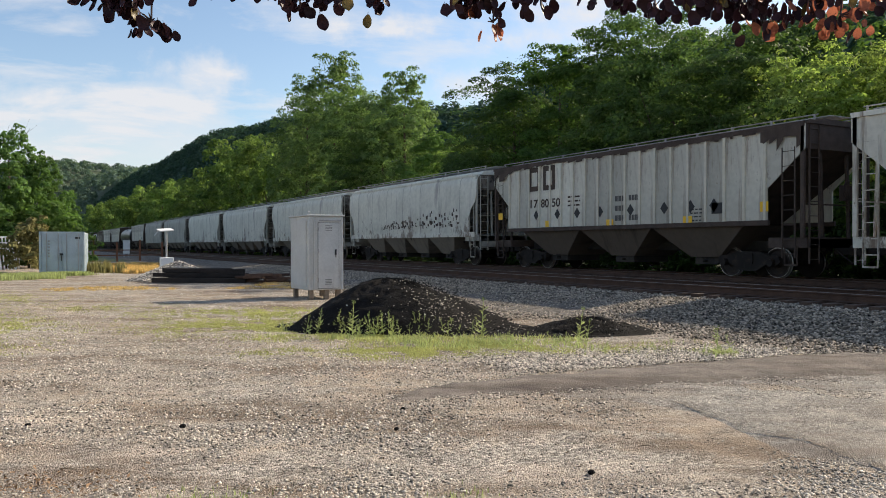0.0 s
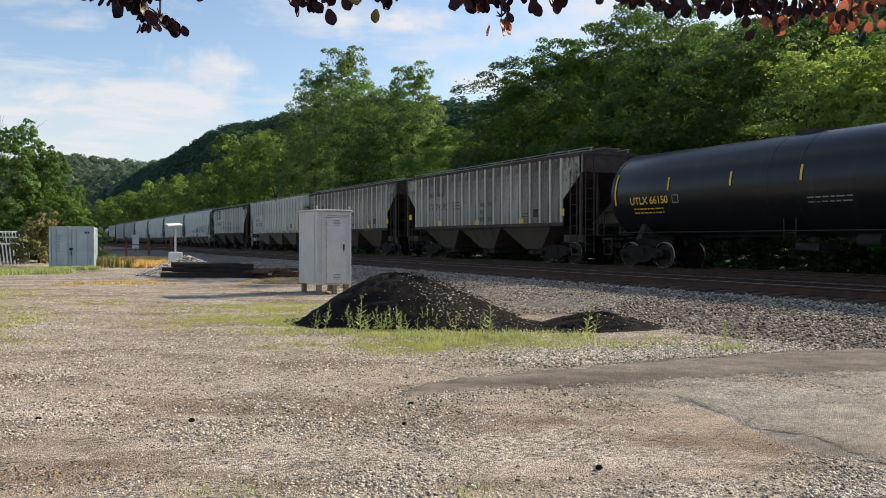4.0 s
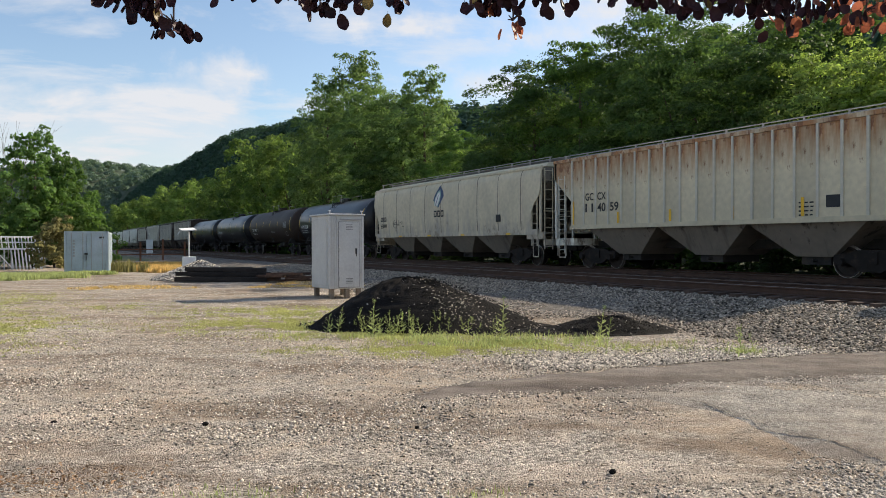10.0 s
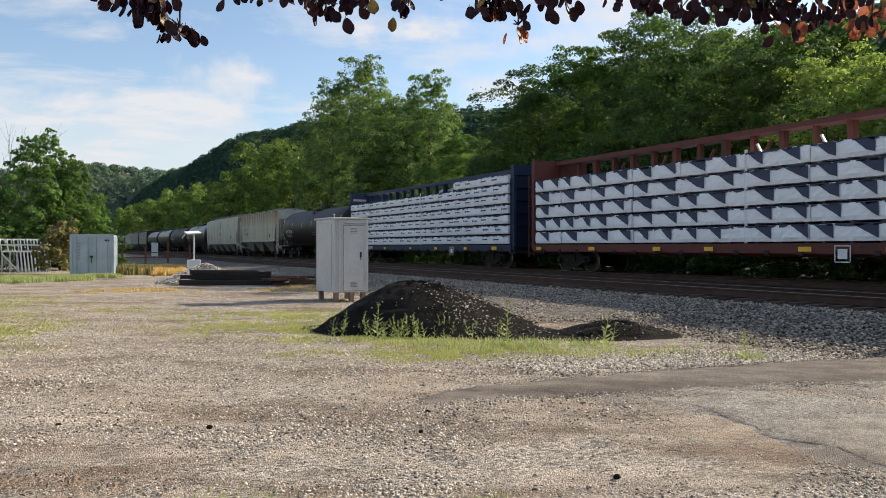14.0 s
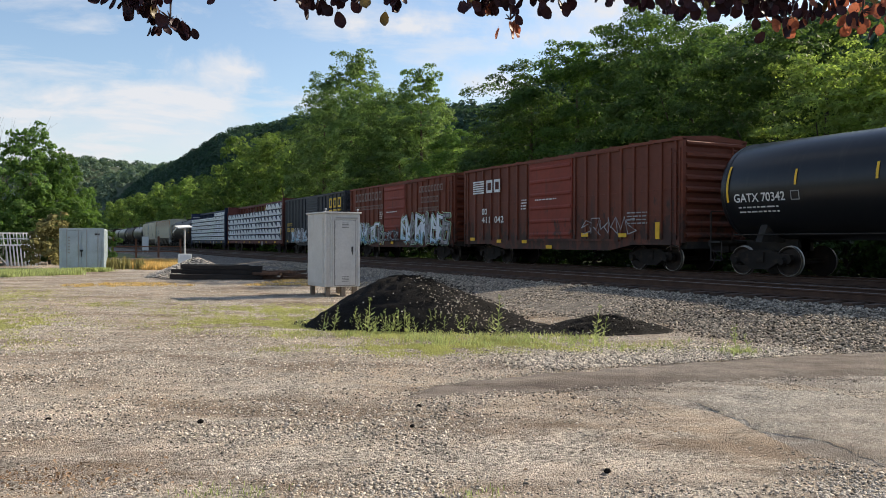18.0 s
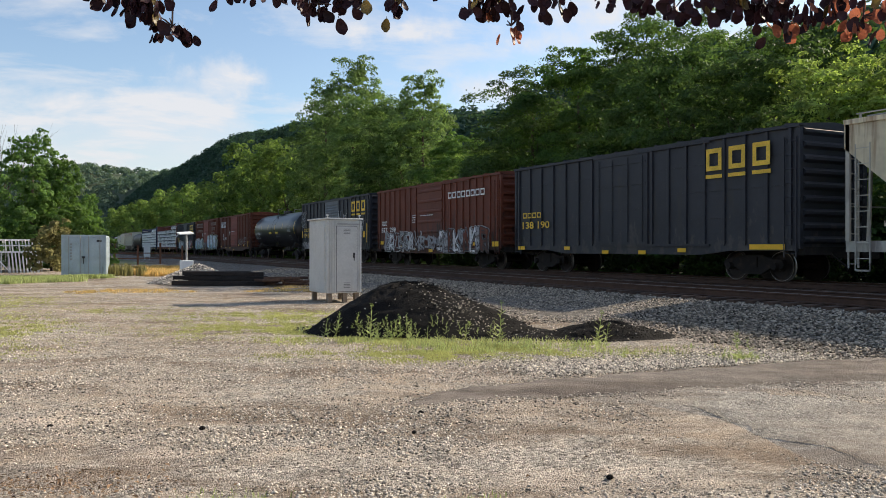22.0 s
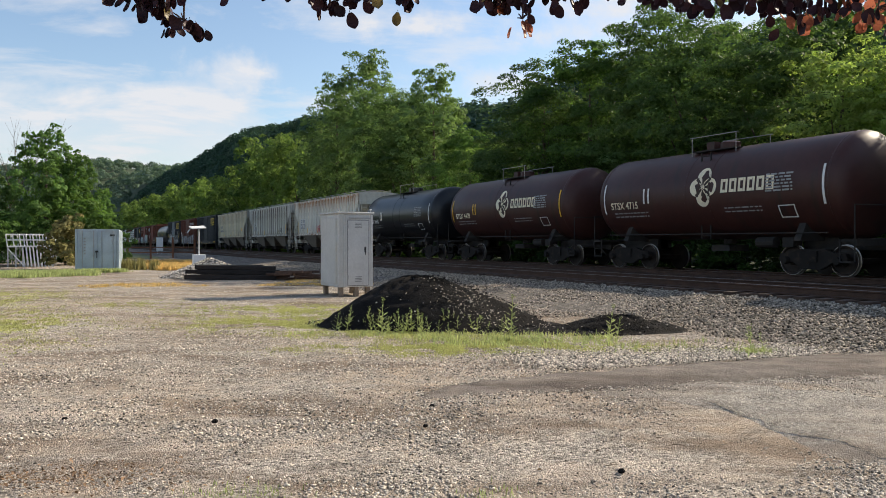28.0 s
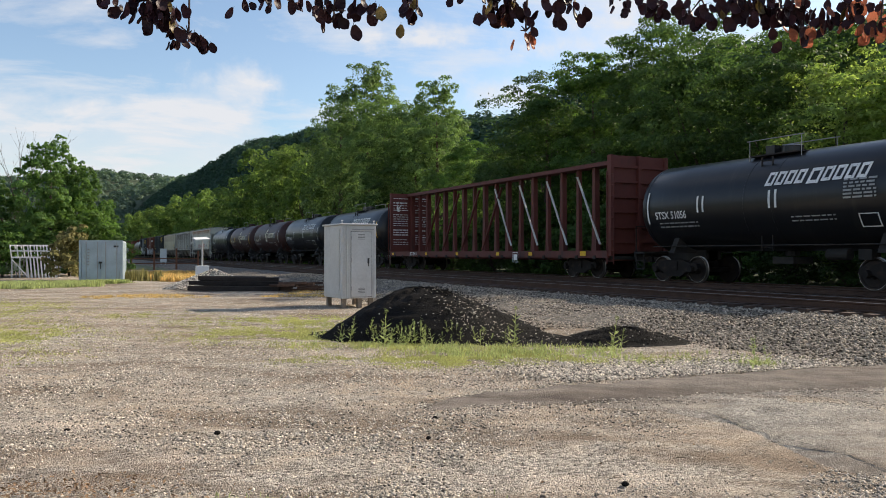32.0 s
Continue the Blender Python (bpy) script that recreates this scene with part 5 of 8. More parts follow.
red_box(-31.5, 15.55, P_RED, P_DOOR, ("528425", 1.0, 2.02, 1.8, .3), "faded red boxcar with large pale blue and white graffiti",
        [(.7, 1.35, .4, .16), (3.2, .98, .4, .16), (5.3, .85, .4, .16), (7.2, .9, .4, .16), (10.3, .98, .4, .16), (13.1, .98, .5, .16), (14.6, 1.55, .6, .24)],
        [(.3, 5.9, .9, 2.25, [G_FADE, G_FADE, G_GREY], G_BLACK, 23, 9, G_LIME, .1), (8.9, 15.0, .9, 2.7, [G_FADE, G_FADE, G_GREY], G_BLACK, 24, 9, G_LIME, .1), (6.3, 8.5, 1.1, 1.75, [G_GREY], G_BLACK, 38, 4, None, .08, .1)],
        [(8, 1.1, 3.72, 4.7, .55, M_WORN, "worn pale name blocks"), (12, 1.1, 3.15, 4.9, .26, M_WORN, "worn pale slogan blocks"),
         (8, 11.3, 3.85, 3.0, .36, M_WORN, "worn pale name blocks"), (6, 11.5, 3.25, 2.3, .34, M_WORN, "worn pale slogan blocks"), (9, 11.2, 2.75, 2.6, .25, M_WORN, "worn pale slogan blocks")])


def striped_red():
    c = red_box(-14.9, 15.5, P_RED2, P_DOOR, ("411  042", 1.9, 1.95, 2.05, .32), "boxcar-red freight boxcar with white striped emblem",
                [(.7, 1.1, .5, .15), (3.3, 1.0, .4, .15), (5.5, .98, .4, .15), (7.4, .75, .45, .15), (9.9, 1.25, .45, .15), (12.2, 1.22, .45, .15), (14.2, 1.15, .22, .6)],
                [],
                [(2, 2.25, 3.42, 1.45, .62, M_WHITE, "white letter blocks"), (2, 1.9, 2.38, .5, .28, M_WHITE, "white owner blocks")])
    b = [(1.0, 2.1, 3.42 + .11 * i, 3.49 + .11 * i) for i in range(6)]
    tag(c, 10.0, 13.2, 1.3, 2.0, G_GREY, 55, 6)
    marks(c, b, M_WHITE, "stripe_emblem", label="white horizontal stripes", proud=.055)


striped_red()


def gas_tank():
    c = black_tank(1.1, 17.8, P_TANK, "GATX 70342", "clean black tank car with yellow reflector strips and roof platform", text_a=1.2)
    for g in range(2):
        marks(c, [(6.3 + g * 2.2, 7.2 + g * 2.2, 2.35, 2.5)], M_GOLD, "yellow_panel", (1.58, 2.68))


gas_tank()
_c = black_box(18.4, 15.15, P_LOUVRE, "124580", "black boxcar with louvred door, yellow lettering and white graffiti",
          [(.2, 1.85, .2, .55), (5.1, .98, .4, .16), (7.2, .9, .4, .16), (10.3, .98, .4, .16), (14.0, 1.75, .35, .4), (14.6, 1.4, .14, 1.3)],
          [(.1, 1.4, 2.7, 4.1, [P_BLUE], G_GREY, 26, 2, None, .09), (3.0, 5.8, 1.0, 2.5, [G_WHITE], G_BLACK, 61, 4, G_WHITE, .15), (6.1, 9.0, 1.05, 2.05, [G_BLACK, G_WHITE], G_WHITE, 28, 4, None, .17, .1),
           (10.0, 13.0, 1.0, 2.4, [G_BLACK], G_WHITE, 30, 4, None, .2), (.5, 3.2, 1.0, 1.5, [G_GREY], G_GREY, 36, 6, None, .12), (9.2, 13.6, .95, 1.5, [G_WHITE, G_GREY], G_GREY, 37, 9, None, .12)])
tag(_c, 9.1, 9.75, 1.6, 3.7, G_WHITE, 51, 2)
tag(_c, 10.1, 10.9, 2.8, 3.5, G_WHITE, 52, 3)
tag(_c, 13.0, 14.1, 2.2, 2.9, G_WHITE, 53, 4)
tag(_c, 5.3, 6.1, 2.6, 3.2, G_WHITE, 54, 1)
red_box(34.9, 15.35, P_RED2, P_RED2, ("527  299", .8, 2.0, 2.25, .3), "boxcar-red freight boxcar with white and grey graffiti along its foot",
        [(.6, 1.25, .5, .2), (3.7, .98, .4, .16), (5.7, .95, .4, .16), (7.6, .8, .5, .16), (10.2, 1.1, .4, .16), (12.4, 1.15, .5, .16), (14.6, 1.1, .6, .24)],
        [(1.4, 6.4, .85, 2.05, [G_GREY, G_WHITE, P_RED, G_GREY], G_BLACK, 33, 7, G_WHITE, .09), (8.9, 14.2, .8, 2.1, [G_WHITE, G_GREY, P_RED], G_BLACK, 34, 9, G_GREY, .1), (6.4, 9.0, .95, 1.7, [G_GREY], G_GREY, 35, 4, None, .06, .1)],
        [(8, 9.95, 3.66, 4.0, .34, M_WHITE, "white name blocks"), (3, .9, 2.42, .8, .28, M_WHITE, "white owner blocks")])
black_box(51.5, 15.4, P_BLUE, "138190", "blue-black boxcar with a plug door and large yellow letter blocks",
          [(.35, .95, .55, .16), (3.9, .95, .4, .14), (6.4, .8, .4, .14), (8.5, .8, .4, .14), (10.5, .88, .4, .14), (13.6, .98, 1.3, .16)], [], plug=True, dip=.8)


def yellowed():
    c = grey_hopper(68.3, 17.0, P_TAN, "INTX", "349810", "yellowed cream ribbed covered hopper with brown rust stains", P_ACFD, tall=False, print_m=M_NAVYL)


yellowed()
grey_hopper(86.8, 16.7, P_GREY, "", "", "weathered grey ribbed covered hopper with white number panels", P_GREY, panels=("CA", "EX", "47", "012"), rib_m=P_NWDIRTY)
_c = grey_hopper(104.8, 16.75, P_RUSTW, "", "", "white ribbed covered hopper blotched with orange rust", P_ACF, panels=("CA", "EX", "47", "049"))
tag(_c, 6.9, 8.0, 1.85, 2.4, G_PINK, 41, 3, .05, .08)
tag(_c, 8.6, 9.6, 1.9, 2.3, G_PINK, 42, 3, .05, .08)
tag(_c, 10.4, 12.4, 1.85, 2.35, G_PINK, 43, 4, .06, .08)


def syrup_tank(b0, b1, wall, text, label, logo, white_bars=True, name_z=3.0):
    """Short tank cars; logo: 'flower', 'name' or ''."""
    L = b1 - b0 - 1.2
    m = M_WHITE if white_bars else M_YELLOW
    T = (1.58, 2.68)
    bars = [(.9, 2.1, .11, 1.15), (L - 1.02, 2.1, .11, 1.15)]
    pair = (3.4, 6.4) if logo == "name" else (3.2,)
    for a in pair:
        bars += [(a, 2.42, .12, .55), (a + .24, 2.42, .12, .55)]
    c = tank_car("tank_car", label, b0 + .6, L, wall, radius=1.58, zc=2.68, ends=.72, dome=True, bars=bars, bar_m=m)
    letters(c, text, 1.35, 2.25, 1.55, .27, M_CREAM if logo == "flower" else M_WHITE, T)
    small_print(c, 1.5, 2.08, 1.9, 2, M_GREYL, 12, .13, .06, T)
    small_print(c, L - 3.0, 3.05, 1.0, 6, M_GREYL, 13, .1, .07, T)
    small_print(c, L * .6, 2.1, 1.5, 2, M_GREYL, 14, .12, .05, T)
    marks(c, [(L - 2.6, L - 2.0, 1.75, 1.78), (L - 2.6, L - 2.0, 2.1, 2.13), (L - 2.6, L - 2.56, 1.75, 2.13), (L - 2.04, L - 2.0, 1.75, 2.13)], M_WHITE, "stencil_frame", T)
    if logo == "flower":
        cx, cz = 6.2, 2.85
        v, f = [], []
        for k, (dx, dz) in enumerate(((0, .36), (.3, 0), (0, -.36), (-.3, 0))):
            i = len(v)
            for j in range(14):
                an = 2 * math.pi * j / 14
                v.append((cx + dx + .3 * math.cos(an), cz + dz + .3 * math.sin(an)))
            f.append(tuple(range(i, i + 14)))
        attach("emblem", side_mesh("emblem", v, f, M_CREAM, T, .014), c, label="cream four-lobed emblem")
        v, f = [], []
        for an in (45, 135, 225, 315, 0, 90, 180, 270):
            w = radians(an)
            i = len(v)
            r1 = .42 if an % 90 else .3
            for d, o in ((.08, .03), (r1, .07), (r1, -.07), (.08, -.03)):
                v.append((cx + d * math.cos(w) - o * math.sin(w), cz + d * math.sin(w) + o * math.cos(w)))
            f.append((i, i + 1, i + 2, i + 3))
        attach("emblem_petal", side_mesh("emblem_petal", v, f, M_DARKDIRT, T, .018), c)
        blocks(c, 6, 6.95, 2.62, 2.2, .44, M_CREAM, "cream name blocks", T)
    elif logo == "name":
        blocks(c, 4, 6.2, 3.1, 1.45, .42, M_WHITE, "white slanted name blocks", T, slant=.25)
        blocks(c, 1, 7.7, 3.06, .5, .46, M_WHITE, "white slanted emblem block", T, slant=.25)
        blocks(c, 4, 8.2, 3.1, 1.5, .42, M_WHITE, "white slanted name blocks", T, slant=.25)
    return c


syrup_tank(122.0, 134.9, P_TANK, "STSX 9440", "short black tank car with white reflector strips", "")
syrup_tank(134.9, 148.1, P_TANKM, "STSX 4409", "short maroon tank car with a cream four-lobed emblem and yellow strips", "flower", False)
syrup_tank(148.1, 161.1, P_TANKM, "STSX 4715", "short maroon tank car with a cream four-lobed emblem", "flower")
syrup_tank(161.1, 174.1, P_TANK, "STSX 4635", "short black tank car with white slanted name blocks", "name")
syrup_tank(174.1, 187.6, P_TANK, "STSX 52311", "glossy blue-black short tank car with yellow strips", "name", False)


def empty_red():
    L = 22.8
    c = centre_beam("centre_beam_flatcar", "empty oxide red centre-beam flatcar with open posts and diagonals", 188.3, L, P_BROWN, top=4.95)
    centre_posts(c, L, 4.95, 1.12, P_BROWN, 18, True, M_STRUT)
    # warning panels on the inner face of the leading bulkhead
    r = random.Random(77)
    v, f = [], []
    for x0 in (-1.3, .25):
        z = 4.6
        while z > 1.5:
            h = r.choice((.04, .04, .075))
            x = x0
            while x < x0 + 1.0:
                w = r.uniform(.08, .3)
                i = len(v)
                v += [(x, -.126, z), (min(x + w, x0 + 1.05), -.126, z), (min(x + w, x0 + 1.05), -.126, z + h), (x, -.126, z + h)]
                f.append((i, i + 1, i + 2, i + 3))
                x += w + .05
            z -= r.choice((.14, .16, .3))
    attach("warning_text", mesh_from("warning_text", v, f, M_WHITE), c, label="rows of small white bars")
    for x in (-1.0, .55):
        pts = [(x, 3.75), (x + .16, 3.78), (x + .12, 3.95), (x + .3, 4.28), (x + .06, 4.02), (x + .02, 4.3), (x - .06, 3.98)]
        attach("emblem", mesh_from("emblem", [(u, -.13, w) for u, w in pts], [tuple(range(len(pts)))], M_WHITE), c, label="white bird-like emblem shape")
    letters(c, "37841", 3.3, .9, 1.0, .2, M_WHITE)
    reflectors(c, [(.5, .92, .3, .14), (5.6, .92, .3, .16), (9.6, .92, .3, .16), (14.0, .92, .3, .16), (17.0, .92, .3, .16), (21.0, .92, .4, .2)])
    marks(c, [(15.6, 16.1, .6, .63), (15.6, 16.1, 1.05, 1.08), (15.6, 15.63, .6, 1.08), (16.07, 16.1, .6, 1.08), (15.7, 16.0, .7, .98)], M_WHITE, "data_panel", proud=.06)


empty_red()
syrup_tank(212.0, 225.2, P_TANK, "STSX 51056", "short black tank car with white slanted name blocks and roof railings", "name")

# ---- ground, tracks and the yard ----
def gravel_material(name, a, b, dirt, scale, dirt_amount=0.5, bump=0.5, earth=None, dust=None):
    """Loose stones: cells of differing grey, with bare earth between."""
    m = bpy.data.materials.new(name)
    m.use_nodes = True
    nd, ln = m.node_tree.nodes, m.node_tree.links
    p = nd["Principled BSDF"]
    p.inputs["Roughness"].default_value = 0.95
    p.inputs["Specular IOR Level"].default_value = 0.15
    co = nd.new("ShaderNodeTexCoord").outputs["Object"]
    vo = nd.new("ShaderNodeTexVoronoi"); vo.inputs["Scale"].default_value = scale
    v2 = nd.new("ShaderNodeTexVoronoi"); v2.inputs["Scale"].default_value = scale * 2.3
    ns = nd.new("ShaderNodeTexNoise"); ns.inputs["Scale"].default_value = 0.34; ns.inputs["Detail"].default_value = 8; ns.inputs["Roughness"].default_value = 0.62
    nf = nd.new("ShaderNodeTexNoise"); nf.inputs["Scale"].default_value = 3.0; nf.inputs["Detail"].default_value = 8
    for n in (vo, v2, ns, nf):
        ln.new(co, n.inputs["Vector"])
    sx = nd.new("ShaderNodeSeparateColor"); ln.new(vo.outputs["Color"], sx.inputs[0])
    mx = nd.new("ShaderNodeMix"); mx.data_type = 'RGBA'
    mx.inputs[6].default_value = (*a, 1); mx.inputs[7].default_value = (*b, 1)
    ln.new(sx.outputs[0], mx.inputs[0])
    r = nd.new("ShaderNodeMapRange")
    r.inputs["From Min"].default_value = 0.66 - 0.36 * dirt_amount
    r.inputs["From Max"].default_value = 0.80 - 0.36 * dirt_amount
    av = nd.new("ShaderNodeMath"); av.operation = 'MULTIPLY_ADD'; av.inputs[1].default_value = 0.35; 
    ln.new(nf.outputs["Fac"], av.inputs[0]); 
    sub = nd.new("ShaderNodeMath"); sub.operation = 'MULTIPLY'; sub.inputs[1].default_value = 0.66
    ln.new(ns.outputs["Fac"], sub.inputs[0]); ln.new(sub.outputs[0], av.inputs[2])
    ln.new(av.outputs[0], r.inputs[0])
    dm = nd.new("ShaderNodeMix"); dm.data_type = 'RGBA'
    dm.inputs[7].default_value = (*dirt, 1)
    ln.new(r.outputs[0], dm.inputs[0]); ln.new(mx.outputs[2], dm.inputs[6])
    # trodden earth and pale dust lie in patches drawn out along the drive
    for colour, shift, lo, hi, most in ((earth, 0.0, .46, .60, .85), (dust, 31.0, .54, .66, .75)):
        if colour is None:
            continue
        mp = nd.new("ShaderNodeMapping"); mp.vector_type = 'TEXTURE'
        mp.inputs["Rotation"].default_value = (0, 0, radians(-30))
        mp.inputs["Scale"].default_value = (3.6, 1.1, 1)
        mp.inputs["Location"].default_value = (shift, shift * .4, 0)
        ln.new(co, mp.inputs[0])
        nz = nd.new("ShaderNodeTexNoise"); nz.inputs["Scale"].default_value = 1.0; nz.inputs["Detail"].default_value = 9; nz.inputs["Roughness"].default_value = 0.66
        ln.new(mp.outputs[0], nz.inputs["Vector"])
        mr = nd.new("ShaderNodeMapRange")
        mr.inputs["From Min"].default_value, mr.inputs["From Max"].default_value, mr.inputs["To Max"].default_value = lo, hi, most
        ln.new(nz.outputs["Fac"], mr.inputs[0])
        em = nd.new("ShaderNodeMix"); em.data_type = 'RGBA'
        em.inputs[7].default_value = (*colour, 1)
        ln.new(mr.outputs[0], em.inputs[0]); ln.new(dm.outputs[2], em.inputs[6])
        dm = em
    fi = nd.new("ShaderNodeMapRange"); fi.inputs["From Min"].default_value = 0.3; fi.inputs["From Max"].default_value = 0.75
    fi.inputs["To Min"].default_value = 0.72; fi.inputs["To Max"].default_value = 1.2
    ln.new(nf.outputs["Fac"], fi.inputs[0])
    ml = nd.new("ShaderNodeMix"); ml.data_type = 'RGBA'; ml.blend_type = 'MULTIPLY'; ml.inputs[0].default_value = 1
    ln.new(dm.outputs[2], ml.inputs[6]); ln.new(fi.outputs[0], ml.inputs[7])
    ln.new(ml.outputs[2], p.inputs["Base Color"])
    ad = nd.new("ShaderNodeMath"); ad.operation = 'ADD'
    ln.new(vo.outputs["Distance"], ad.inputs[0]); ln.new(v2.outputs["Distance"], ad.inputs[1])
    bp = nd.new("ShaderNodeBump"); bp.inputs["Strength"].default_value = bump; bp.inputs["Distance"].default_value = 0.02; bp.invert = True
    ln.new(ad.outputs[0], bp.inputs["Height"]); ln.new(bp.outputs[0], p.inputs["Normal"])
    return m


M_GRAVEL = gravel_material("lot_gravel", (0.18, 0.156, 0.13), (0.73, 0.65, 0.545), (0.44, 0.35, 0.26), 34, 0.55, 1.0, (0.235, 0.175, 0.125), (0.66, 0.55, 0.44))
M_LOTFINE = gravel_material("fine_worn_asphalt", (0.24, 0.22, 0.193), (0.68, 0.625, 0.55), (0.48, 0.43, 0.365), 52, 0.3, 1.0, (0.33, 0.275, 0.225), (0.60, 0.525, 0.44))
M_LOTDARK = gravel_material("dark_worn_asphalt", (0.17, 0.145, 0.123), (0.34, 0.297, 0.255), (0.25, 0.21, 0.175), 75, 0.5, 0.7, (0.15, 0.12, 0.10), (0.36, 0.31, 0.265))
M_OLDTIMBER = mat("black_old_timber", (0.028, 0.022, 0.019), 0.9, vary=0.45, scale=4, fine=30, bump=0.3, per_object=0.3)
M_BALLAST = gravel_material("ballast_bed", (0.08, 0.07, 0.06), (0.28, 0.25, 0.215), (0.12, 0.10, 0.083), 17, 0.2, 1.0)
M_BEDDARK = gravel_material("stained_track_bed", (0.045, 0.034, 0.027), (0.13, 0.10, 0.08), (0.06, 0.045, 0.036), 17, 0.3, 1.0)
M_STONED = mat("stained_track_stone", (0.10, 0.078, 0.062), 0.9, vary=0.2, scale=8, fine=60, per_island=0.6, spec=0.2)
M_STONE = mat("crushed_stone", (0.47, 0.418, 0.35), 0.9, vary=0.2, scale=8, fine=60, per_island=0.8, spec=0.2)
M_STONEW = mat("pale_crushed_stone", (0.52, 0.465, 0.39), 0.9, vary=0.2, scale=8, fine=60, per_island=0.85, spec=0.2)
# lighter stone for the lot farther back; its sunlit brightness is in the colour
M_STONEP = mat("sunlit_lot_stone", (0.56, 0.51, 0.435), 0.9, vary=0.2, scale=8, fine=60, per_island=0.65, spec=0.2)
M_STONEB = mat("ballast_stone", (0.315, 0.27, 0.215), 0.9, vary=0.2, scale=8, fine=60, per_island=0.9, spec=0.2)
M_CRACK = mat("crack_dirt", (0.10, 0.082, 0.066), 0.95, vary=.4, scale=3)
M_RAIL = mat("rail_steel", (0.085, 0.048, 0.033), 0.8, 0.2, vary=0.3)
M_RAILTOP = mat("rail_head", (0.2, 0.17, 0.15), 0.45, 0.8, vary=0.15)
M_TIE = mat("creosoted_timber", (0.078, 0.05, 0.036), 0.9, vary=0.45, scale=4, fine=30, bump=0.3, per_object=0.35)
M_COAL = mat("black_cinders", (0.014, 0.0125, 0.0115), 0.95, vary=0.5, scale=6, fine=45, bump=0.9, bump_scale=0.04, spec=0.12)
M_CABINET = mat("grey_cabinet_paint", (0.56, 0.56, 0.535), 0.5, vary=0.1, scale=2, fine=20, bump=0.03, second=(0.38, 0.35, 0.31), second_amount=0.3, streak=(3.0, 3.0, .4))
M_CABGAP = mat("cabinet_shadow_gap", (0.17, 0.17, 0.165), 0.7, vary=0.2)
M_CABD = mat("cabinet_trim", (0.36, 0.36, 0.35), 0.55, vary=0.2)
M_CONT = mat("blue_grey_container_paint", (0.42, 0.49, 0.53), 0.55, vary=0.2, scale=1.5, second=(0.27, 0.29, 0.28), second_amount=0.4, streak=(2.5, 2.5, .4))
M_WHITEP = mat("white_painted_steel", (0.78, 0.78, 0.76), 0.5, vary=0.1)
M_GALV = mat("galvanised_steel", (0.5, 0.5, 0.5), 0.45, 0.7, vary=0.15)
M_RUSTY = mat("rusty_iron", (0.20, 0.085, 0.045), 0.85, vary=0.35)
M_WOODPOST = mat("weathered_wood", (0.24, 0.19, 0.14), 0.9, vary=0.3, scale=6)


def rise(x, y):
    """Height of the land: level yard, then a wooded valley side that climbs beyond the tracks."""
    x, y = np.asarray(x, float), np.asarray(y, float)
    s = np.clip((x - 31) / 105.0, 0, 1)
    s = s * s * (3 - 2 * s)
    top = np.interp(y, [-100, 80, 220, 300, 430, 500, 560, 640, 820, 980, 1700, 2600], [36, 33, 39, 48, 64, 69, 74, 73, 74, 78, 118, 150])
    h = s * top + np.clip((x - 136) / 200.0, 0, 1) * 6
    back = np.clip((y - 1250) / 800.0, 0, 1)
    back = back * back * (3 - 2 * back)
    h2 = back * (158 + 14 * np.sin(x / 260.0 + 1.0) + 8 * np.sin(x / 71.0))
    left = np.clip((-x - 260) / 300.0, 0, 1)
    h3 = left * left * (3 - 2 * left) * 70
    w = 2.0 * np.sin(x / 23.0 + y / 41.0) * s
    return np.maximum(np.maximum(h, h2), h3) + w + np.clip((x - 25.5) / 5, 0, 1) * .35


def lot_noise(x, y):
    """Low humps and wheel ruts of the lot."""
    r = np.sqrt(x * x + y * y)
    k = np.clip((r - 1.5) / 3, 0, 1) * np.clip((26 - x) / 6, 0, 1)
    return k * (0.012 * np.sin(x * 2.1 + 1.3 * np.sin(y * 0.9)) + 0.012 * np.sin(y * 1.7 + x * .6) + 0.008 * np.sin(x * 5.3 + y * 3.1) + .006 * np.sin(y * 7.1 - x * 2.2)) - .012


def ground_sheet():
    xs = np.concatenate([np.linspace(-900, -60, 22), np.linspace(-50, -12, 14), np.arange(-11, 14, .25), np.linspace(14.5, 34, 24), np.linspace(38, 150, 40), np.linspace(170, 900, 20)])
    ys = np.concatenate([np.linspace(-120, -12, 14), np.arange(-10, 2, 1.0), np.arange(2, 26, .25), np.linspace(27, 70, 44), np.linspace(75, 400, 50), np.linspace(420, 2600, 80)])
    X, Y = np.meshgrid(xs, ys)
    Z = rise(X, Y) + lot_noise(X, Y)
    nx, ny = len(xs), len(ys)
    v = np.stack([X, Y, Z], -1).reshape(-1, 3)
    i = np.arange(nx - 1)[None, :] + nx * np.arange(ny - 1)[:, None]
    f = np.stack([i, i + 1, i + 1 + nx, i + nx], -1).reshape(-1, 4)
    me = mesh_from("ground", v, f.tolist(), M_GRAVEL, True)
    me.materials.append(M_FLOOR)
    mi = [1 if (v[q[0]][0] > 26 or v[q[0]][0] < -60 or v[q[0]][1] > 75) else 0 for q in f]
    me.polygons.foreach_set("material_index", mi)
    tagged(new("ground", me), "pale gravel lot running into wooded valley sides", "ground", kind="structure")


M_FLOOR = mat("forest_floor", (0.045, 0.068, 0.034), 0.95, vary=0.5, scale=0.3, fine=4, second=(0.05, 0.055, 0.03))
ground_sheet()


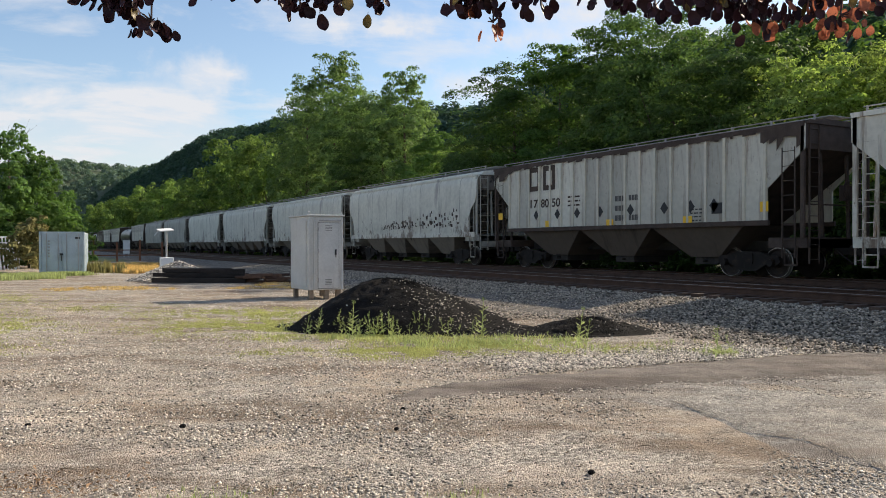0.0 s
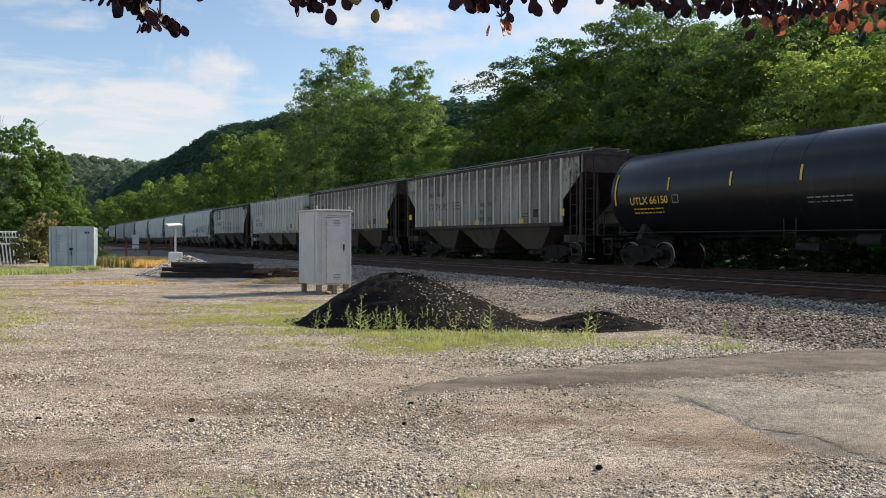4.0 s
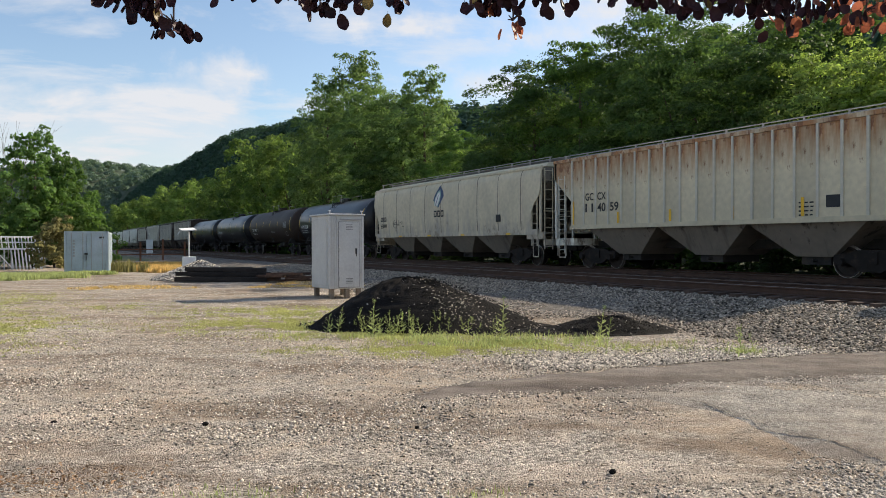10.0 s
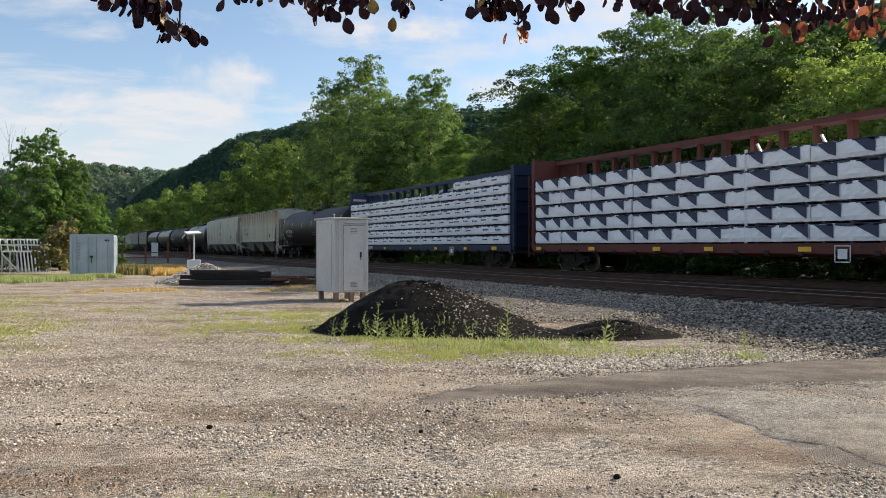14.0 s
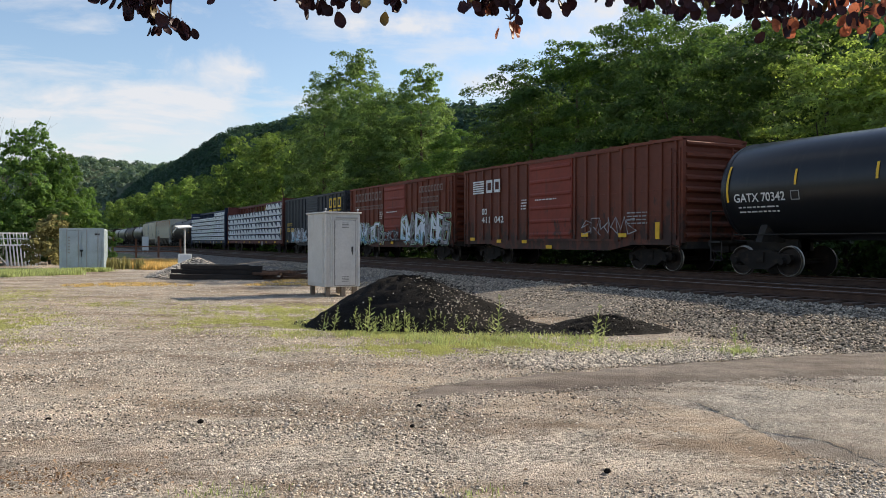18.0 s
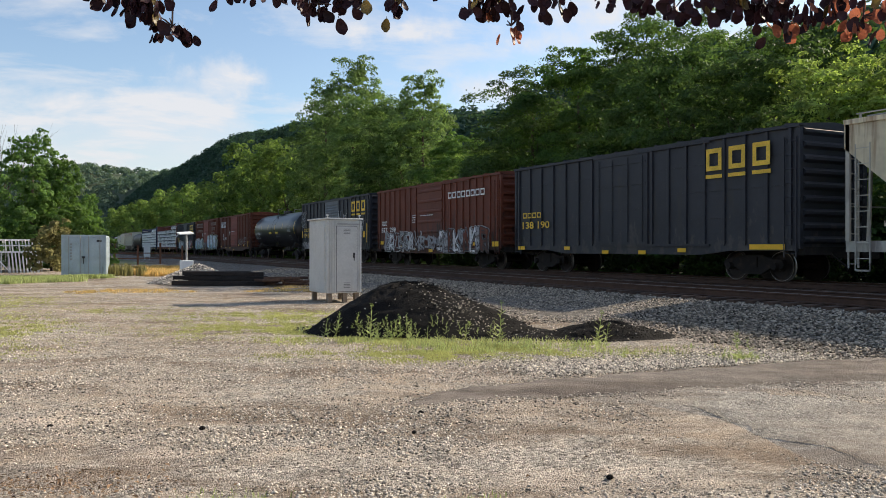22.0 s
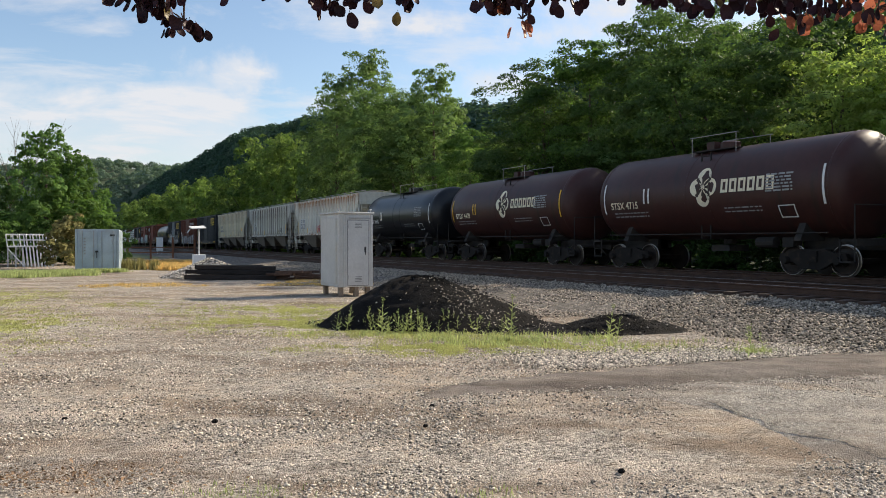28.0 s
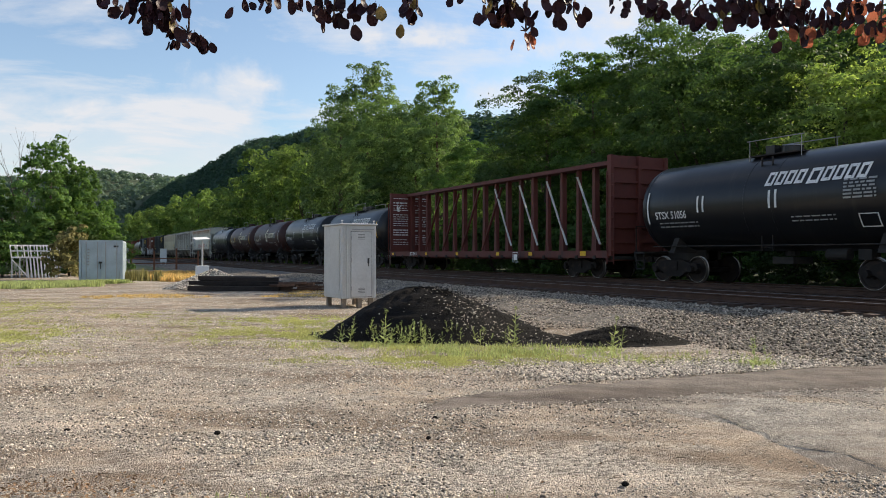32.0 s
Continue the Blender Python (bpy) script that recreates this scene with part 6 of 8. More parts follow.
def fast_mesh(name, verts, faces, material):
    """A mesh from arrays of points and of equal-sized faces."""
    me = bpy.data.meshes.new(name)
    n, k = len(faces), faces.shape[1]
    me.vertices.add(len(verts))
    me.vertices.foreach_set("co", np.ascontiguousarray(verts, dtype=np.float32).ravel())
    me.loops.add(n * k)
    me.loops.foreach_set("vertex_index", np.ascontiguousarray(faces, dtype=np.int32).ravel())
    me.polygons.add(n)
    me.polygons.foreach_set("loop_start", np.arange(0, n * k, k, dtype=np.int32))
    me.materials.append(material)
    me.update(calc_edges=True)
    return me


OCTA_V = np.array([(1, 0, 0), (-1, 0, 0), (0, 1, 0), (0, -1, 0), (0, 0, 1), (0, 0, -1)], float)
OCTA_F = np.array([(0, 2, 4), (2, 1, 4), (1, 3, 4), (3, 0, 4), (2, 0, 5), (1, 2, 5), (3, 1, 5), (0, 3, 5)])


def stones(name, pts, size, material, seed, label, category="stones"):
    """Angular crushed stones strewn over a surface."""
    g = np.random.default_rng(seed)
    n = len(pts)
    v = OCTA_V[None] * g.uniform(.55, 1.25, (n, 6, 1)) + g.normal(0, .16, (n, 6, 3))
    v = v * np.stack([g.uniform(.7, 1.3, n), g.uniform(.7, 1.3, n), g.uniform(.4, .8, n)], -1)[:, None]
    a = g.uniform(0, 2 * np.pi, n)
    c, s = np.cos(a)[:, None], np.sin(a)[:, None]
    v = np.stack([v[..., 0] * c - v[..., 1] * s, v[..., 0] * s + v[..., 1] * c, v[..., 2]], -1)
    v = v * np.asarray(size).reshape(-1, 1, 1) + pts[:, None]
    f = OCTA_F[None] + 6 * np.arange(n)[:, None, None]
    ob = new(name, fast_mesh(name, v.reshape(-1, 3), f.reshape(-1, 3), material))
    return tagged(ob, label, category, kind="stuff")


# ballast bed of the two tracks
def bed_z(x):
    return np.interp(x, [10.0, 10.9, 13.9, 14.55, 14.9, 17.5, 18.6, 19.6, 22.8, 23.4, 26.0, 27.0], [-.05, .02, .31, .30, .35, .36, .31, .36, .36, .33, .04, -.05])


def ballast_bed():
    xs = np.concatenate([np.arange(10.0, 15, .25), np.arange(15, 27.2, .5)])
    ys = np.concatenate([np.arange(-40, 2, 2.0), np.arange(2, 40, .3), np.arange(41, 120, 1.0), np.arange(125, 520, 8.0)])
    X, Y = np.meshgrid(xs, ys)
    edge = .35 * np.sin(Y * .45) + .2 * np.sin(Y * 1.3 + 1)
    Z = bed_z(X + edge * np.clip((14 - X) / 3, 0, 1)) + .018 * np.sin(X * 9 + Y * 7) * np.sin(Y * 5.3 - X * 3)
    nx = len(xs)
    v = np.stack([X, Y, Z], -1).reshape(-1, 3)
    i = np.arange(nx - 1)[None, :] + nx * np.arange(len(ys) - 1)[:, None]
    f = np.stack([i, i + 1, i + 1 + nx, i + nx], -1).reshape(-1, 4)
    me = mesh_from("ballast_bed", v, f.tolist(), M_BALLAST, True)
    # darker, oil-stained stone between the rails
    me.materials.append(M_BEDDARK)
    me.polygons.foreach_set("material_index", [1 if 14.9 < v[q[0]][0] < 22.6 else 0 for q in f])
    tagged(new("ballast_bed", me), "grey crushed-stone ballast under the two tracks", "ballast", kind="structure")


ballast_bed()


def rails():
    prof = [(-.075, .40), (.075, .40), (.075, .412), (.012, .43), (.012, .53), (.036, .545), (.036, .575), (.028, .58), (-.028, .58), (-.036, .575), (-.036, .545), (-.012, .53), (-.012, .43), (-.075, .412)]
    for tx, nm in ((NEAR_X, "track_near"), (TRAIN_X, "track_far")):
        tr = thing(nm, "railway track of rusty rails on dark timber ties" if tx == NEAR_X else "railway track under the train", "railway track", kind="structure")
        for d in (-.7525, .7525):
            s = Shape().loft([[(tx + d + a, y, z) for a, z in prof] for y in (-60, 520)])
            me = s.mesh("rail", M_RAIL)
            me.materials.append(M_RAILTOP)
            for p in me.polygons:
                if p.center.z > .576:
                    p.material_index = 1
            attach("rail", me, tr)
        rnd = random.Random(3)
        ties = [Shape().box(-1.3, 1.3, -.115, .115, .22, .40).mesh("tie", M_TIE, bevel=.012) for k in range(2)]
        far = Shape()
        y = -14.0
        k = 0
        while y < 300:
            m = pose(tx + rnd.uniform(-.06, .06), y, rnd.uniform(-.012, .004), 0, 0, rnd.uniform(-1.2, 1.2))
            if tx == NEAR_X and k < 250:
                attach("tie", ties[k % 2], tr, m)
            else:
                far.box(-1.3, 1.3, -.115, .115, .22, .40, m)
            y += .51
            k += 1
        tagged(far.put("distant_ties", M_TIE, tr), kind="stuff")
        pl = Shape()
        for i in range(160):
            yy = -14 + .51 * i
            for d in (-.7525, .7525):
                pl.box(tx + d - .17, tx + d + .17, yy - .09, yy + .09, .398, .412)
        tagged(pl.put("tie_plates", M_RAIL, tr), kind="stuff")


rails()


def ballast_stones():
    g = np.random.default_rng(11)
    n = 62000
    y = 3 + 47 * g.random(n) ** 1.6
    x = g.uniform(9.5, 14.75, n)
    z = bed_z(x) + g.uniform(0, .025, n)
    a = np.stack([x, y, z], -1)
    m = 14000
    y2 = 3 + 60 * g.random(m) ** 1.5
    x2 = np.concatenate([g.uniform(16.8, 20.4, m // 2), g.uniform(14.9, 17.3, m - m // 2)])
    b = np.stack([x2, y2, bed_z(x2) + g.uniform(0, .02, m)], -1)
    k = 11000
    x3 = g.uniform(9.2, 13.2, k)
    y3 = g.uniform(14, 36, k)
    c = np.stack([x3, y3, np.maximum(bed_z(x3), .0) + g.uniform(0, .02, k)], -1)
    stones("track_stones", b, g.uniform(.018, .036, len(b)), M_STONED, 13, "oil-stained brown stones between the rails", "ballast")
    p = np.concatenate([a, c])
    stones("ballast_stones", p, g.uniform(.018, .042, len(p)), M_STONEB, 12, "grey angular ballast stones beside the track", "ballast")


ballast_stones()


# the asphalt drive that crosses the foreground, with its darker built-up edge
def lip_width(x):
    return np.interp(x, [3.2, 4.5, 5.5, 6.3, 7.0, 7.85, 9.0, 12, 30], [.25, .7, 1.02, 1.15, 1.27, 1.34, 1.68, 2.4, 4.5])


def asphalt():
    g = random.Random(4)
    edge = [(30, 6.2), (16, 6.9), (11, 7.35), (9.4, 7.65), (8.4, 7.7), (6.6, 7.85), (5.2, 7.9), (3.9, 7.8), (3.2, 7.3)]
    n = 90
    ex = np.array(edge)[::-1]
    xs = np.concatenate([np.linspace(3.2, 12, n), np.linspace(12.5, 30, 16)])
    ye = np.interp(xs, ex[:, 0], ex[:, 1])
    ye = ye + .04 * np.sin(xs * 6) + .03 * np.sin(xs * 13 + 1) + .02 * np.sin(xs * 29)
    # raised lip
    w = lip_width(xs) + .03 * np.sin(xs * 9 + 2) + .025 * np.sin(xs * 21)
    rows = [(0.0, -.03), (.06, .022), (.3, .04), (.62, .04), (.85, .022), (1.0, -.006)]
    v = [(x, y - f * ww, (z + .006 * math.sin(x * 7 + f * 9) * math.sin(x * 2.3 + f * 5)) * min(1, (x - 3.1) / 1.2) + .004) for f, z in rows for x, y, ww in zip(xs, ye, w)]
    k = len(xs)
    fcs = [(r * k + i, (r + 1) * k + i, (r + 1) * k + i + 1, r * k + i + 1) for r in range(len(rows) - 1) for i in range(k - 1)]
    lip = mesh_from("asphalt_edge", v, fcs, M_LOTDARK, True)
    dr = thing("drive", "worn asphalt drive with a dark raised edge and a crack", "drive", kind="structure")
    attach("asphalt_edge", lip, dr)
    # thin worn surface in front of it
    rows2 = np.linspace(0, 1, 26)
    v, fcs = [], []
    x2 = np.concatenate([np.linspace(5.0, 12, 50), np.linspace(12.5, 30, 12)])
    ys0 = np.interp(x2, xs, ye - w) + .03
    for r in rows2:
        for x, y in zip(x2, ys0):
            yy = y + (-30 - y) * r ** 2.2
            sh = np.interp(yy, [-30, 2.5, 3.6, 4.4, 5.2, 5.8, 7.2], [0, -.05, .1, .3, .62, .68, -.4])
            q = x if x > 6.2 else x + sh * (6.2 - x) / 1.2
            v.append((q, yy, .010 + .004 * math.sin(q * 3 + yy) - .06 * max(0.0, 1 - (x - 5.0) / .55)))
    k = len(x2)
    fcs = [(r * k + i, (r + 1) * k + i, (r + 1) * k + i + 1, r * k + i + 1) for r in range(25) for i in range(k - 1)]
    attach("worn_surface", mesh_from("worn_surface", v, fcs, M_LOTFINE, True), dr)
    # cracks: the long one across the surface with short branches, and the broken seam along the dark edge
    def crack(pts, wide, thin, wander):
        v, f = [], []
        def strip(line, w0):
            k = len(v)
            for i, (x, y) in enumerate(line):
                a, b = line[max(0, i - 1)], line[min(len(line) - 1, i + 1)]
                d = math.hypot(b[0] - a[0], b[1] - a[1]) or 1
                nx, ny = -(b[1] - a[1]) / d, (b[0] - a[0]) / d
                w = w0 * (g.uniform(.05, .25) if g.random() < thin else g.uniform(.3, 1.0)) * .5
                z = .0135 + .004 * math.sin(x * 3 + y)
                v.extend([(x + nx * w, y + ny * w, z), (x - nx * w, y - ny * w, z)])
            f.extend([(k + 2 * i, k + 2 * i + 1, k + 2 * i + 3, k + 2 * i + 2) for i in range(len(line) - 1)])
        line = []
        for (x0, y0), (x1, y1) in zip(pts, pts[1:]):
            m = max(3, int(math.hypot(x1 - x0, y1 - y0) / .035))
            line += [(x0 + (x1 - x0) * i / m + g.gauss(0, wander), y0 + (y1 - y0) * i / m + g.gauss(0, wander)) for i in range(m)]
        strip(line, wide)
        for _ in range(len(line) // 9):
            x, y = line[g.randrange(len(line))]
            t = g.uniform(-.7, .5)
            strip([(x + .05 * i * math.cos(t) + g.gauss(0, .008), y + .05 * i * math.sin(t) + g.gauss(0, .008)) for i in range(g.randrange(3, 7))], wide * .35)
        attach("crack", mesh_from("crack", v, f, M_CRACK), dr)
    crack([(5.63, 6.43), (5.83, 6.19), (5.88, 5.84), (5.82, 5.49), (5.77, 5.16), (5.62, 4.81), (5.64, 4.49), (5.66, 4.22), (5.56, 3.92), (5.5, 3.6), (5.3, 3.0)], .030, .3, .012)
    edge_x = np.linspace(4.6, 11.5, 28)
    crack([(float(x), float(np.interp(x, xs, ye - w)) + .02) for x in edge_x], .030, .45, .016)


asphalt()


def lot_stones():
    g = np.random.default_rng(21)
    n = 120000
    dep = 4.7 + 9.6 * g.random(n) ** 1.3
    lat = g.uniform(-.62, .62, n) * dep
    ps = radians(26.98)
    x = lat * math.cos(ps) + dep * math.sin(ps)
    y = -lat * math.sin(ps) + dep * math.cos(ps)
    patch = np.sin(x * 1.3 + 2 * np.sin(y * .8)) + np.sin(y * 1.9 + x * .5) + .8 * np.sin(x * 3.1 - y * 2.3)
    onroad = (x > 5.3) & (y < 7.9)
    # bare dust where tyres have swept the stones aside
    bare = np.zeros(n)
    for cx, cy, rx, ry in ((1.41, 7.35, 1.1, .28), (3.7, 8.3, 1.5, .3), (.4, 6.6, .9, .3), (4.2, 5.6, .8, .35), (2.8, 5.3, 1.0, .2)):
        u = ((x - cx) * .883 - (y - cy) * .469) / rx
        w = ((x - cx) * .469 + (y - cy) * .883) / ry
        bare = np.maximum(bare, np.exp(-u * u - w * w))
    keep = (g.random(n) < np.clip(.6 + .35 * patch, .15, 1) * (1 - .88 * bare)) & ~(onroad & (g.random(n) < .25)) & (x < 11.4)
    x, y = x[keep], y[keep]
    p = np.stack([x, y, lot_noise(x, y) + .004], -1)
    sz = (.004 + .013 * g.random(len(p)) ** 2.4) * np.where((p[:, 0] > 5.3) & (p[:, 1] < 7.9), .68, 1.0)
    sz = np.where(g.random(len(p)) < .008, sz * 1.7, sz) * np.clip(1.0 + .16 * patch[keep], .8, 1.3)
    stones("loose_gravel", p, sz, M_STONE, 22, "loose grey and tan gravel of the lot", "gravel")
    m = 62000
    dep = np.maximum(6.5, 10.2 + 30 * g.random(m) ** 1.3 + g.normal(0, 1.3, m))
    lat = g.uniform(-.6, .25, m) * dep
    x = lat * math.cos(ps) + dep * math.sin(ps)
    y = -lat * math.sin(ps) + dep * math.cos(ps)
    k = x < 10.6
    x, y = x[k], y[k]
    p = np.stack([x, y, lot_noise(x, y) + .004], -1)
    stones("loose_gravel", p, .008 + .013 * g.random(len(p)) ** 2, M_STONEP, 23, "loose pale gravel farther back on the lot", "gravel")
    m = 12000
    t = g.random(m)
    x = 5.6 + 4.4 * t + g.normal(0, .25, m)
    y = 8.7 - .7 * t + g.normal(0, .5, m)
    k = y > np.interp(x, [3, 6, 11], [8.0, 8.0, 7.5])
    x, y = x[k], y[k]
    p = np.stack([x, y, .005 + .02 * g.random(len(x))], -1)
    stones("spilled_stone", p, .009 + .016 * g.random(len(p)), M_STONEW, 24, "pale spilled crushed stone along the drive", "gravel")


lot_stones()


def rubble():
    """Coarser stones that lie together where wheels have pushed them, and litter under the tree."""
    g = np.random.default_rng(29)
    pts, size = [], []
    for cx, cy, rx, ry, n in ((2.04, 6.72, .5, .22, 420), (.63, 10.16, .9, .4, 420), (1.61, 8.37, .8, .3, 330), (3.6, 7.4, .7, .2, 240), (1.9, 4.9, .5, .12, 260), (4.4, 7.0, .6, .12, 260), (3.0, 9.4, 1.3, .5, 300)):
        a, b = g.normal(0, rx, n), g.normal(0, ry, n)
        c, s = math.cos(radians(-28)), math.sin(radians(-28))
        pts.append(np.stack([cx + a * c - b * s, cy + a * s + b * c, np.full(n, .008)], -1))
        size.append(.006 + .016 * g.random(n) ** 2)
    pts = np.concatenate(pts)
    pts[:, 2] += lot_noise(pts[:, 0], pts[:, 1])
    stones("rubble", pts, np.concatenate(size), M_STONE, 30, "coarser broken stones gathered on the gravel lot", "gravel")
    n = 760
    a, b = g.normal(0, .46, n), g.normal(0, .17, n)
    c, s = math.cos(radians(-28)), math.sin(radians(-28))
    p = np.stack([.0 + a * c - b * s, 5.95 + a * s + b * c, .012 + .01 * g.random(n)], -1)
    p2 = np.stack([g.uniform(-1, 5, 90), g.uniform(4.5, 8, 90), np.full(90, .012)], -1)
    p = np.concatenate([p, p2])
    v, f = leaf_cloud(p, .006 + .016 * g.random(len(p)), g, out=np.tile([0, 0, 1.0], (len(p), 1)), loose=.35)
    tagged(new("fallen_leaves", fast_mesh("fallen_leaves", v, f, M_DEADLEAF)), "brown fallen leaves lying on the near gravel", "leaves", kind="stuff")
    r = random.Random(31)
    s = Shape()
    for _ in range(70):
        x, y, t = r.uniform(-.6, 4.4), r.uniform(4.4, 8.5), r.uniform(-.9, .2)
        l = r.uniform(.03, .11)
        z = .014 + float(lot_noise(np.float64(x), np.float64(y)))
        m = (x + l * math.cos(t) * .5, y + l * math.sin(t) * .5 + r.uniform(-.01, .01), z + .006)
        s.tube((x, y, z), m, .003, .0025, n=4, caps=False)
        s.tube(m, (x + l * math.cos(t), y + l * math.sin(t), z), .0025, .0015, n=4, caps=False)
    tagged(new("twigs", s.mesh("twigs", M_WOODPOST)), "thin dry twigs lying on the gravel", "twigs", kind="stuff")


def edge_stones():
    """Gravel thrown up along both sides of the drive's dark edge."""
    g = np.random.default_rng(27)
    n = 5200
    x = 3.0 + 9 * g.random(n)
    up = np.interp(x, [3.2, 3.9, 5.2, 6.6, 8.4, 11], [7.3, 7.8, 7.9, 7.85, 7.7, 7.35])
    y = np.where(g.random(n) < .25, up + g.normal(.05, .08, n), up - lip_width(x) + g.normal(-.10, .15, n))
    stones("edge_gravel", np.stack([x, y, .012 + 0 * x], -1), .005 + .013 * g.random(n) ** 2, M_STONE, 28, "loose gravel along the dark edge of the drive", "gravel")


edge_stones()


def single_stones():
    g = random.Random(9)
    for x, y, s in ((3.3, 6.9, .03), (1.3, 7.2, .028), (0.1, 7.9, .026), (2.9, 6.2, .025), (3.54, 4.36, .028), (0.9, 4.7, .024)):
        v = [(a * s * g.uniform(.8, 1.3), b * s * g.uniform(.8, 1.2), c * s * g.uniform(.6, .9)) for a, b, c in OCTA_V.tolist()]
        bm = bmesh.new()
        bm.from_mesh(mesh_from("stone", v, OCTA_F.tolist(), M_COAL))
        bmesh.ops.subdivide_edges(bm, edges=bm.edges[:], cuts=1, use_grid_fill=True, smooth=.4)
        me = bpy.data.meshes.new("stone")
        bm.to_mesh(me)
        bm.free()
        me.materials.append(M_COAL)
        ob = new("stone", me)
        ob.location = (x, y, s * .3)
        tagged(ob, "dark loose stone lying on the gravel", "stone", "dark stones on the lot")


single_stones()


def cinder_pile(name, cx, cy, wid, dep, h, seed, label, chips, slide=None, turn=-26):
    g = np.random.default_rng(seed)
    c, s = math.cos(radians(turn)), math.sin(radians(turn))
    n, m = 60, 26
    v = [(cx, cy, h)]
    def prof(r, a):
        lump = 1 + .10 * math.sin(2 * a + seed) + .06 * math.sin(5 * a + 1) 
        q = max(0.0, 1 - (r / lump))
        z = h * (1.0954 - math.sqrt((r / lump) ** 2 + .2)) / .648 if q > 0 else 0.0
        return z + min(1, h * 3) * q * (.03 * math.sin(5 * a + 9 * r) + .02 * math.sin(9 * a + 14 * r) + .014 * math.sin(23 * a - 9 * r))
    for j in range(1, m + 1):
        r = j / m * 1.12
        for i in range(n):
            a = 2 * math.pi * i / n
            lx, ly = wid * r * math.cos(a), dep * r * math.sin(a)
            z = prof(r, a) - (.03 if j == m else 0) + float(g.normal(0, .013)) * (r < 1) * min(1, h * 3)
            lx -= .3 * h * max(0.0, 1 - r) * wid / 2
            v.append((cx + lx * c - ly * s, cy + lx * s + ly * c, z))
    f = [(0, 1 + i, 1 + (i + 1) % n) for i in range(n)]
    for j in range(m - 1):
        for i in range(n):
            f.append((1 + j * n + i, 1 + (j + 1) * n + i, 1 + (j + 1) * n + (i + 1) % n, 1 + j * n + (i + 1) % n))
    ob = tagged(new(name, mesh_from(name, v, f, M_COAL, True)), label, "pile")
    pts = []
    pal = []
    for _ in range(chips * 5):
        r, a = g.random() ** .7, g.uniform(0, 2 * math.pi)
        lx, ly = wid * r * math.cos(a), dep * r * math.sin(a)
        pts.append((cx + lx * c - ly * s, cy + lx * s + ly * c, prof(r, a) + .004))
    if slide:
        # a run of pale chips down one flank
        for _ in range(chips // 3):
            lx, ly = wid * (slide[0] * .5 + float(g.normal(0, .13))), dep * (slide[1] + float(g.normal(0, .2)))
            r, a = math.hypot(lx / wid, ly / dep), math.atan2(ly / dep, lx / wid)
            pts.append((cx + lx * c - ly * s, cy + lx * s + ly * c, prof(r, a) + .006))
    pts = np.array(pts)
    stones("cinders", pts[:chips * 4], g.uniform(.008, .022, chips * 4), M_COAL, seed + 1, "loose black cinders on the pile", "cinders")
    stones("pale_chips", pts[chips * 4:], g.uniform(.007, .024, len(pts) - chips * 4), M_STONEW, seed + 2, "pale stone chips strewn on the black pile", "stones")


cinder_pile("cinder_pile", 6.62, 13.92, 2.42, 1.4, .91, 5, "tall pile of black cinders with pale stone chips", 620, (.75, -.62), -34)
cinder_pile("cinder_mound", 9.25, 11.5, 1.15, .62, .25, 8, "low black mound of cinders beside the tall pile", 120)
cinder_pile("cinder_spill", 8.0, 12.2, 1.9, .75, .05, 9, "thin black spill of cinders between pile and mound", 160)


def cabinet():
    m = pose(7.57, 22.26, 0, 0, 0, 2)
    cb = thing("equipment_cabinet", "grey steel trackside equipment cabinet on short legs", "cabinet", m)
    w, d, z0, z1 = 1.10, 1.5, .26, 2.44
    Shape().box(0, w, 0, d, z0, z1).put("body", M_CABINET, cb, bevel=.02)
    Shape().box(-.05, w + .05, -.05, d + .05, z1 + .002, z1 + .05).put("roof", M_CABINET, cb, bevel=.012)
    dr = Shape().box(.31, w - .14, -.022, -.002, z0 + .05, z1 - .2).put("door", M_CABINET, cb, bevel=.006, label="cool grey door panel")
    Shape().box(.298, w - .128, -.008, -.001, z0 + .035, z1 - .185).put("door_gap", M_CABGAP, dr)
    lv = Shape()
    for zz in (z1 - .42, z0 + .16):
        for i in range(4):
            lv.box(.53, .74, -.03, -.021, zz + .045 * i, zz + .045 * i + .016)
    lv.put("louvre", M_CABGAP, dr)
    Shape().box(w - .27, w - .22, -.045, -.021, 1.30, 1.46).tube((w - .245, -.04, 1.36), (w - .245, -.05, 1.22), .014, n=6).put("handle", M_BLACK, dr)
    hg = Shape()
    for zz in (.5, 1.35, 2.0):
        hg.tube((.31, -.025, zz), (.31, -.025, zz + .12), .016, n=6)
    hg.put("hinge", M_CABD, dr)
    for x0, x1, yy, mm in ((.0, .05, -.03, M_CABINET), (.09, .12, -.018, M_CABINET), (.16, .19, -.03, M_CABINET), (.24, .27, -.018, M_CABINET), (w - .06, w, -.03, M_CABINET)):
        Shape().box(x0, x1, yy, .0, z0 + .02, z1 - .02).put("corner_strip", mm, cb, bevel=.004)
    Shape().box(.34, w - .07, -.03, -.001, z1 - .14, z1 - .11).put("drip_strip", M_CABD, cb)
    Shape().box(-.03, .0, .12, d - .12, z0 + .1, z1 - .12).put("side_panel", M_CABINET, cb, bevel=.008)
    for x, y in ((.06, .06), (w - .18, .06), (.06, d - .18), (w - .18, d - .18), (w / 2, .06)):
        Shape().box(x, x + .13, y, y + .13, -.02, z0).put("leg", M_WOODPOST, cb)
    e = Shape()
    for x in (.04, w - .04):
        e.tube((x, .04, z1 + .05), (x, .04, z1 + .13), .016, n=6).tube((x - .03, .04, z1 + .13), (x + .03, .04, z1 + .13), .02, n=6)
    e.put("lifting_eye", M_GALV, cb)


cabinet()


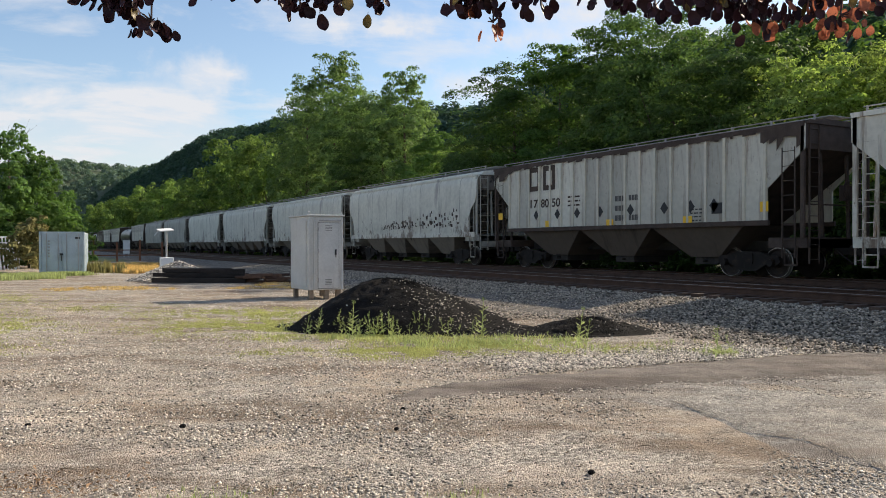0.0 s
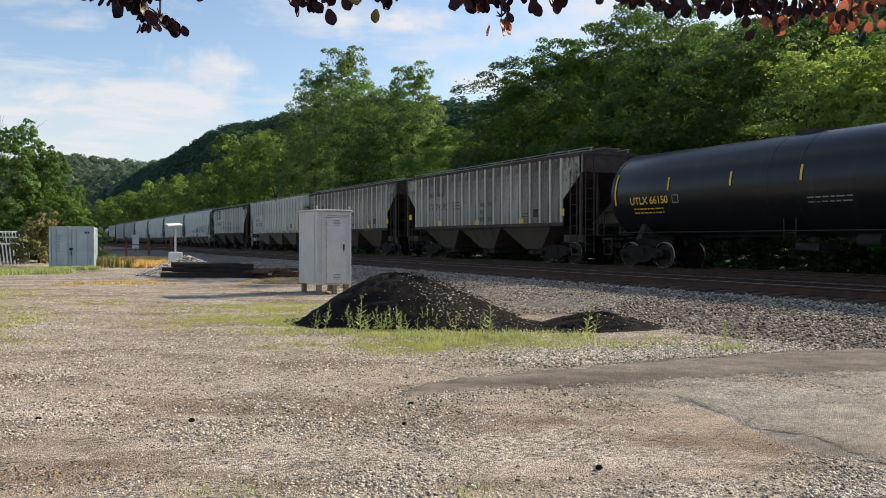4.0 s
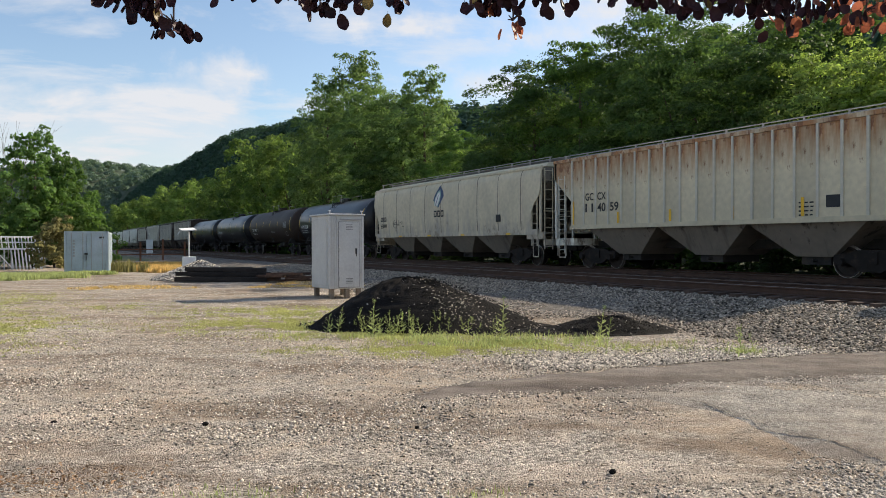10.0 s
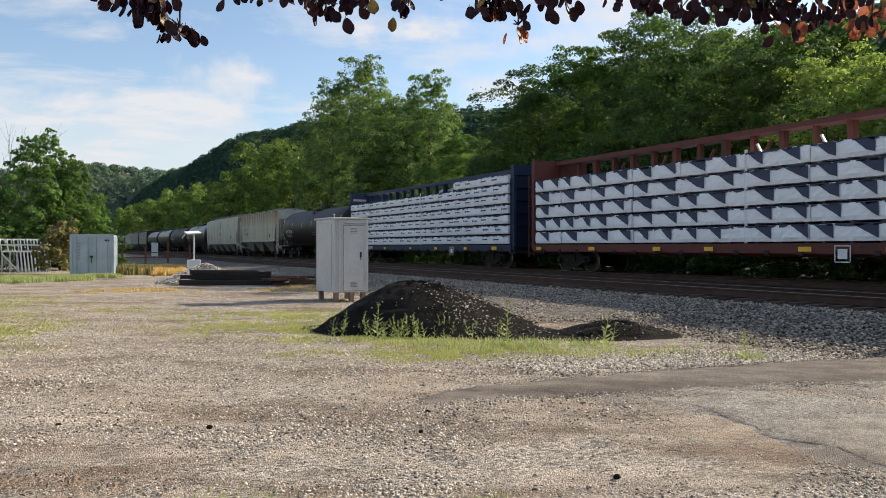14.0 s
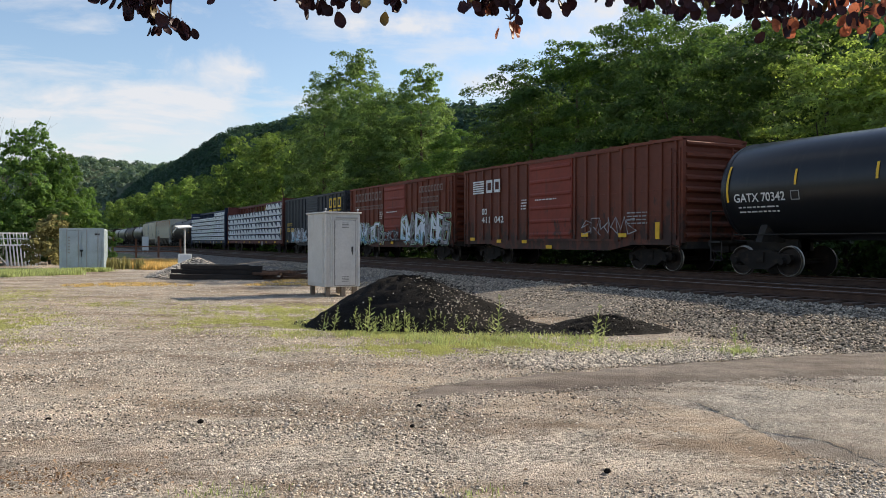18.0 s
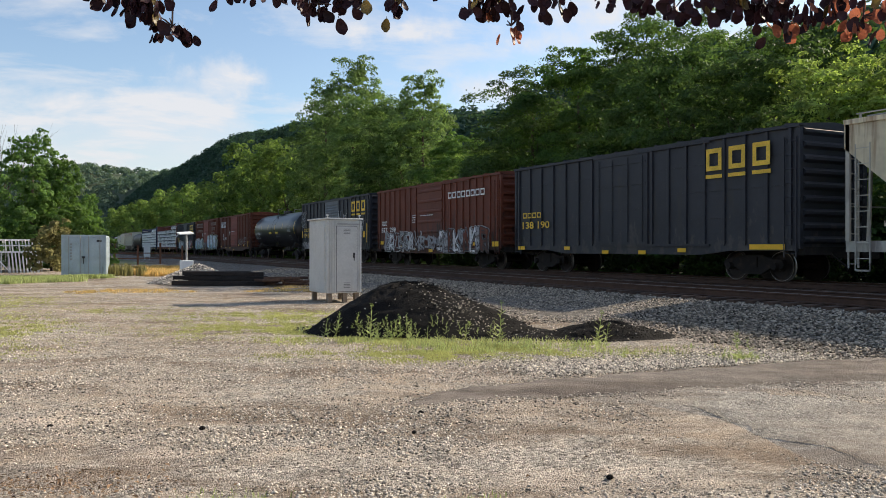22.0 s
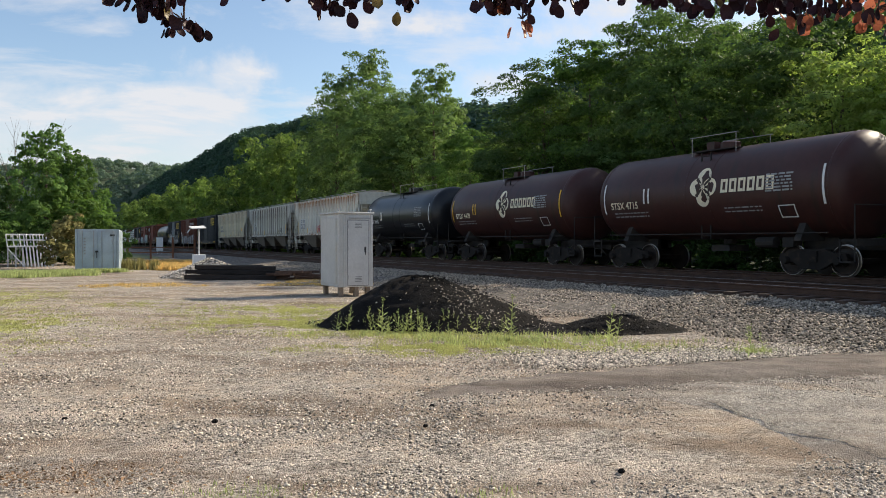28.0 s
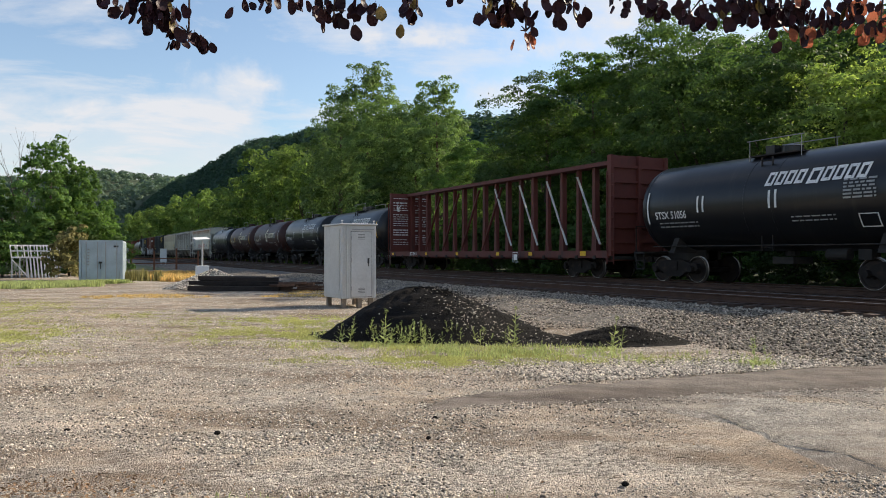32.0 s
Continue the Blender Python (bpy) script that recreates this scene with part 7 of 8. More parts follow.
def container():
    ct = thing("storage_container", "blue-grey steel storage container with double doors", "container", pose(2.22, 46.4, 0, 0, 0, -7))
    w, h, d = 1.03, 2.28, 4.6
    Shape().box(-w, w, .06, d, .1, h).put("body", M_CONT, ct)
    rb = Shape().box(-.025, .025, -.05, .05, .14, h - .06).mesh("corrugation", M_CONT)
    for i in range(18):
        for x in (-w, w):
            attach("corrugation", rb, ct, pose(x, .25 + i * .25, 0))
    fr = Shape()
    for x in (-w, w):
        fr.box(x - .06, x + .06, -.01, .1, .0, h + .02)
    fr.box(-w, w, -.01, .1, h - .1, h + .02).box(-w, w, -.01, .1, .0, .14)
    fr.put("end_frame", M_CONT, ct)
    for k, (x0, x1) in enumerate(((-w + .08, -.015), (.015, w - .08))):
        dr = Shape().box(x0, x1, .0, .055, .16, h - .12).put("door", M_CONT, ct, bevel=.008)
        p = Shape()
        for i in range(5):
            zz = .3 + i * .36
            p.box(x0 + .08, x1 - .08, -.016, -.002, zz, zz + .2)
        p.put("door_rib", M_CONT, dr)
        b = Shape()
        for x in (x0 + .22, x1 - .16):
            b.tube((x, -.04, .1), (x, -.04, h - .06), .02, n=6)
        b.put("lock_rod", M_CABD, dr)
    Shape().box(-.1, .06, -.09, -.04, 1.05, 1.15).bar((-.02, -.07, .75), (-.02, -.07, 1.1), .035).put("door_handle", M_BLACK, ct)
    tx = Shape()
    for i in range(6):
        tx.box(-w + .36, -w + .46, -.021, -.017, 1.75 - i * .16, 1.84 - i * .16)
    tx.put("stencil_mark", M_GREYL, ct)
    Shape().box(w - .4, w - .16, -.021, -.017, h - .36, h - .26).put("data_plate", M_BLACK, ct)


container()


M_SCRAP = mat("rotten_brown_timber", (0.085, 0.048, 0.032), 0.9, vary=0.4, scale=5, fine=30, bump=0.3, per_object=0.35)


def tie_stack():
    g = random.Random(2)
    k = 0
    lay = [(0, 6, 3.9), (1, 5, 3.7), (2, 3, 3.5)]
    for lv, n, ln in lay:
        for i in range(n):
            l = ln * g.uniform(.6, 1.0)
            hh = g.uniform(.15, .2)
            me = Shape().box(-l / 2, l / 2, -.12, .12, 0, hh).mesh("timber", M_OLDTIMBER, bevel=.015)
            ob = new("timber", me)
            ob.matrix_world = pose(7.2 + g.uniform(-.4, .4) - .2 * lv, 34.2 + i * .27 + lv * .14 + g.uniform(-.02, .02), .005 + lv * .205, 0, g.uniform(-.8, .8), -24 + g.uniform(-3, 3))
            tagged(ob, "old black creosoted timber in a low stack", "timber", "stacked old timbers")
    for i in range(16):
        l = g.uniform(.3, .75)
        me = Shape().box(-l, l, -.08, .08, 0, .1).mesh("timber_scrap", M_SCRAP, bevel=.01)
        ob = new("timber_scrap", me)
        ob.matrix_world = pose(9.3 + g.uniform(-.8, .8), 33.0 + g.uniform(-.8, .8), .004 + .02 * i, g.uniform(-4, 4), g.uniform(-3, 3), g.uniform(-60, 10))
        tagged(ob, "broken rust-brown scrap of timber on the gravel", "timber", "timber scraps")


tie_stack()


def gravel_mound():
    g = np.random.default_rng(31)
    n = 4200
    r, a = np.sqrt(g.random(n)), g.uniform(0, 2 * np.pi, n)
    x = 6.6 + 2.2 * r * np.cos(a)
    y = 37.6 + 1.6 * r * np.sin(a)
    z = .88 * np.clip(1 - r, 0, 1)
    stones("gravel_mound", np.stack([x, y, z], -1), .03 + .05 * g.random(n), M_STONEW, 32, "grey gravel mound behind the timber stack", "gravel")
    v, f = [(6.6, 37.6, .86)], []
    for j in range(1, 6):
        for i in range(24):
            b = 2 * math.pi * i / 24
            v.append((6.6 + 2.2 * j / 5 * math.cos(b), 37.6 + 1.6 * j / 5 * math.sin(b), .86 * (1 - j / 5) - .01))
    f = [(0, 1 + i, 1 + (i + 1) % 24) for i in range(24)] + [(1 + j * 24 + i, 1 + (j + 1) * 24 + i, 1 + (j + 1) * 24 + (i + 1) % 24, 1 + j * 24 + (i + 1) % 24) for j in range(4) for i in range(24)]
    tagged(new("earth_mound", mesh_from("earth_mound", v, f, M_BALLAST, True)), "low stony mound behind the timbers", "mound", kind="structure")


gravel_mound()


def post_with_panel():
    p = thing("solar_post", "thin grey post with a small tilted panel and control box", "post", pose(6.62, 40.9, 0))
    Shape().tube((0, 0, 0), (0, 0, 2.3), .045, n=10).put("pole", M_GALV, p)
    Shape().box(-.42, .3, -.25, .25, -.025, .025, Matrix.Translation((0, 0, 2.34)) @ pose(0, 0, 0, 12, -4, 10)).put("panel", M_WHITEP, p, bevel=.008)
    Shape().bar((-.4, -.1, 2.3), (-.58, -.1, 2.05), .05).put("bracket", M_GALV, p)
    Shape().box(-.3, .3, -.22, .22, .0, .98).put("control_box", M_WHITEP, p, bevel=.02)


post_with_panel()


def relay_box():
    p = thing("relay_box", "small pale grey signal relay box on legs beside the track", "cabinet", pose(12.0, 103.0, .02))
    Shape().box(-.36, .36, -.3, .3, .5, 2.1).put("body", M_WHITEP, p, bevel=.02)
    Shape().box(-.4, .4, -.34, .34, 2.101, 2.16).put("roof", M_WHITEP, p)
    for x in (-.25, .25):
        Shape().box(x - .05, x + .05, -.05, .05, -.1, .5).put("leg", M_GALV, p)
    f = thing("post_and_rail_fence", "rusty iron posts with a low rail near the track", "fence", pose(9.6, 82.0, 0, 0, 0, 4))
    for i in range(4):
        x = -3.0 + 2.1 * i
        Shape().box(x - .08, x + .08, -.08, .08, -.05, 2.1 - .25 * (i % 2)).put("post", M_RUSTY, f)
    for z in (.55, 1.05):
        Shape().box(-3.0, 3.3, -.03, .03, z, z + .09).put("rail", M_RUSTY, f)


relay_box()


def deck():
    """White steel platform with leaning posts and a railing."""
    d = thing("loading_platform", "white steel loading platform with railings and slanted posts", "platform", pose(-.95, 58.5, 0, 0, 0, -4))
    Shape().box(-1.5, 1.2, -1.2, 1.2, 1.28, 1.38).put("floor", M_WHITEP, d)
    for i in range(9):
        x = -.5 + .2 * i
        Shape().bar((x, -1.1, 0), (x - .12, -1.1, 1.28), .12, .08).put("post", M_WHITEP, d)
    for x in (-1.45, -1.0, -.6, 1.15):
        Shape().bar((x, -1.15, 0), (x, -1.15, 1.3), .07).put("post", M_GALV, d)
        Shape().bar((x, 1.15, 0), (x, 1.15, 1.3), .07).put("post", M_GALV, d)
    Shape().bar((-1.45, -1.16, 1.2), (-.55, -1.16, .1), .06).put("brace", M_WHITEP, d)
    for z in (1.75, 2.1):
        for y in (-1.18, 1.18):
            Shape().tube((-1.5, y, z), (1.2, y, z), .045, n=6).put("rail", M_WHITEP, d)
        for x in (-1.48, 1.18):
            Shape().tube((x, -1.13, z), (x, 1.13, z), .045, n=6).put("rail", M_WHITEP, d)
    for i in range(8):
        x = -1.48 + i * .38
        Shape().tube((x, -1.18, 1.38), (x - .08, -1.24, 2.14), .04, n=6).put("baluster", M_WHITEP, d)
        Shape().tube((x, 1.18, 1.38), (x - .08, 1.24, 2.14), .04, n=6).put("baluster", M_WHITEP, d)


deck()

# ---- plants ----
def leaf_material(name, colour, second, translucent=0.35, per=0.13, passing=(1.8, 1.95, 1.1)):
    m = mat(name, colour, 0.55, vary=0.42, scale=0.6, fine=1.6, bump=0, second=second, second_amount=0.5, translucent=translucent, per_object=.22, per_island=per, spec=0.1)
    # a thin leaf passes a brighter, yellower light than it reflects
    nd, ln = m.node_tree.nodes, m.node_tree.links
    tr = next(n for n in nd if n.bl_idname == "ShaderNodeBsdfTranslucent")
    src = tr.inputs[0].links[0].from_socket
    mul = nd.new("ShaderNodeMix"); mul.data_type = 'RGBA'; mul.blend_type = 'MULTIPLY'
    mul.inputs[0].default_value = 1.0
    mul.inputs[7].default_value = (*passing, 1)
    ln.new(src, mul.inputs[6]); ln.new(mul.outputs[2], tr.inputs[0])
    return m


M_LEAF = leaf_material("leaves_mid", (0.085, 0.145, 0.042), (0.06, 0.11, 0.036), 0.4)
M_LEAFD = leaf_material("leaves_dark", (0.082, 0.13, 0.046), (0.058, 0.10, 0.04), 0.36)
M_LEAFY = leaf_material("leaves_yellow", (0.25, 0.31, 0.10), (0.16, 0.225, 0.075), 0.45)
# the far hillside's leaf colour is blued to stand in for haze
M_LEAFFAR = leaf_material("leaves_far_hazed", (0.042, 0.076, 0.056), (0.03, 0.058, 0.045), 0.25)
# brighter copy of the mid leaves, with sunlight on the tops put into its colour
M_LEAFMID = leaf_material("leaves_sunny", (0.135, 0.19, 0.06), (0.08, 0.135, 0.045), 0.45)
M_LEAFTALL = leaf_material("leaves_tall", (0.125, 0.18, 0.075), (0.088, 0.138, 0.06), 0.42)
M_LEAFYARD = leaf_material("leaves_yard", (0.095, 0.16, 0.05), (0.065, 0.118, 0.04), 0.4)
# paler and bluer still: distance haze is painted into this leaf colour
M_LEAFHAZE = leaf_material("leaves_distant_hazed", (0.125, 0.178, 0.145), (0.095, 0.145, 0.12), 0.3)
M_BARK = mat("bark", (0.10, 0.078, 0.058), 0.95, vary=0.4, scale=5, fine=30, bump=0.6)
M_DEADLEAF = mat("brown_dead_leaf", (0.25, 0.155, 0.085), 0.8, vary=0.35, per_island=0.5)
M_DRY = mat("dry_grass", (0.66, 0.47, 0.17), 0.9, vary=0.3, translucent=0.3, per_island=0.4)
M_RUSSET = mat("russet_leaves", (0.23, 0.21, 0.075), 0.8, vary=0.3, translucent=0.2, per_island=0.4)
M_GRASS = mat("green_weeds", (0.40, 0.455, 0.18), 0.8, vary=0.3, scale=1, translucent=0.5, per_island=0.45)
M_GRASSY = mat("yellow_green_turf", (0.46, 0.47, 0.17), 0.85, vary=0.3, scale=1, translucent=0.35, per_island=0.28)


def leaf_cloud(centres, size, g, droop=0.25, lift=.42, out=None, loose=.34):
    """Small folded leaf sprays at the given points, facing out of their clump or turned every way."""
    n = len(centres)
    nrm = g.normal(0, 1, (n, 3))
    if out is None:
        nrm[:, 2] = np.abs(nrm[:, 2]) + lift
    else:
        nrm = out + nrm * loose
    nrm /= np.linalg.norm(nrm, axis=1)[:, None] + 1e-9
    a = np.cross(nrm, g.normal(0, 1, (n, 3)))
    a /= np.linalg.norm(a, axis=1)[:, None] + 1e-9
    b = np.cross(nrm, a)
    s = np.asarray(size).reshape(-1, 1) * g.uniform(.6, 1.35, (n, 1))
    v = np.stack([centres - a * s, centres + b * s * .5 + nrm * s * .12, centres + a * s - nrm * s * droop, centres - b * s * .5 + nrm * s * .12], 1)
    f = np.arange(4)[None] + 4 * np.arange(n)[:, None]
    return v.reshape(-1, 3), f


def crown_points(g, n, height, width, base, lobes, fill=0.45, lobe=1.0, pad=(.26, .5), flat=.55, pads=15):
    """Points in an uneven crown: lobes on the limbs, each carrying domed pads of leaves with gaps between; also the way the leaves face."""
    c = []
    for i in range(lobes):
        t = (i + .5) / lobes
        z = base + (height - base) * (.08 + .84 * t)
        k = math.sin(math.pi * (.16 + .70 * t)) ** .8
        r = width * .62 * k * math.sqrt(g.random())
        w = i * 2.399 + g.uniform(-.5, .5)
        c.append((r * math.cos(w), r * math.sin(w), z, width * lobe * g.uniform(.22, .42) * (.55 + .55 * k)))
    c.append((0, 0, height - width * .22, width * .24 * lobe))
    c = np.array(c)
    L = len(c)
    # the pads, set round the outside of each lobe
    d = g.normal(0, 1, (L, pads, 3))
    d[:, :, 2] = d[:, :, 2] * .8 + .2
    d /= np.linalg.norm(d, axis=2)[:, :, None]
    size = g.uniform(pad[0], pad[1], (L, pads)) * c[:, 3][:, None]
    mid = c[:, None, :3] + d * (c[:, 3][:, None] * g.uniform(.62, 1.02, (L, pads)))[:, :, None] * np.array([1, 1, .9])
    wgt = (size ** 2).ravel()
    j = g.choice(L * pads, n, p=wgt / wgt.sum())
    mid, size, d = mid.reshape(-1, 3)[j], size.ravel()[j], d.reshape(-1, 3)[j]
    # leaves over the dome of each pad, its rim drooping outwards
    u = g.normal(0, 1, (n, 3))
    u[:, 2] = np.abs(u[:, 2]) * .9 - .25
    u += d * .55
    u /= np.linalg.norm(u, axis=1)[:, None] + 1e-9
    rad = g.uniform(.55, 1.06, n) ** .6
    out = np.stack([u[:, 0] * flat, u[:, 1] * flat, u[:, 2]], -1)
    out /= np.linalg.norm(out, axis=1)[:, None] + 1e-9
    p = mid + u * np.array([1, 1, flat]) * (size * rad)[:, None]
    # thin leaves inside the lobe, round its limbs
    inner = g.random(n) < fill * .35
    k = j // pads
    q = c[k, :3] + np.clip(g.normal(0, .4, (n, 3)), -.66, .66) * c[k, 3][:, None]
    p = np.where(inner[:, None], q, p)
    # bring the crown to its true height and spread
    kz = (height - base * .5) / (np.percentile(p[:, 2], 99.6) - base * .5)
    kr = width * .5 / np.percentile(np.hypot(p[:, 0], p[:, 1]), 97)
    for q in (p, c):
        q[:, 2] = base * .5 + (q[:, 2] - base * .5) * kz
        q[:, :2] *= kr
    p[:, 2] = np.maximum(p[:, 2], .25)
    return p, c, out


TREES = {}


def tree_kind(key, seed, n, height, width, base, lobes, leaf, material, trunk_r=.22, fill=.45, lobe=1.0, pad=(.26, .5), flat=.55, pads=15):
    g = np.random.default_rng(seed)
    p, c, out = crown_points(g, n, height, width, base, lobes, fill, lobe, pad, flat, pads)
    v, f = leaf_cloud(p, np.full(n, leaf), g, out=out)
    crown = fast_mesh("crown", v, f, material)
    s = Shape()
    lean = (g.uniform(-.3, .3), g.uniform(-.3, .3))
    z = 0.0
    pts = [(0, 0, -.4)] + [(lean[0] * k, lean[1] * k, height * .8 * k) for k in (.2, .45, .7, 1.0)]
    rr = [trunk_r * 1.25, trunk_r, trunk_r * .8, trunk_r * .5, trunk_r * .2]
    for i in range(4):
        s.tube(pts[i], pts[i + 1], rr[i], rr[i + 1], n=8, caps=False)
    for x, y, zz, r in c[:12]:
        k = min(.9, max(.12, (zz - r) / height))
        st = Vector((lean[0] * k, lean[1] * k, height * .8 * k))
        mid = st.lerp(Vector((x, y, zz)), .55) + Vector((0, 0, -.2))
        s.tube(st, mid, trunk_r * .42, trunk_r * .25, n=6, caps=False)
        s.tube(mid, (x, y, zz), trunk_r * .25, trunk_r * .06, n=5, caps=False)
    TREES[key] = (s.mesh("trunk", M_BARK, smooth=True), crown, height)


tree_kind("broad1", 1, 40000, 12, 8.5, 1.2, 16, .085, M_LEAFD, fill=.4, flat=.34, pad=(.28, .6), pads=9)
tree_kind("broad2", 2, 40000, 12, 9.0, 1.0, 17, .085, M_LEAFD, fill=.4, flat=.34, pad=(.28, .6), pads=9)
tree_kind("broad3", 3, 36000, 12, 8.0, 1.0, 16, .085, M_LEAF, fill=.4, flat=.4, pad=(.28, .6), pads=9)
tree_kind("far1", 14, 9000, 12, 9.0, 1.0, 15, .21, M_LEAFMID, pads=12, flat=.7)
tree_kind("far2", 15, 9000, 12, 9.0, 1.0, 16, .21, M_LEAFMID, pads=12)
tree_kind("tall1", 4, 24000, 20, 9.5, 2.0, 40, .135, M_LEAFTALL, .3, fill=.4, lobe=.62, flat=.6, pad=(.28, .56), pads=9)
tree_kind("tall2", 5, 24000, 20, 9.0, 2.0, 40, .135, M_LEAFTALL, .3, fill=.4, lobe=.62, flat=.6, pad=(.28, .56), pads=9)
tree_kind("yellow1", 6, 30000, 9, 6.5, .8, 18, .075, M_LEAFY, fill=.3, flat=.4, pad=(.24, .5), pads=10)
tree_kind("yellow2", 7, 18000, 14, 9.0, 1.5, 18, .15, M_LEAFMID, fill=.4)
tree_kind("back1", 12, 9000, 12, 9, 1.2, 14, .2, M_LEAFD, pads=12)
tree_kind("back2", 13, 9000, 12, 9.5, 1.2, 14, .2, M_LEAF, pads=12)
tree_kind("shrub1", 8, 6000, 4, 4.5, .2, 9, .10, M_LEAFD, .08)
tree_kind("shrub2", 9, 6000, 3.4, 4.5, .2, 9, .10, M_LEAF, .08)
tree_kind("yard", 10, 18000, 9.5, 5.0, .5, 32, .11, M_LEAFYARD, .2, fill=.4, lobe=.66, flat=.75, pads=11)


def tree(key, x, y, top, turn, label, group, name="tree", wide=1.0):
    trunk, crown, h = TREES[key]
    k = top / h
    t = thing(name, label, "tree" if name == "tree" else "shrub", group=group)
    t.matrix_world = Matrix.Translation((x, y, float(rise(x, y)))) @ pose(0, 0, 0, 0, 0, turn) @ Matrix.Diagonal((k * wide, k * wide, k, 1))
    attach("trunk", trunk, t)
    attach("crown", crown, t)
    return t


def tree_line():
    g = random.Random(17)
    G = "trees along the far side of the tracks"
    row = [(4, 9.5, "broad3"), (10, 9.5, "broad1"), (15, 9.0, "broad2"), (18.6, 9.0, "yellow1"), (21.6, 9.5, "yellow1"), (25.5, 11.2, "broad1"), (30, 13.2, "broad2"), (34.8, 14.2, "broad1"),
           (39.2, 13.4, "broad3"), (43.4, 13.0, "broad2"), (48, 10.2, "broad1"), (52.5, 9.0, "yellow2"), (57, 10.4, "broad3"), (61.8, 16.3, "tall2"), (67, 14.8, "broad2"), (72.5, 17.5, "tall1"),
           (78.5, 21.2, "tall2"), (85.5, 19.8, "tall1"), (92, 15.5, "tall2"), (99, 13.0, "far1"), (107, 16.2, "yellow2"), (115, 13.0, "far1"), (124, 17.5, "far2"), (134, 13.0, "far1"),
           (145, 13.5, "far2"), (157, 13.5, "far1"), (170, 14.0, "far2"), (184, 15.5, "far1"), (200, 14.0, "far2"), (218, 15, "far1"), (238, 15, "far1"), (260, 16, "far2"), (285, 16, "far1"), (312, 17, "far1"), (345, 17, "far1")]
    words = {"y": "yellow-green sunlit broadleaf tree behind the tracks", "t": "tall green poplar-like tree behind the tracks", "f": "green broadleaf tree far along the tracks", "b": "dense dark green broadleaf tree behind the tracks"}
    for y, h, key in row:
        tree(key, 29.5 + g.uniform(-.8, 1.2), y, h, g.uniform(0, 360), words[key[0]], G)
    # a second row up the slope
    y = 2.0
    while y < 330:
        h = np.interp(y, [0, 15, 24, 30, 46, 54, 70, 80, 90, 110, 330], [10.5, 10.5, 11.5, 13.2, 10.5, 7.6, 8, 11, 13, 12, 14]) * g.uniform(.88, 1.05)
        tree(g.choice(["back1", "back2"]), 36.5 + g.uniform(-1.5, 2.5), y, float(h), g.uniform(0, 360), words["b"], G)
        y += 6.5 + y * .02
    # undergrowth at the foot of the trees
    y = 3.0
    while y < 190:
        tree(g.choice(["shrub1", "shrub2"]), 26.9 + g.uniform(-.3, .9), y, g.uniform(2.6, 4.6), g.uniform(0, 360), "dark green undergrowth at the foot of the trees", "undergrowth behind the tracks", "shrub", 1.15)
        y += 2.6 + y * .016


tree_line()


def yard_trees():
    G = "trees behind the container"
    tree("yard", -.3, 63, 9.6, 20, "green vine-hung tree behind the container", G, wide=1.0)
    tree("yard", 1.6, 64.5, 8.2, 150, "green vine-hung tree behind the container", G, wide=.9)
    tree("yard", -4.0, 65, 7.2, 250, "green vine-hung tree behind the container", G)
    tree("yard", 4.2, 82, 6.5, 80, "green tree beyond the container", G)
    for x, y, h, k in ((-3.2, 60.5, 3.6, "shrub2"), (.9, 61.5, 3.8, "shrub1"), (-.8, 60.8, 3.0, "shrub2"), (-5.8, 61, 4.2, "shrub1"), (2.6, 62.0, 4.6, "shrub2"), (-9, 63, 5.0, "shrub1"), (3.2, 95, 5.0, "shrub2"), (6.5, 125, 6.0, "shrub1"), (4, 150, 7, "shrub2"), (-2, 110, 7, "shrub1")):
        tree(k, x, y, h, 40 * h, "green bush at the edge of the yard", "bushes behind the yard", "shrub")
    # bare dead tree
    g = random.Random(6)
    s = Shape()
    def grow(p, d, r, n):
        q = p + d
        s.tube(p, q, r, r * .65, n=5, caps=False)
        if n:
            for _ in range(3 if n > 2 else 2):
                e = d * g.uniform(.6, .85)
                e = e + Vector((g.uniform(-1, 1), g.uniform(-1, 1), g.uniform(-.1, .6))) * e.length * .45
                grow(q, e, r * .62, n - 1)
    grow(Vector((0, 0, 0)), Vector((.1, 0, 2.3)), .09, 5)
    dt = thing("dead_tree", "bare dead tree with thin grey branches", "tree", pose(-3.4, 66, 0))
    s.put("limb", M_BARK, dt)
    # russet bush beside the container
    gg = np.random.default_rng(41)
    p, c, out = crown_points(gg, 3600, 3.3, 2.6, .1, 9)
    v, f = leaf_cloud(p, np.full(len(p), .12), gg, out=out)
    ob = thing("shrub", "russet dry bush beside the container", "shrub", pose(.6, 53.0, 0))
    attach("crown", fast_mesh("crown", v, f, M_RUSSET), ob)


yard_trees()


def far_woods(name, label, material, pts, size, per, leaf, seed):
    """Tree tops on the valley sides, too many to count."""
    g = np.random.default_rng(seed)
    n = len(pts)
    w = size * g.uniform(.7, 1.3, n)
    i = np.repeat(np.arange(n), per)
    d = g.normal(0, 1, (n * per, 3))
    d /= np.linalg.norm(d, axis=1)[:, None]
    d[:, 2] = np.abs(d[:, 2]) * 1.15 - .25
    c = pts[i] + d * (w[i] * g.uniform(.75, 1.05, n * per))[:, None] + np.array([0, 0, 1.0]) * w[i][:, None]
    v, f = leaf_cloud(c, np.full(len(c), leaf), g, out=d * np.array([1, 1, 1.2]) + np.array([0, 0, .25]), loose=.35)
    tagged(new(name, fast_mesh(name, v, f, material)), label, "woods", kind="stuff")


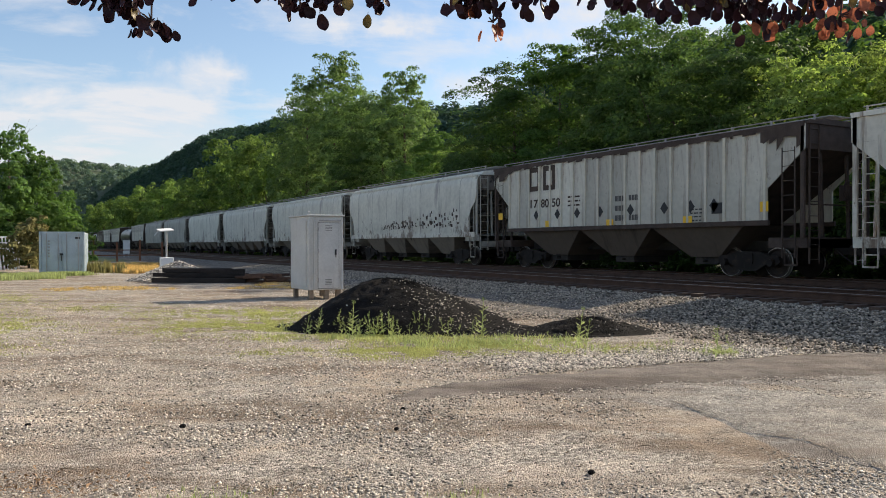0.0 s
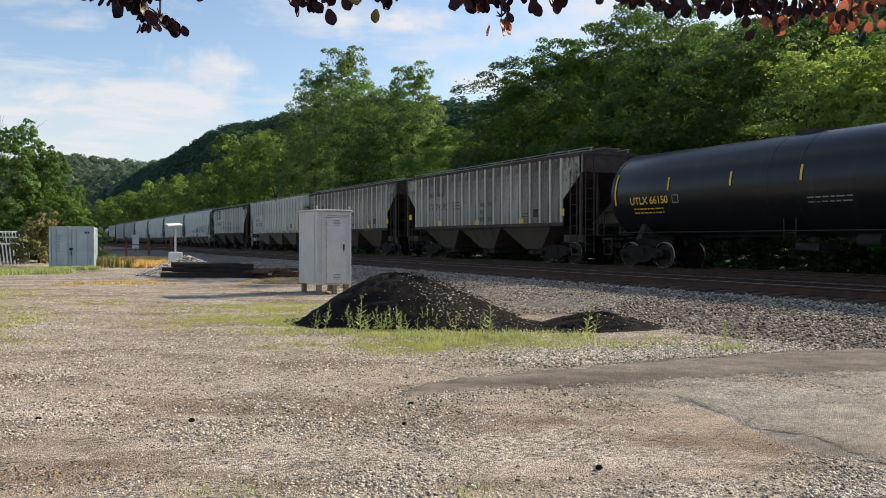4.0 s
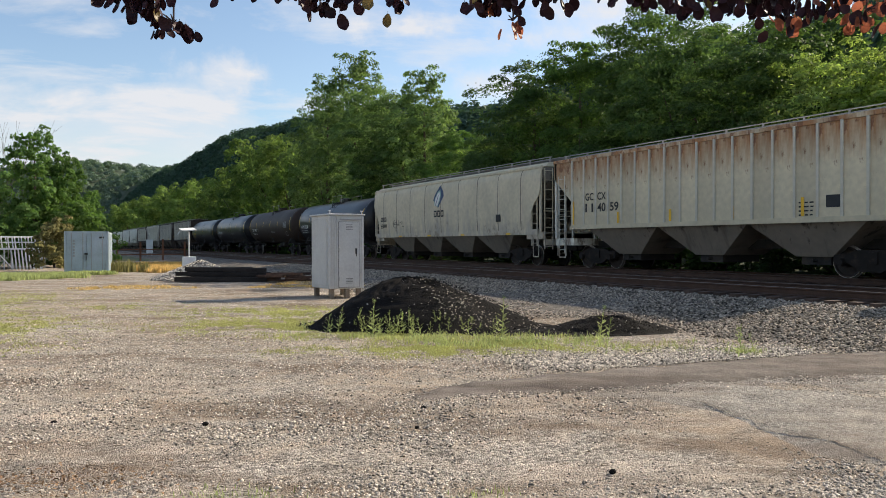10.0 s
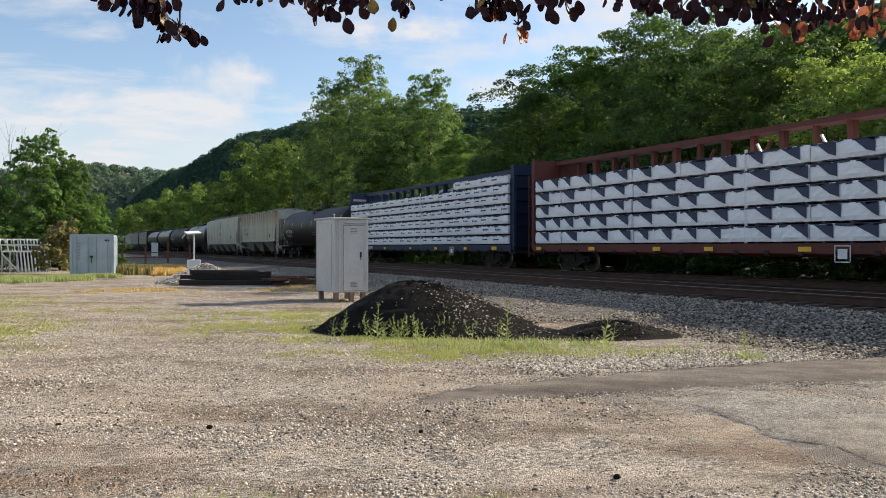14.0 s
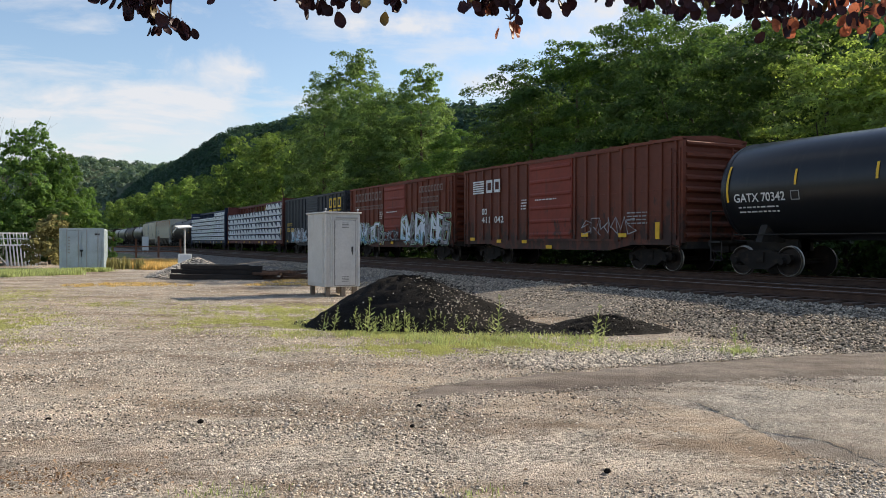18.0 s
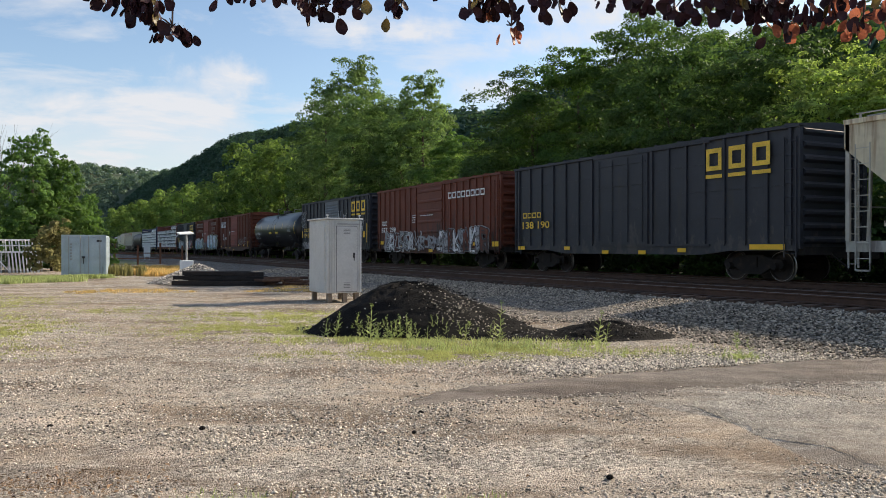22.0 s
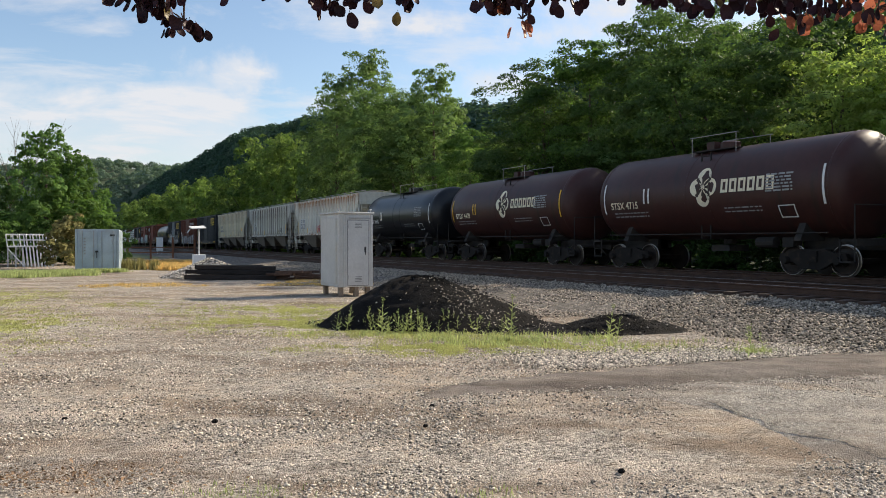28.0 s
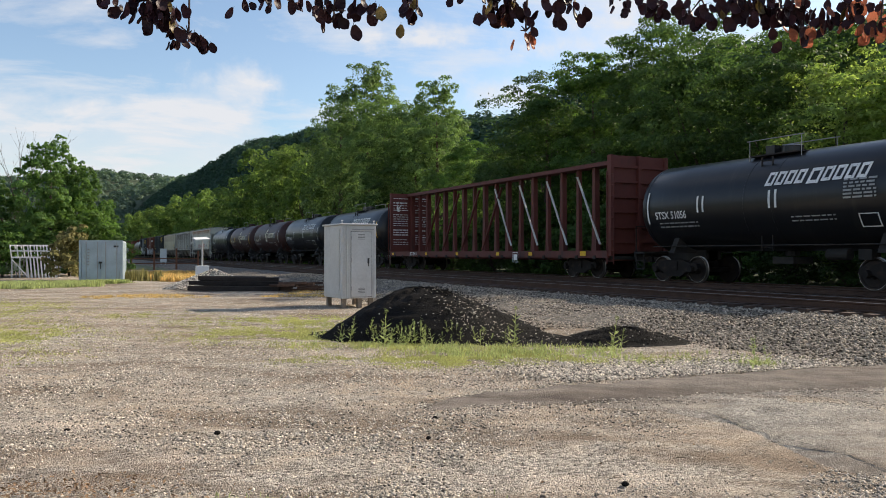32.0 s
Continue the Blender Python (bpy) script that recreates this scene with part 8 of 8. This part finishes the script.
def valley_woods():
    g = np.random.default_rng(51)
    n = 2600
    x = 42 + 105 * g.random(n)
    y = 40 + 960 * g.random(n) ** .9
    k = (x > 42) & ((y > 230) | (x > 60))
    x, y = x[k], y[k]
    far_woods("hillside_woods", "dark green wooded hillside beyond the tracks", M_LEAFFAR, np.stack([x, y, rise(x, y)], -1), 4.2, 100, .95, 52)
    n = 420
    x = 45 + 100 * g.random(n)
    y = 0 + 60 * g.random(n)
    far_woods("hillside_woods", "dark green wooded hillside above the tree line", M_LEAFD, np.stack([x, y, rise(x, y)], -1), 3.6, 120, .8, 53)
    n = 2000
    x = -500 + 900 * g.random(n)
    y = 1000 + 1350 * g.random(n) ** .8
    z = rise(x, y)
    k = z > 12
    far_woods("distant_woods", "green wooded hills closing the valley, haze painted into the leaf colour", M_LEAFHAZE, np.stack([x, y, z], -1)[k], 9, 90, 2.3, 54)
    n = 500
    x = -40 + 75 * g.random(n)
    y = 130 + 700 * g.random(n)
    k = (x < 3 - y * .03) | ((y > 380) & ((x < 8) | (x > 30)))
    x, y = x[k], y[k]
    far_woods("valley_trees", "green trees along the valley floor", M_LEAF, np.stack([x, y, rise(x, y)], -1), 3.6, 90, .9, 55)


valley_woods()


def blades(name, pts, height, material, seed, label, lean=.5, width=.008):
    g = np.random.default_rng(seed)
    n = len(pts)
    a = g.uniform(0, 2 * np.pi, n)
    h = height * g.uniform(.45, 1.25, n)
    dx, dy = np.cos(a), np.sin(a)
    w = width * g.uniform(.7, 1.6, n)
    t = lean * h * g.uniform(.1, 1, n)
    b0 = pts + np.stack([-dy * w, dx * w, np.zeros(n) - .005], -1)
    b1 = pts + np.stack([dy * w, -dx * w, np.zeros(n) - .005], -1)
    m0 = pts + np.stack([dx * t * .35 - dy * w * .8, dy * t * .35 + dx * w * .8, h * .6], -1)
    m1 = pts + np.stack([dx * t * .35 + dy * w * .8, dy * t * .35 - dx * w * .8, h * .6], -1)
    e = pts + np.stack([dx * t, dy * t, h], -1)
    v = np.stack([b0, b1, m1, m0, e], 1).reshape(-1, 3)
    k = 5 * np.arange(n)[:, None]
    f = np.concatenate([k + np.array([[0, 1, 2]]), k + np.array([[0, 2, 3]]), k + np.array([[3, 2, 4]])])
    tagged(new(name, fast_mesh(name, v, f, material)), label, "grass", kind="stuff")


def patch(g, n, cx, cy, rx, ry, turn=0.0, rough=.35):
    a = g.uniform(0, 2 * np.pi, n)
    r = np.sqrt(g.random(n)) * (1 + rough * np.sin(3 * a + cx) * .6 + rough * .5 * np.sin(7 * a + cy))
    lx, ly = rx * r * np.cos(a), ry * r * np.sin(a)
    c, s = math.cos(radians(turn)), math.sin(radians(turn))
    x, y = cx + lx * c - ly * s, cy + lx * s + ly * c
    # blades gather in tufts, thinner towards the rim
    m = max(20, n // 45)
    j = g.integers(0, m, n)
    w = .05 + .10 * g.random(m)
    x = x[:m][j] + g.normal(0, 1, n) * w[j] * (1 + rx * .12)
    y = y[:m][j] + g.normal(0, 1, n) * w[j] * (1 + rx * .12)
    return np.stack([x, y, np.zeros(n)], -1)


def film(g, n, cx, cy, rx, ry, turn=0.0):
    """Points of a thin, moss-like film of turf, thinning out unevenly to its rim."""
    q = g.normal(0, .55, (n * 2, 2))
    c, s = math.cos(radians(turn)), math.sin(radians(turn))
    lx, ly = rx * q[:, 0], ry * q[:, 1]
    x, y = cx + lx * c - ly * s, cy + lx * s + ly * c
    k = np.sin(x * 5.1 + 2 * np.sin(y * 2.3)) * np.sin(y * 3.7 + 2 * np.sin(x * 1.9)) + .6 * np.sin(x * 13 + y * 7) * np.sin(y * 11 - x * 5)
    keep = k + g.normal(0, .5, n * 2) > .15
    x, y = x[keep][:n], y[keep][:n]
    return np.stack([x, y, np.zeros(len(x))], -1)


def grasses():
    g = np.random.default_rng(61)
    blades("grass", np.concatenate([film(g, 20000, 4.5, 15.2, 2.2, 1.4, -30), film(g, 8000, 5.2, 12.8, 2.2, .7, -30), film(g, 15000, 5.2, 10.6, 1.7, .55, -26), film(g, 4200, 6.7, 10.5, 1.2, .5, -24), film(g, 2600, 7.6, 9.4, 1.5, .5, -20), film(g, 1800, 8.6, 8.6, 1.3, .4, -10)]),
           .024, M_GRASSY, 62, "short yellow-green turf in front of the black pile", .9, .0045)
    blades("weeds", np.concatenate([patch(g, 110, .95, 5.05, .2, .05, -27), patch(g, 70, 1.2, 4.95, .12, .05), patch(g, 60, 2.5, 4.3, .14, .06)]), .035, M_GRASS, 70, "small green weeds in the near gravel", .8, .003)
    blades("weeds", np.concatenate([patch(g, 500, 5.6, 12.2, 1.9, .35, -32, .9), patch(g, 1000, 6.4, 11.0, 1.2, .5, -26, .9), patch(g, 120, 7.7, 9.9, 1.6, .6, -24, .9), patch(g, 160, 9.0, 8.2, .3, .2)]), .085, M_GRASS, 63, "fresh green weeds in front of the black pile", .9, .0055)
    blades("weeds", np.concatenate([patch(g, 500, 5.6, 12.1, 2.0, .45, -32, .9), patch(g, 700, 6.4, 10.9, 1.4, .55, -26, .9), patch(g, 180, 7.7, 9.8, 1.7, .6, -24, .9)]), .075, M_GRASSY, 71, "yellowing weeds in front of the black pile", 1.0, .0045)
    blades("grass", np.concatenate([film(g, 7000, 4.7, 18.4, 2.2, 1.5, -26), film(g, 9000, -.8, 17.5, 1.3, 3.4, 0), film(g, 13000, -2.2, 26, 2.6, 4.2, 0), film(g, 1200, 2.0, 22, 1.5, 1.0, 0)]), .024, M_GRASSY, 64, "sparse yellow-green grass on the gravel lot", .9, .007)
    blades("grass", np.concatenate([patch(g, 3000, 2.4, 45.6, 1.3, .35, 0, .2), patch(g, 16000, -1.5, 43.5, 3.6, 3.2, 0, .2), patch(g, 9000, -7, 44, 5, 4, 0, .2)]), .2, M_GRASS, 65, "bright green grass before the container", .6, .014)
    blades("dry_grass", np.concatenate([patch(g, 6000, 6.3, 52.5, 2.2, 3.2, -20, .2), patch(g, 4000, 6.6, 48.5, 1.6, 1.6, -20, .2), patch(g, 5000, 8.3, 62, 2.0, 4, 0, .2)]), .27, M_DRY, 66, "dry straw-yellow grass beside the container", .6, .018)
    blades("dry_grass", patch(g, 900, 4.5, 50.5, .9, 2.4, 0, .5), .6, M_RUSSET, 67, "tall russet dry grass beside the container", .3, .018)
    blades("dry_grass", np.concatenate([patch(g, 2600, 9.5, 30, 2.0, 2.6, -26), patch(g, 1500, 3.0, 31, 2.2, 1.2, -20)]), .07, M_DRY, 68, "sparse dry grass near the timber stack", .8, .008)


grasses()
rubble()


def weed_mesh(seed, h):
    """An upright weed: a stem with rows of narrow leaves and a small head."""
    g = random.Random(seed)
    s = Shape()
    p = Vector((0, 0, -.02))
    top = Vector((g.uniform(-.05, .05), g.uniform(-.05, .05), h))
    s.tube(p, top, .006, .003, n=5, caps=False)
    n = int(h / .025)
    for i in range(n):
        t = (i + 1) / (n + 1)
        c = p.lerp(top, t)
        a = i * 2.4 + g.uniform(-.4, .4)
        l = (.115 if t < .75 else .06) * g.uniform(.7, 1.2) * (1.1 - t * .5)
        d = Vector((math.cos(a), math.sin(a), .55))
        q = c + d * l
        w = Vector((-math.sin(a), math.cos(a), 0)) * l * .2
        mid = c + d * l * .5
        s.add([c, mid + w, q, mid - w], [(0, 1, 2, 3)])
    for i in range(10):
        c = top + Vector((g.uniform(-.02, .02), g.uniform(-.02, .02), g.uniform(-.04, .03)))
        r = .012
        s.add([c + Vector((r, 0, 0)), c + Vector((0, r, 0)), c + Vector((0, 0, r)), c + Vector((-r, 0, 0))], [(0, 1, 2), (1, 3, 2), (3, 0, 2)])
    return mesh_from("weed", s.v, s.f, M_GRASS)


def tall_weeds():
    g = random.Random(19)
    kinds = [weed_mesh(i, h) for i, h in enumerate((.48, .36, .30, .25, .20, .40))]
    # along the foot of the pile, in loose groups
    c, s = math.cos(radians(-34)), math.sin(radians(-34))
    spots = []
    for k, (u, n) in enumerate(((-.86, 3), (-.66, 2), (-.56, 3), (-.40, 4), (-.28, 6), (-.16, 7), (-.05, 7), (.06, 5), (.2, 6), (.3, 3), (.42, 4), (.58, 3))):
        for _ in range(n):
            a = u + g.gauss(0, .035)
            lx = 2.42 * a
            ly = -1.4 * math.sqrt(max(.05, 1 - a * a)) - g.uniform(-.22, .3)
            spots.append((6.62 + lx * c - ly * s, 13.92 + lx * s + ly * c, g.choice((1, 2, 2, 3, 4, 5)), g.uniform(.7, 1.1)))
    # single tall ones, and those in the green patch before the pile and by the drive
    spots += [(5.1, 12.7, 0, 1.3), (7.25, 11.95, 0, 1.35), (8.05, 10.25, 0, 1.2), (8.1, 10.1, 1, 1.1), (8.9, 8.1, 1, 1.1), (8.98, 8.2, 5, 1), (9.05, 8.0, 2, 1)]
    for _ in range(34):
        x = g.uniform(5.2, 8.0)
        spots.append((x, 13.9 - .5 * x + g.gauss(0, .3), g.choice((2, 3, 3, 4)), g.uniform(.5, .95)))
    for _ in range(16):
        x = g.uniform(6.8, 9.2)
        spots.append((x, 13.2 - .53 * x + g.gauss(0, .25), 4, g.uniform(.35, .8)))
    for x, y, k, h in spots:
        ob = new("weed", kinds[k])
        ob.matrix_world = pose(x, y, -.01, g.uniform(-9, 9), g.uniform(-9, 9), g.uniform(0, 360)) @ Matrix.Diagonal((h, h, h, 1))
        tagged(ob, "upright green weed with narrow leaves in the gravel", "weed", "tall weeds before the pile")


tall_weeds()

# overhanging purple-leaved branches close above the camera
# canopy shade is painted as the dark purple leaf, sun glow as the copper one
M_PURPLE_SHADE = mat("shaded_purple_leaf", (0.030, 0.013, 0.017), 0.45, vary=0.3, scale=20, fine=120, bump=0.1, translucent=0.04, per_object=0.5, spec=0.15)
M_COPPER_LIT = mat("sunlit_copper_leaf", (0.30, 0.10, 0.055), 0.45, vary=0.3, scale=20, fine=120, bump=0.1, translucent=0.5, per_object=0.4)
M_OLIVE = mat("olive_leaf", (0.14, 0.10, 0.03), 0.45, vary=0.3, scale=20, fine=120, bump=0.1, translucent=0.3, per_object=0.4)
M_TWIG = mat("twig_bark", (0.05, 0.03, 0.028), 0.8)


def broad_leaf(material, seed):
    """An oval leaf with a midrib fold, hanging from its stalk at the origin."""
    g = random.Random(seed)
    n = 8
    v, f = [], []
    for i in range(n + 1):
        t = i / n
        w = .0225 * math.sin(math.pi * min(1, t ** 1.15 * .95 + .03)) ** .62 * g.uniform(.95, 1.05)
        z = -.010 - .060 * t
        b = .006 * math.sin(t * 3)
        v += [(-w, b - .004, z), (0, b + .003, z), (w, b - .004, z)]
    for i in range(n):
        f += [(3 * i, 3 * i + 1, 3 * i + 4, 3 * i + 3), (3 * i + 1, 3 * i + 2, 3 * i + 5, 3 * i + 4)]
    k = len(v)
    v += [(-.001, 0, 0), (.001, 0, 0), (.001, 0, -.014), (-.001, 0, -.014)]
    f.append((k, k + 1, k + 2, k + 3))
    return mesh_from("leaf", v, f, material, True)


def overhang():
    g = random.Random(23)
    dark = [broad_leaf(M_PURPLE_SHADE, i) for i in range(3)]
    copper_lit = [broad_leaf(M_COPPER_LIT, i + 5) for i in range(2)]
    olive = [broad_leaf(M_OLIVE, 9)]
    ps = radians(26.98)
    rt = Vector((math.cos(ps), -math.sin(ps), 0))
    # sprays: place of the hanging tip, spread across, spread upwards, leaves, share of leaves coloured as sunlit copper
    # and of olive leaves
    sprays = [((.15, 2.74, 2.385), .03, .05, 4, 0, 0), ((.265, 2.66, 2.36), .06, .08, 20, 0, .02), ((.30, 2.655, 2.325), .05, .06, 16, 0, .02), ((.38, 2.615, 2.265), .04, .035, 7, 0, 0), ((.60, 2.51, 2.375), .06, .05, 6, 0, 0),
              ((.72, 2.44, 2.37), .08, .05, 9, 0, 0), ((.795, 2.41, 2.325), .04, .05, 8, 0, 0), ((.88, 2.37, 2.365), .06, .05, 9, 0, .03), ((1.03, 2.29, 2.325), .03, .08, 7, .05, .25),
              ((1.13, 2.24, 2.39), .02, .04, 2, 0, 0), ((1.28, 2.16, 2.345), .045, .08, 22, .02, .02), ((1.335, 2.13, 2.275), .025, .03, 4, .8, .03), ((1.45, 2.075, 2.345), .04, .07, 12, 0, .03),
              ((1.62, 1.99, 2.365), .05, .05, 6, .1, .03), ((1.72, 1.94, 2.35), .05, .06, 9, .0, .03), ((1.83, 1.88, 2.325), .05, .08, 12, .05, .08), ((1.96, 1.81, 2.34), .08, .08, 24, .02, .05),
              ((2.09, 1.75, 2.31), .08, .09, 20, .2, .05), ((2.11, 1.74, 2.275), .03, .03, 4, .7, .03), ((2.25, 1.67, 2.32), .08, .09, 18, .3, .05), ((2.33, 1.625, 2.285), .05, .05, 8, .65, .05), ((2.42, 1.58, 2.33), .08, .1, 14, .5, .05)]
    br = thing("overhanging_branch", "branch of purple-leaved tree hanging over the view", "branch")
    limb = Shape()
    top = [Vector((x, y, z + .42)) + Vector((0, -.05, 0)) for (x, y, z), *_ in sprays]
    a = Vector((-.6, 3.15, 2.95))
    prev = a
    for k, p in enumerate(top):
        q = Vector((p.x, p.y, 2.86 + .04 * math.sin(k)))
        limb.tube(prev, q, .014, .013, n=7, caps=False)
        prev = q
    limb.tube(prev, (3.4, .9, 2.95), .014, .03, n=7, caps=False)
    limb.put("limb", M_TWIG, br)
    for k, ((x, y, z), su, sv, n, cu, ol) in enumerate(sprays):
        tip = Vector((x, y, z))
        st = Vector((top[k].x, top[k].y, 2.86))
        tw = Shape()
        tw.tube(st, tip + Vector((0, 0, sv * .9)), .005, .003, n=5, caps=False)
        side = [tip + rt * g.uniform(-su, su) + Vector((0, 0, g.uniform(0, sv))) for _ in range(4)]
        for s in side:
            tw.tube(tip + Vector((0, 0, sv)), s + Vector((0, 0, .03)), .003, .0015, n=4, caps=False)
        spray = tw.put("twig", M_TWIG, br)
        for i in range(int(n * (2.2 if n > 15 else 1.8))):
            u, w = g.gauss(0, .55), g.random()
            p = tip + rt * su * max(-1.2, min(1.2, u)) + Vector((g.uniform(-.05, .05), g.uniform(-.05, .05), sv * w * 1.05 + .012))
            r = g.random()
            me = g.choice(copper_lit) if r < cu else (olive[0] if r < cu + ol else g.choice(dark))
            sc = g.uniform(.5, .88)
            ob = attach("leaf", me, spray, Matrix.Translation(p) @ pose(0, 0, 0, g.uniform(-28, 28), g.uniform(-50, 50), g.uniform(-75, 75) - 27) @ Matrix.Diagonal((sc, sc, sc, 1)))


overhang()



# ---- what moves ----
def motions():
    times = [0, 2, 4, 6, 8, 10, 12, 14, 16, 18, 20, 22, 24, 26, 28, 30, 32]
    for ob, q, x, z in MOVING:
        walk(ob, [(t, pose(x, train_y(t, q), z)) for t in times])


motions()
